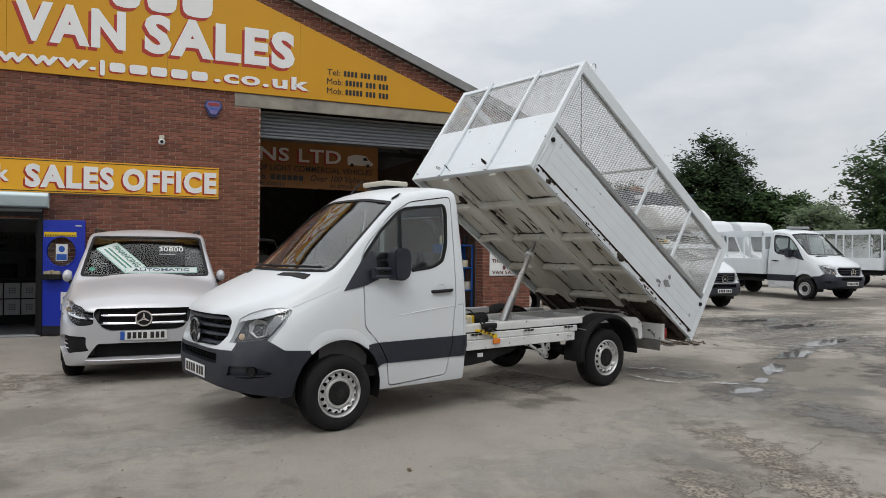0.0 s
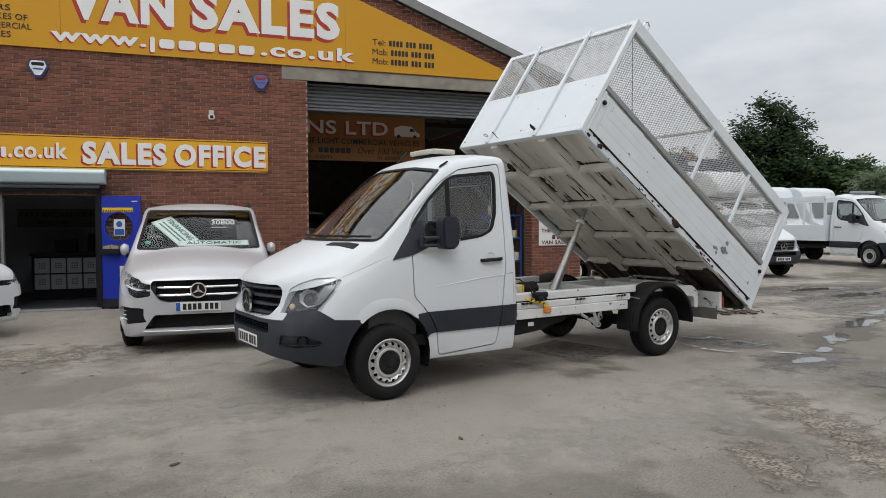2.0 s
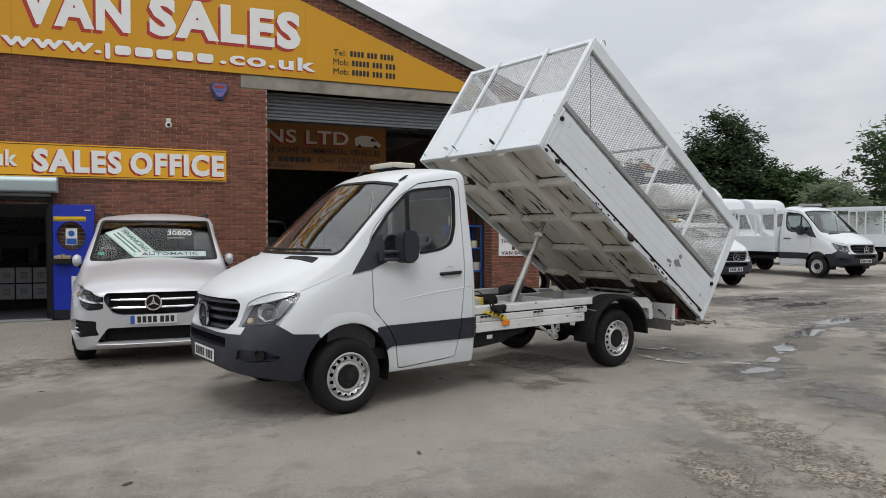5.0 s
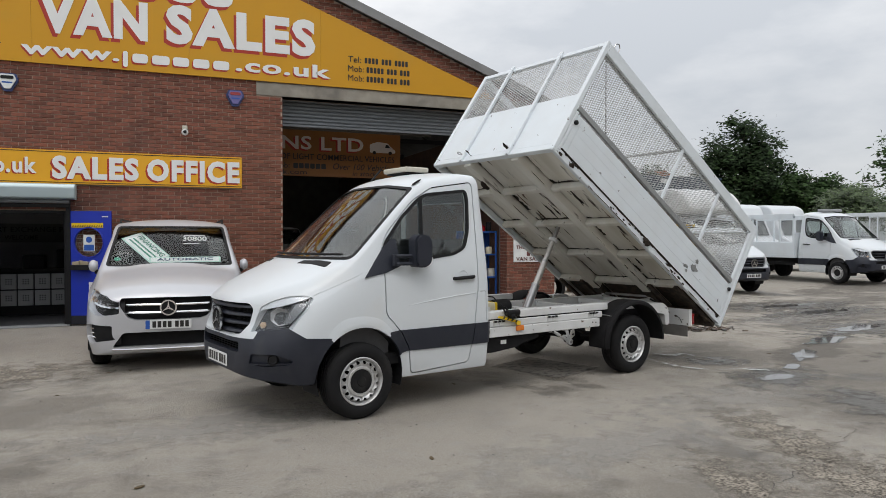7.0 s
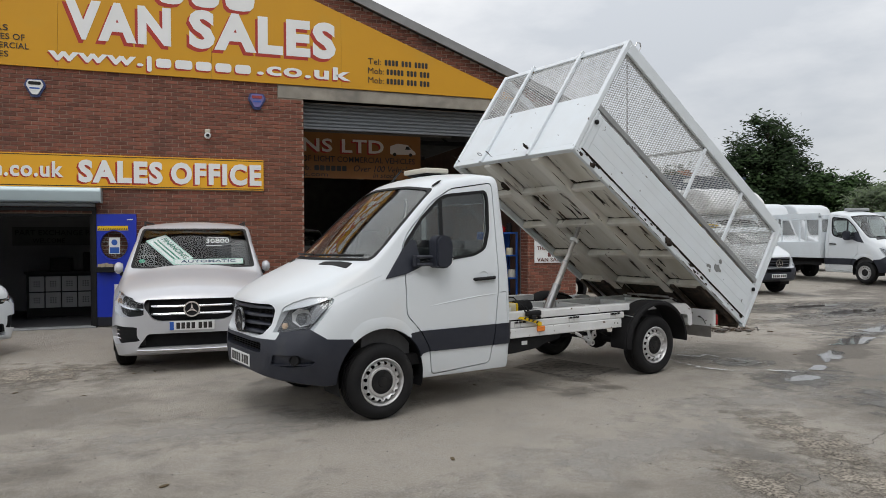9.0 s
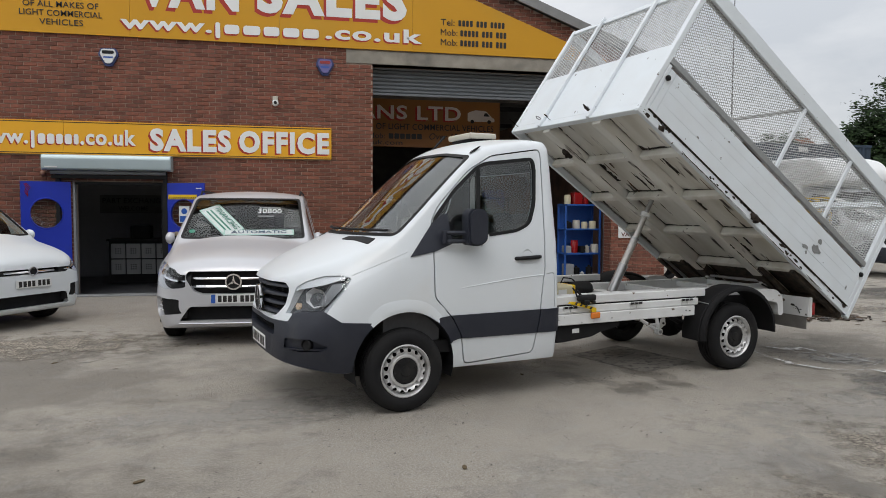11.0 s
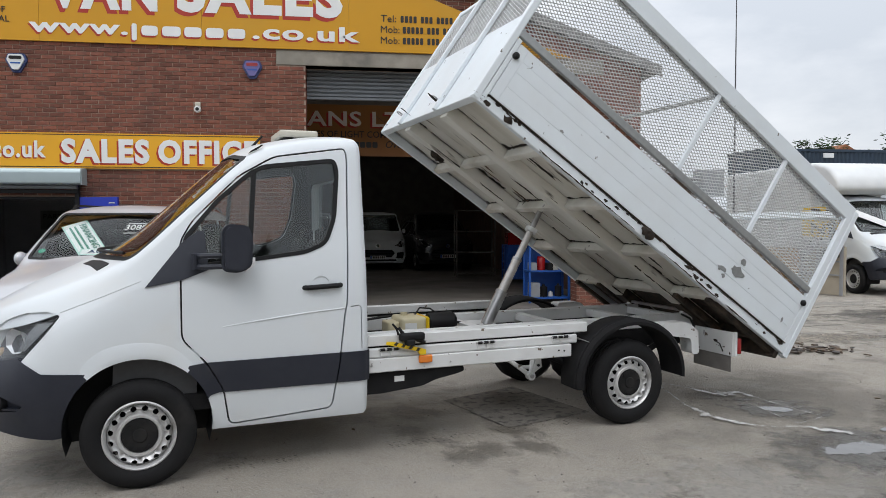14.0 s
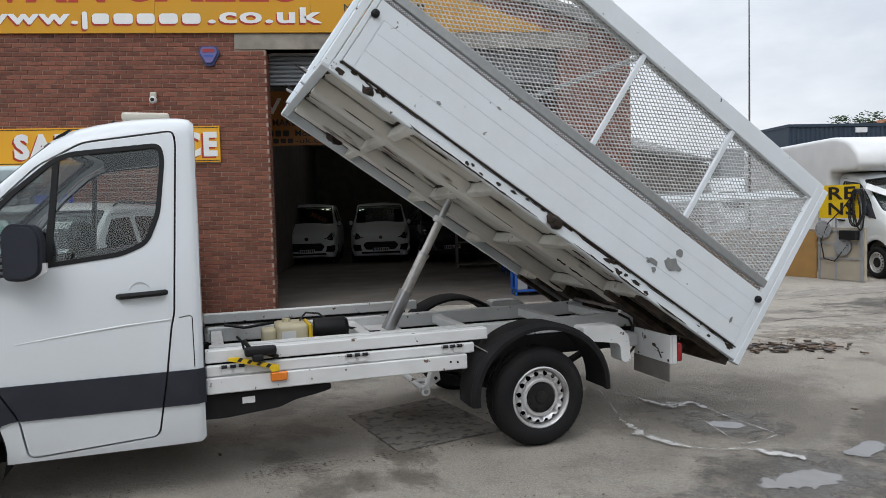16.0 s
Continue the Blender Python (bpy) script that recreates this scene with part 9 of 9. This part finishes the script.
def hedge():
    rnd = random.Random(21)
    verts, faces = [], []
    for i in range(26000):
        x = rnd.uniform(14, 70)
        y = 66 + rnd.gauss(0, 1.2) - (x - 40) * 0.25
        z = abs(rnd.gauss(0, 1)) * 0.7 + rnd.random() * (2.2 + 0.9 * math.sin(x * 0.7) + 0.6 * math.sin(x * 1.9))
        u = Vector((rnd.gauss(0, 1), rnd.gauss(0, 1), rnd.gauss(0, 0.6))).normalized()
        v = u.orthogonal().normalized()
        s = rnd.uniform(0.14, 0.34)
        p = Vector((x, y, z))
        b = len(verts)
        verts += [p - u * s, p + v * s * 0.5, p + u * s, p - v * s * 0.5]
        faces.append((b, b + 1, b + 2, b + 3))
    me = bpy.data.meshes.new("far_hedge")
    me.from_pydata(verts, [], faces)
    me.materials.append(LEAF2)
    tagged(new("far_hedge", me), "distant green hedge and scrub", "hedge", kind="stuff")


hedge()


def behind_camera():
    """Trees on the open sides of the yard and an added, unseen fence, which the glass and paint mirror."""
    rnd = random.Random(31)
    for name, a, b, tall, n in (("tree_line_south", (-45, -24), (24, -24), 10.2, 50000), ("tree_line_east", (22, -22), (37, 1), 11.0, 26000)):
        a, b = Vector(a), Vector(b)
        d = (b - a)
        q = Vector((-d.y, d.x)).normalized()
        verts, faces = [], []
        for i in range(n):
            t = rnd.random()
            w = d.length * t
            p = a + d * t + q * rnd.gauss(0, 0.9)
            z = rnd.random() ** 0.9 * (tall + 2.0 * math.sin(w * 0.45) + 1.3 * math.sin(w * 1.3 + 1) + 0.7 * math.sin(w * 3.1))
            u = Vector((rnd.gauss(0, 1), rnd.gauss(0, 1), rnd.gauss(0, 0.6))).normalized()
            v = u.orthogonal().normalized()
            s = rnd.uniform(0.22, 0.45)
            c = Vector((p.x, p.y, max(0.1, z)))
            k = len(verts)
            verts += [c - u * s, c + v * s * 0.55, c + u * s, c - v * s * 0.55]
            faces.append((k, k + 1, k + 2, k + 3))
        me = bpy.data.meshes.new(name)
        me.from_pydata(verts, [], faces)
        me.materials.append(LEAF3)
        tagged(new("tree_line", me), "dark line of trees along the open side of the yard", "trees", kind="stuff")
    # invented fence, out of view, only there to darken low reflections
    single("wall_roadside", B(-45, -22.2, 0, 40, -22.0, 1.9), material("fence_dark", (0.10, 0.09, 0.08, 1), 0.9), Matrix(), "dark fence added out of view for glass and paint to mirror", "wall", kind="structure", smooth=0)


behind_camera()


# ---- wear of the yard: puddles, cracks, patches, litter ----
def blot(cx, cy, rx, ry, ang, seed, rough=0.35, n=36):
    rnd = random.Random(seed)
    ph = [rnd.uniform(0, 6.28) for _ in range(5)]
    pts = []
    for i in range(n):
        a = 2 * math.pi * i / n
        k = 1 + rough * (0.5 * math.sin(2 * a + ph[0]) + 0.4 * math.sin(3 * a + ph[1]) + 0.3 * math.sin(5 * a + ph[2]) + 0.22 * math.sin(8 * a + ph[3]) + 0.15 * math.sin(13 * a + ph[4]))
        x, y = rx * k * math.cos(a), ry * k * math.sin(a)
        c, s = math.cos(radians(ang)), math.sin(radians(ang))
        pts.append((cx + x * c - y * s, cy + x * s + y * c))
    return pts


def flat(name, pts, z, mat, label, cat, group=""):
    bm = bmesh.new()
    vs = [bm.verts.new((x, y, z)) for x, y in pts]
    f = bm.faces.new(vs)
    bmesh.ops.triangulate(bm, faces=[f])
    return single(name, bm, mat, Matrix(), label, cat, group, smooth=0)


def strip(pts, w, z, seed):
    rnd = random.Random(seed)
    L, R = [], []
    for i, p in enumerate(pts):
        a, b = Vector(pts[max(0, i - 1)]), Vector(pts[min(len(pts) - 1, i + 1)])
        d = (b - a).normalized()
        q = Vector((-d.y, d.x)) * w * rnd.uniform(0.35, 1.0)
        L.append(Vector(p) + q)
        R.append(Vector(p) - q)
    bm = bmesh.new()
    l = [bm.verts.new((v.x, v.y, z)) for v in L]
    r = [bm.verts.new((v.x, v.y, z)) for v in R]
    for i in range(len(pts) - 1):
        bm.faces.new((l[i], l[i + 1], r[i + 1], r[i]))
    return bm


def wiggle(a, b, n, amp, seed):
    rnd = random.Random(seed)
    a, b = Vector(a), Vector(b)
    d = (b - a)
    q = Vector((-d.y, d.x)).normalized()
    off, out = 0.0, []
    for i in range(n + 1):
        off = off * 0.7 + rnd.uniform(-amp, amp)
        out.append(tuple(a + d * i / n + q * off))
    return out


CRACK = material("crack_dark", (0.055, 0.05, 0.045, 1), 0.95, second=(0.10, 0.09, 0.08, 1), scale=30, amount=1.0)
PATCH = material("old_patch", (0.20, 0.182, 0.16, 1), 0.9, second=(0.25, 0.228, 0.20, 1), scale=9, amount=0.9, bump=0.5, bump_scale=70, stain=(0.11, 0.10, 0.09, 1), stain_scale=14, stain_at=(0.52, 0.62))
# each thin layer lies a few millimetres above the last
def sheet(name, x, y, rx, ry, ang, z, mat, label, cat, group):
    """An oval sheet whose map runs from 0 in the middle to 1 near its rim, where the material frays it."""
    bm = bmesh.new()
    lay = bm.loops.layers.uv.new("UVMap")
    n = 32
    vs = [bm.verts.new((1.5 * math.cos(2 * math.pi * i / n), 1.5 * math.sin(2 * math.pi * i / n), 0)) for i in range(n)]
    f = bm.faces.new(vs)
    for lp in f.loops:
        lp[lay].uv = (lp.vert.co.x, lp.vert.co.y)
    bmesh.ops.scale(bm, vec=(rx, ry, 1), verts=bm.verts)
    return single(name, bm, mat, pose(x, y, z, 0, 0, ang), label, cat, group, smooth=0)


# thin layers a few millimetres apart
for i, (x, y, rx, ry) in enumerate(((10.2, 7.6, 1.7, 0.6), (12.5, 14.0, 2.2, 0.7), (9.3, 5.6, 1.4, 0.5), (12.8, 12.0, 2.6, 0.7), (14.0, 9.6, 2.4, 0.6))):
    sheet("dark_stain", x, y, rx, ry, 12, 0.002 + 0.0002 * i, STAIN, "dark oily stain on the concrete", "stain", "dark stains")
for i, (x, y, rx, ry) in enumerate(((5.3, 6.6, 1.6, 0.6), (3.2, 5.6, 1.6, 0.5), (12.0, 11.4, 2.5, 0.6), (7.8, 12.2, 1.8, 0.6), (0.4, 7.4, 1.6, 0.6), (12.2, 15.4, 3.0, 0.6))):
    sheet("dust_patch", x, y, rx, ry, 8, 0.0048 + 0.0002 * i, LIGHTPATCH, "pale dusty patch on the concrete yard", "patch", "dust patches")
flat("concrete_patch", [(3.79, 9.02), (4.18, 8.08), (4.98, 8.44), (4.55, 9.45)], 0.0065, PATCH, "darker repair patch in the concrete", "patch")
for i, (x, y, rx, ry, an) in enumerate(((6.50, 7.19, 0.42, 0.20, 14), (11.4, 9.95, 1.3, 0.34, 14), (12.3, 8.9, 1.3, 0.26, 8), (24.6, 16.6, 1.1, 0.4, 4), (13.3, 12.2, 1.2, 0.34, 10), (13.6, 13.4, 1.3, 0.3, 5), (6.62, 8.28, 0.14, 0.20, 60), (29.5, 16.2, 2.3, 0.6, 3))):
    sheet("damp_patch", x + 0.15 * rx, y, rx * 1.7 + 0.15, ry * 2.0 + 0.1, an, rise(x) + 0.0075 + 0.0002 * i, WET, "dark wet margin round a puddle", "wet patch", "damp patches")
    sheet("puddle", x, y, rx, ry, an, rise(x) + 0.011 + 0.0003 * i, WATER, "shallow rain puddle reflecting the sky", "puddle", "puddles")
for i, (x, y, rx, ry, an) in enumerate(((9.7, 9.12, 0.95, 0.30, 24), (8.15, 8.22, 0.75, 0.22, 34), (7.25, 7.62, 0.34, 0.12, 30))):
    sheet("puddle", x, y, rx, ry, an, 0.0085 + 0.0003 * i, WATER, "shallow rain puddle reflecting the sky", "puddle", "puddles")


for i, (x, y, rx, ry, an) in enumerate(((4.62, 5.35, 1.35, 0.34, 76), (4.25, 4.35, 0.8, 0.42, 76), (3.55, 4.7, 0.7, 0.3, 70), (9.6, 11.6, 1.2, 0.4, 10), (-2.2, 10.6, 1.8, 0.9, 5))):
    sheet("gravel_patch", x, y, rx, ry, an, 0.0068 + 0.00015 * i, GRAVEL, "worn patch of exposed gravel in the concrete", "patch", "gravel patches")
for i, (x, y, rx, ry, an) in enumerate(((6.35, 5.8, 1.0, 0.5, 65), (9.2, 7.0, 1.0, 0.4, 20))):
    sheet("damp_patch", x, y, rx, ry, an, 0.0096 + 0.0002 * i, WET, "dark wet patch on the concrete", "wet patch", "damp patches")


def runoff(pts, ws, seed):
    """A flat ragged tongue of cement water along a line, its width changing on the way; its pale colour paints in the
    sky's reflection.
    """
    rnd = random.Random(seed)
    fine, wide = [], []
    for (p, q), (u, v) in zip(zip(pts, pts[1:]), zip(ws, ws[1:])):
        n = max(3, int((Vector(q) - Vector(p)).length / 0.025))
        for k in range(n):
            t = k / n
            fine.append(Vector(p).lerp(Vector(q), t))
            wide.append(u + (v - u) * t)
    bm = bmesh.new()
    lay = bm.loops.layers.uv.new("UVMap")
    prev, a, b = None, 0.0, 0.0
    for i, p in enumerate(fine):
        d = (fine[min(i + 1, len(fine) - 1)] - fine[max(i - 1, 0)]).normalized()
        q = Vector((-d.y, d.x))
        a, b = 0.8 * a + rnd.gauss(0, 0.16), 0.8 * b + rnd.gauss(0, 0.16)
        row = [bm.verts.new((*(p + q * 1.9 * wide[i] * max(0.6, 1 + a)), 0.0155)), bm.verts.new((*(p - q * 1.9 * wide[i] * max(0.6, 1 + b)), 0.0155))]
        if prev:
            f = bm.faces.new((prev[0], row[0], row[1], prev[1]))
            for lp, u in zip(f.loops, (-1.3, -1.3, 1.3, 1.3)):
                lp[lay].uv = (u, 0)
        prev = row
    return bm


for i, (pts, ws) in enumerate((
        ([(6.02, 9.40), (5.95, 8.81), (5.90, 8.50), (5.91, 8.24), (5.96, 8.02), (6.04, 7.89), (6.31, 7.74)], (0.012, 0.007, 0.010, 0.060, 0.055, 0.035, 0.006)),
        ([(6.31, 7.74), (6.48, 7.75), (6.56, 7.70), (6.68, 7.62), (6.75, 7.45)], (0.006, 0.010, 0.05, 0.05, 0.03)),
        ([(6.30, 8.93), (6.45, 8.86), (6.64, 8.86), (6.69, 8.57), (6.78, 8.25), (6.86, 7.98)], (0.04, 0.075, 0.05, 0.010, 0.007, 0.006)),
        ([(6.50, 8.35), (6.50, 8.05), (6.53, 7.82), (6.70, 7.88), (6.87, 7.98)], (0.004, 0.006, 0.008, 0.007, 0.010)),
        ([(6.10, 9.3), (6.25, 9.1), (6.30, 8.93)], (0.01, 0.02, 0.02)))):
    single("cement_trickle", runoff(pts, ws, 60 + i), PALE, Matrix(), "trickle of cement water on the concrete, its sky reflection painted pale", "stain", "cement trickles", smooth=0)
for i, (a, b, w, amp) in enumerate((((3.79, 9.02), (4.18, 8.08), 0.007, 0.006), ((4.18, 8.08), (4.98, 8.44), 0.006, 0.006), ((4.88, 6.45), (4.66, 5.05), 0.006, 0.02), ((10.0, 10.6), (14.5, 11.2), 0.016, 0.04), ((9.5, 12.6), (17.0, 13.6), 0.016, 0.05), ((3.4, 4.4), (5.4, 5.3), 0.004, 0.02), ((8.0, 14.2), (15.0, 15.4), 0.016, 0.05))):
    single("ground_crack", strip(wiggle(a, b, 60, amp, 10 + i), w, 0.0064, 30 + i), CRACK, Matrix(), "dark ragged crack in the concrete yard", "crack", "ground cracks", smooth=0)


def tyre_marks():
    rnd = random.Random(2)
    for i, (a, b) in enumerate((((2.05, 7.47), (2.6, 7.61)), ((3.2, 7.77), (4.9, 8.2)))):
        bm = bmesh.new()
        a, b = Vector(a), Vector(b)
        d = (b - a).normalized()
        q = Vector((-d.y, d.x))
        n = int((b - a).length / 0.045)
        for k in range(n):
            for row in range(4):
                if rnd.random() < 0.45:
                    continue
                c = a + d * 0.045 * k + q * (0.035 * row - 0.05)
                vs = [bm.verts.new((c.x + d.x * u + q.x * v, c.y + d.y * u + q.y * v, 0.0072)) for u, v in ((0, 0), (0.018, 0.0), (0.022, 0.009), (0.004, 0.009))]
                bm.faces.new(vs)
        tagged(single("tyre_print", bm, CRACK, Matrix(), "dark tyre tread print on the concrete", "mark", smooth=0), kind="stuff")


tyre_marks()


def grit():
    rnd = random.Random(8)
    verts, faces = [], []
    for i in range(15000):
        x, y = rnd.uniform(-4, 14), rnd.uniform(3.0, 13.0)
        s = rnd.choice((0.002, 0.003, 0.003, 0.004, 0.005, 0.009)) * rnd.uniform(0.7, 1.3)
        b = len(verts)
        a = rnd.uniform(0, 6.28)
        for k in range(3):
            verts.append((x + s * math.cos(a + k * 2.1), y + s * math.sin(a + k * 2.1), 0.001))
        verts.append((x + 0.2 * s, y, s * rnd.uniform(0.5, 1.0)))
        faces += [(b, b + 1, b + 3), (b + 1, b + 2, b + 3), (b + 2, b, b + 3)]
    me = bpy.data.meshes.new("grit")
    me.from_pydata(verts, [], faces)
    me.materials.append(material("grit_stone", (0.11, 0.098, 0.085, 1), 0.9, second=(0.20, 0.18, 0.16, 1), scale=3, island=0.5))
    tagged(new("grit", me), "loose grit and small stones on the yard", "grit", kind="stuff")


grit()


def litter():
    rnd = random.Random(14)
    lf = material("dead_leaf", (0.10, 0.07, 0.035, 1), 0.9)
    for i in range(20):
        x, y = rnd.uniform(-3, 9), rnd.uniform(4, 12)
        bm = bmesh.new()
        s = rnd.uniform(0.012, 0.026)
        pts = [(s * 1.4 * math.cos(q) * (1 + 0.3 * rnd.random()), s * 0.6 * math.sin(q) * (1 + 0.3 * rnd.random())) for q in (2 * math.pi * k / 9 for k in range(9))]
        prism(bm, pts, "z", 0.004, 0.010)
        single("leaf_scrap", bm, lf, pose(x, y, 0, 0, 0, rnd.uniform(0, 360)), "small dark scrap of leaf on the concrete", "scrap", "leaf scraps", smooth=0)
    bm = bmesh.new()
    for k in range(110):
        x, y = rnd.gauss(0, 0.36), rnd.gauss(0, 0.15)
        n, r = 7, rnd.uniform(0.02, 0.09)
        turn, th = rnd.uniform(0, 6.28), rnd.uniform(0.006, 0.022)
        pts = [(r * rnd.uniform(0.5, 1.3) * math.cos(6.283 * i / n), 0.45 * r * rnd.uniform(0.4, 1.2) * math.sin(6.283 * i / n)) for i in range(n)]
        prism(bm, pts, "z", 0.0, th, m=pose(x, y, 0.013 + 0.02 * max(0, 1 - abs(x) / 0.5) * rnd.random()) @ Matrix.Rotation(turn, 4, "Z") @ Matrix.Rotation(rnd.uniform(-0.25, 0.25), 4, "X"))
    heap = material("wet_rubbish", (0.028, 0.023, 0.019, 1), 0.45, second=(0.12, 0.07, 0.035, 1), scale=7, amount=0.8, island=0.7)
    tagged(single("debris_heap", bm, heap, pose(8.7, 10.8, 0), "low heap of dark wet rubbish behind the tipper", "debris", smooth=0), kind="stuff")


litter()


# ---- bricks of the front wall ----
def brick_front():
    BL, BH, G = 0.212, 0.062, 0.013
    course, pitch = BH + G, BL + G
    rnd = random.Random(3)

    def spans(z):
        """Stretches of bare brick on the course at height z."""
        zc = z + BH / 2
        out = []
        if zc < LINTEL:
            left = [(-5.4, JAMB_L)]
            if zc < OFF_T:
                left = [(-5.4, OFF_L), (OFF_R, JAMB_L)]
            out += left + [(JAMB_R, EAVE_R)]
        elif zc < 4.72:
            out += [(-5.4, 1.755), (JAMB_R + 0.505, EAVE_R)]
        else:
            r = (RIDGE_Z - 0.03 - zc) / SLOPE
            inner = (RIDGE_Z - 0.36 - zc) / SLOPE
            if r > 0:
                out += [(max(-5.4, RIDGE_X - r), RIDGE_X - max(inner, 0)), (RIDGE_X + max(inner, 0), RIDGE_X + r)]
        res = []
        for a, b in out:
            if 2.60 < zc < 3.175 and a < 1.0:
                res.append((1.468, b)) if b > 1.5 else None
            else:
                res.append((a, b))
        return [(a, b) for a, b in res if b - a > 0.06]

    def brick_verts(w, dy):
        y0, y1 = FACE - dy, FACE + 0.03
        e = 0.004
        return [(0, y1, 0), (w, y1, 0), (w, y1, BH), (0, y1, BH), (0, y0 + e, 0), (w, y0 + e, 0), (w, y0 + e, BH), (0, y0 + e, BH),
                (e, y0, e), (w - e, y0, e), (w - e, y0, BH - e), (e, y0, BH - e)]

    F = [(0, 1, 5, 4), (1, 2, 6, 5), (2, 3, 7, 6), (3, 0, 4, 7), (4, 5, 9, 8), (5, 6, 10, 9), (6, 7, 11, 10), (7, 4, 8, 11), (8, 9, 10, 11)]
    shared = {}
    verts, faces = [], []
    singles = 0
    for i in range(106):
        z = 0.02 + i * course
        if z > 7.4:
            break
        for a, b in spans(z):
            x = math.floor(a / pitch) * pitch + (pitch / 2 if i % 2 else 0.0) - pitch
            while x < b:
                x0, x1 = max(x, a), min(x + BL, b)
                x += pitch
                w = x1 - x0
                if w < 0.04:
                    continue
                dy = rnd.choice((0.0, 0.001, 0.002, 0.003))
                if 0.72 < x0 and x1 <= JAMB_L + 0.001 and 0.95 < z < 3.9 and singles < 300 and w > 0.09:
                    key = (round(w, 2), dy)
                    if key not in shared:
                        me = bpy.data.meshes.new("brick")
                        me.from_pydata(brick_verts(w, dy), [], F)
                        me.materials.append(BRICK)
                        shared[key] = me
                    o = new("brick", shared[key])
                    o.location = (x0, 0, z)
                    o.parent = front_wall
                    singles += 1
                    continue
                k = len(verts)
                verts += [(p[0] + x0, p[1], p[2] + z) for p in brick_verts(w, dy)]
                faces += [tuple(q + k for q in f) for f in F]
    # returns of the jambs
    for xj, s in ((JAMB_L, 1), (JAMB_R, -1)):
        for i in range(60):
            z = 0.02 + i * course
            if z + BH > LINTEL:
                break
            y = FACE + 0.034
            first = 0.10 if i % 2 else 0.205
            while y < FACE + 0.33:
                y1 = min(y + first, FACE + 0.335)
                first = BL
                k = len(verts)
                x0, x1 = xj - s * 0.02, xj + s * 0.010
                verts += [(xx, yy, zz) for zz in (z, z + BH) for yy in (y, y1) for xx in (x0, x1)]
                faces += [tuple(q + k for q in f) for f in ((0, 2, 3, 1), (4, 5, 7, 6), (0, 1, 5, 4), (2, 6, 7, 3), (1, 3, 7, 5))]
                y = y1 + G
    me = bpy.data.meshes.new("brick_courses")
    me.from_pydata(verts, [], faces)
    me.materials.append(BRICKS)
    o = new("brick_courses", me)
    o.parent = front_wall
    tagged(o, kind="stuff")


brick_front()
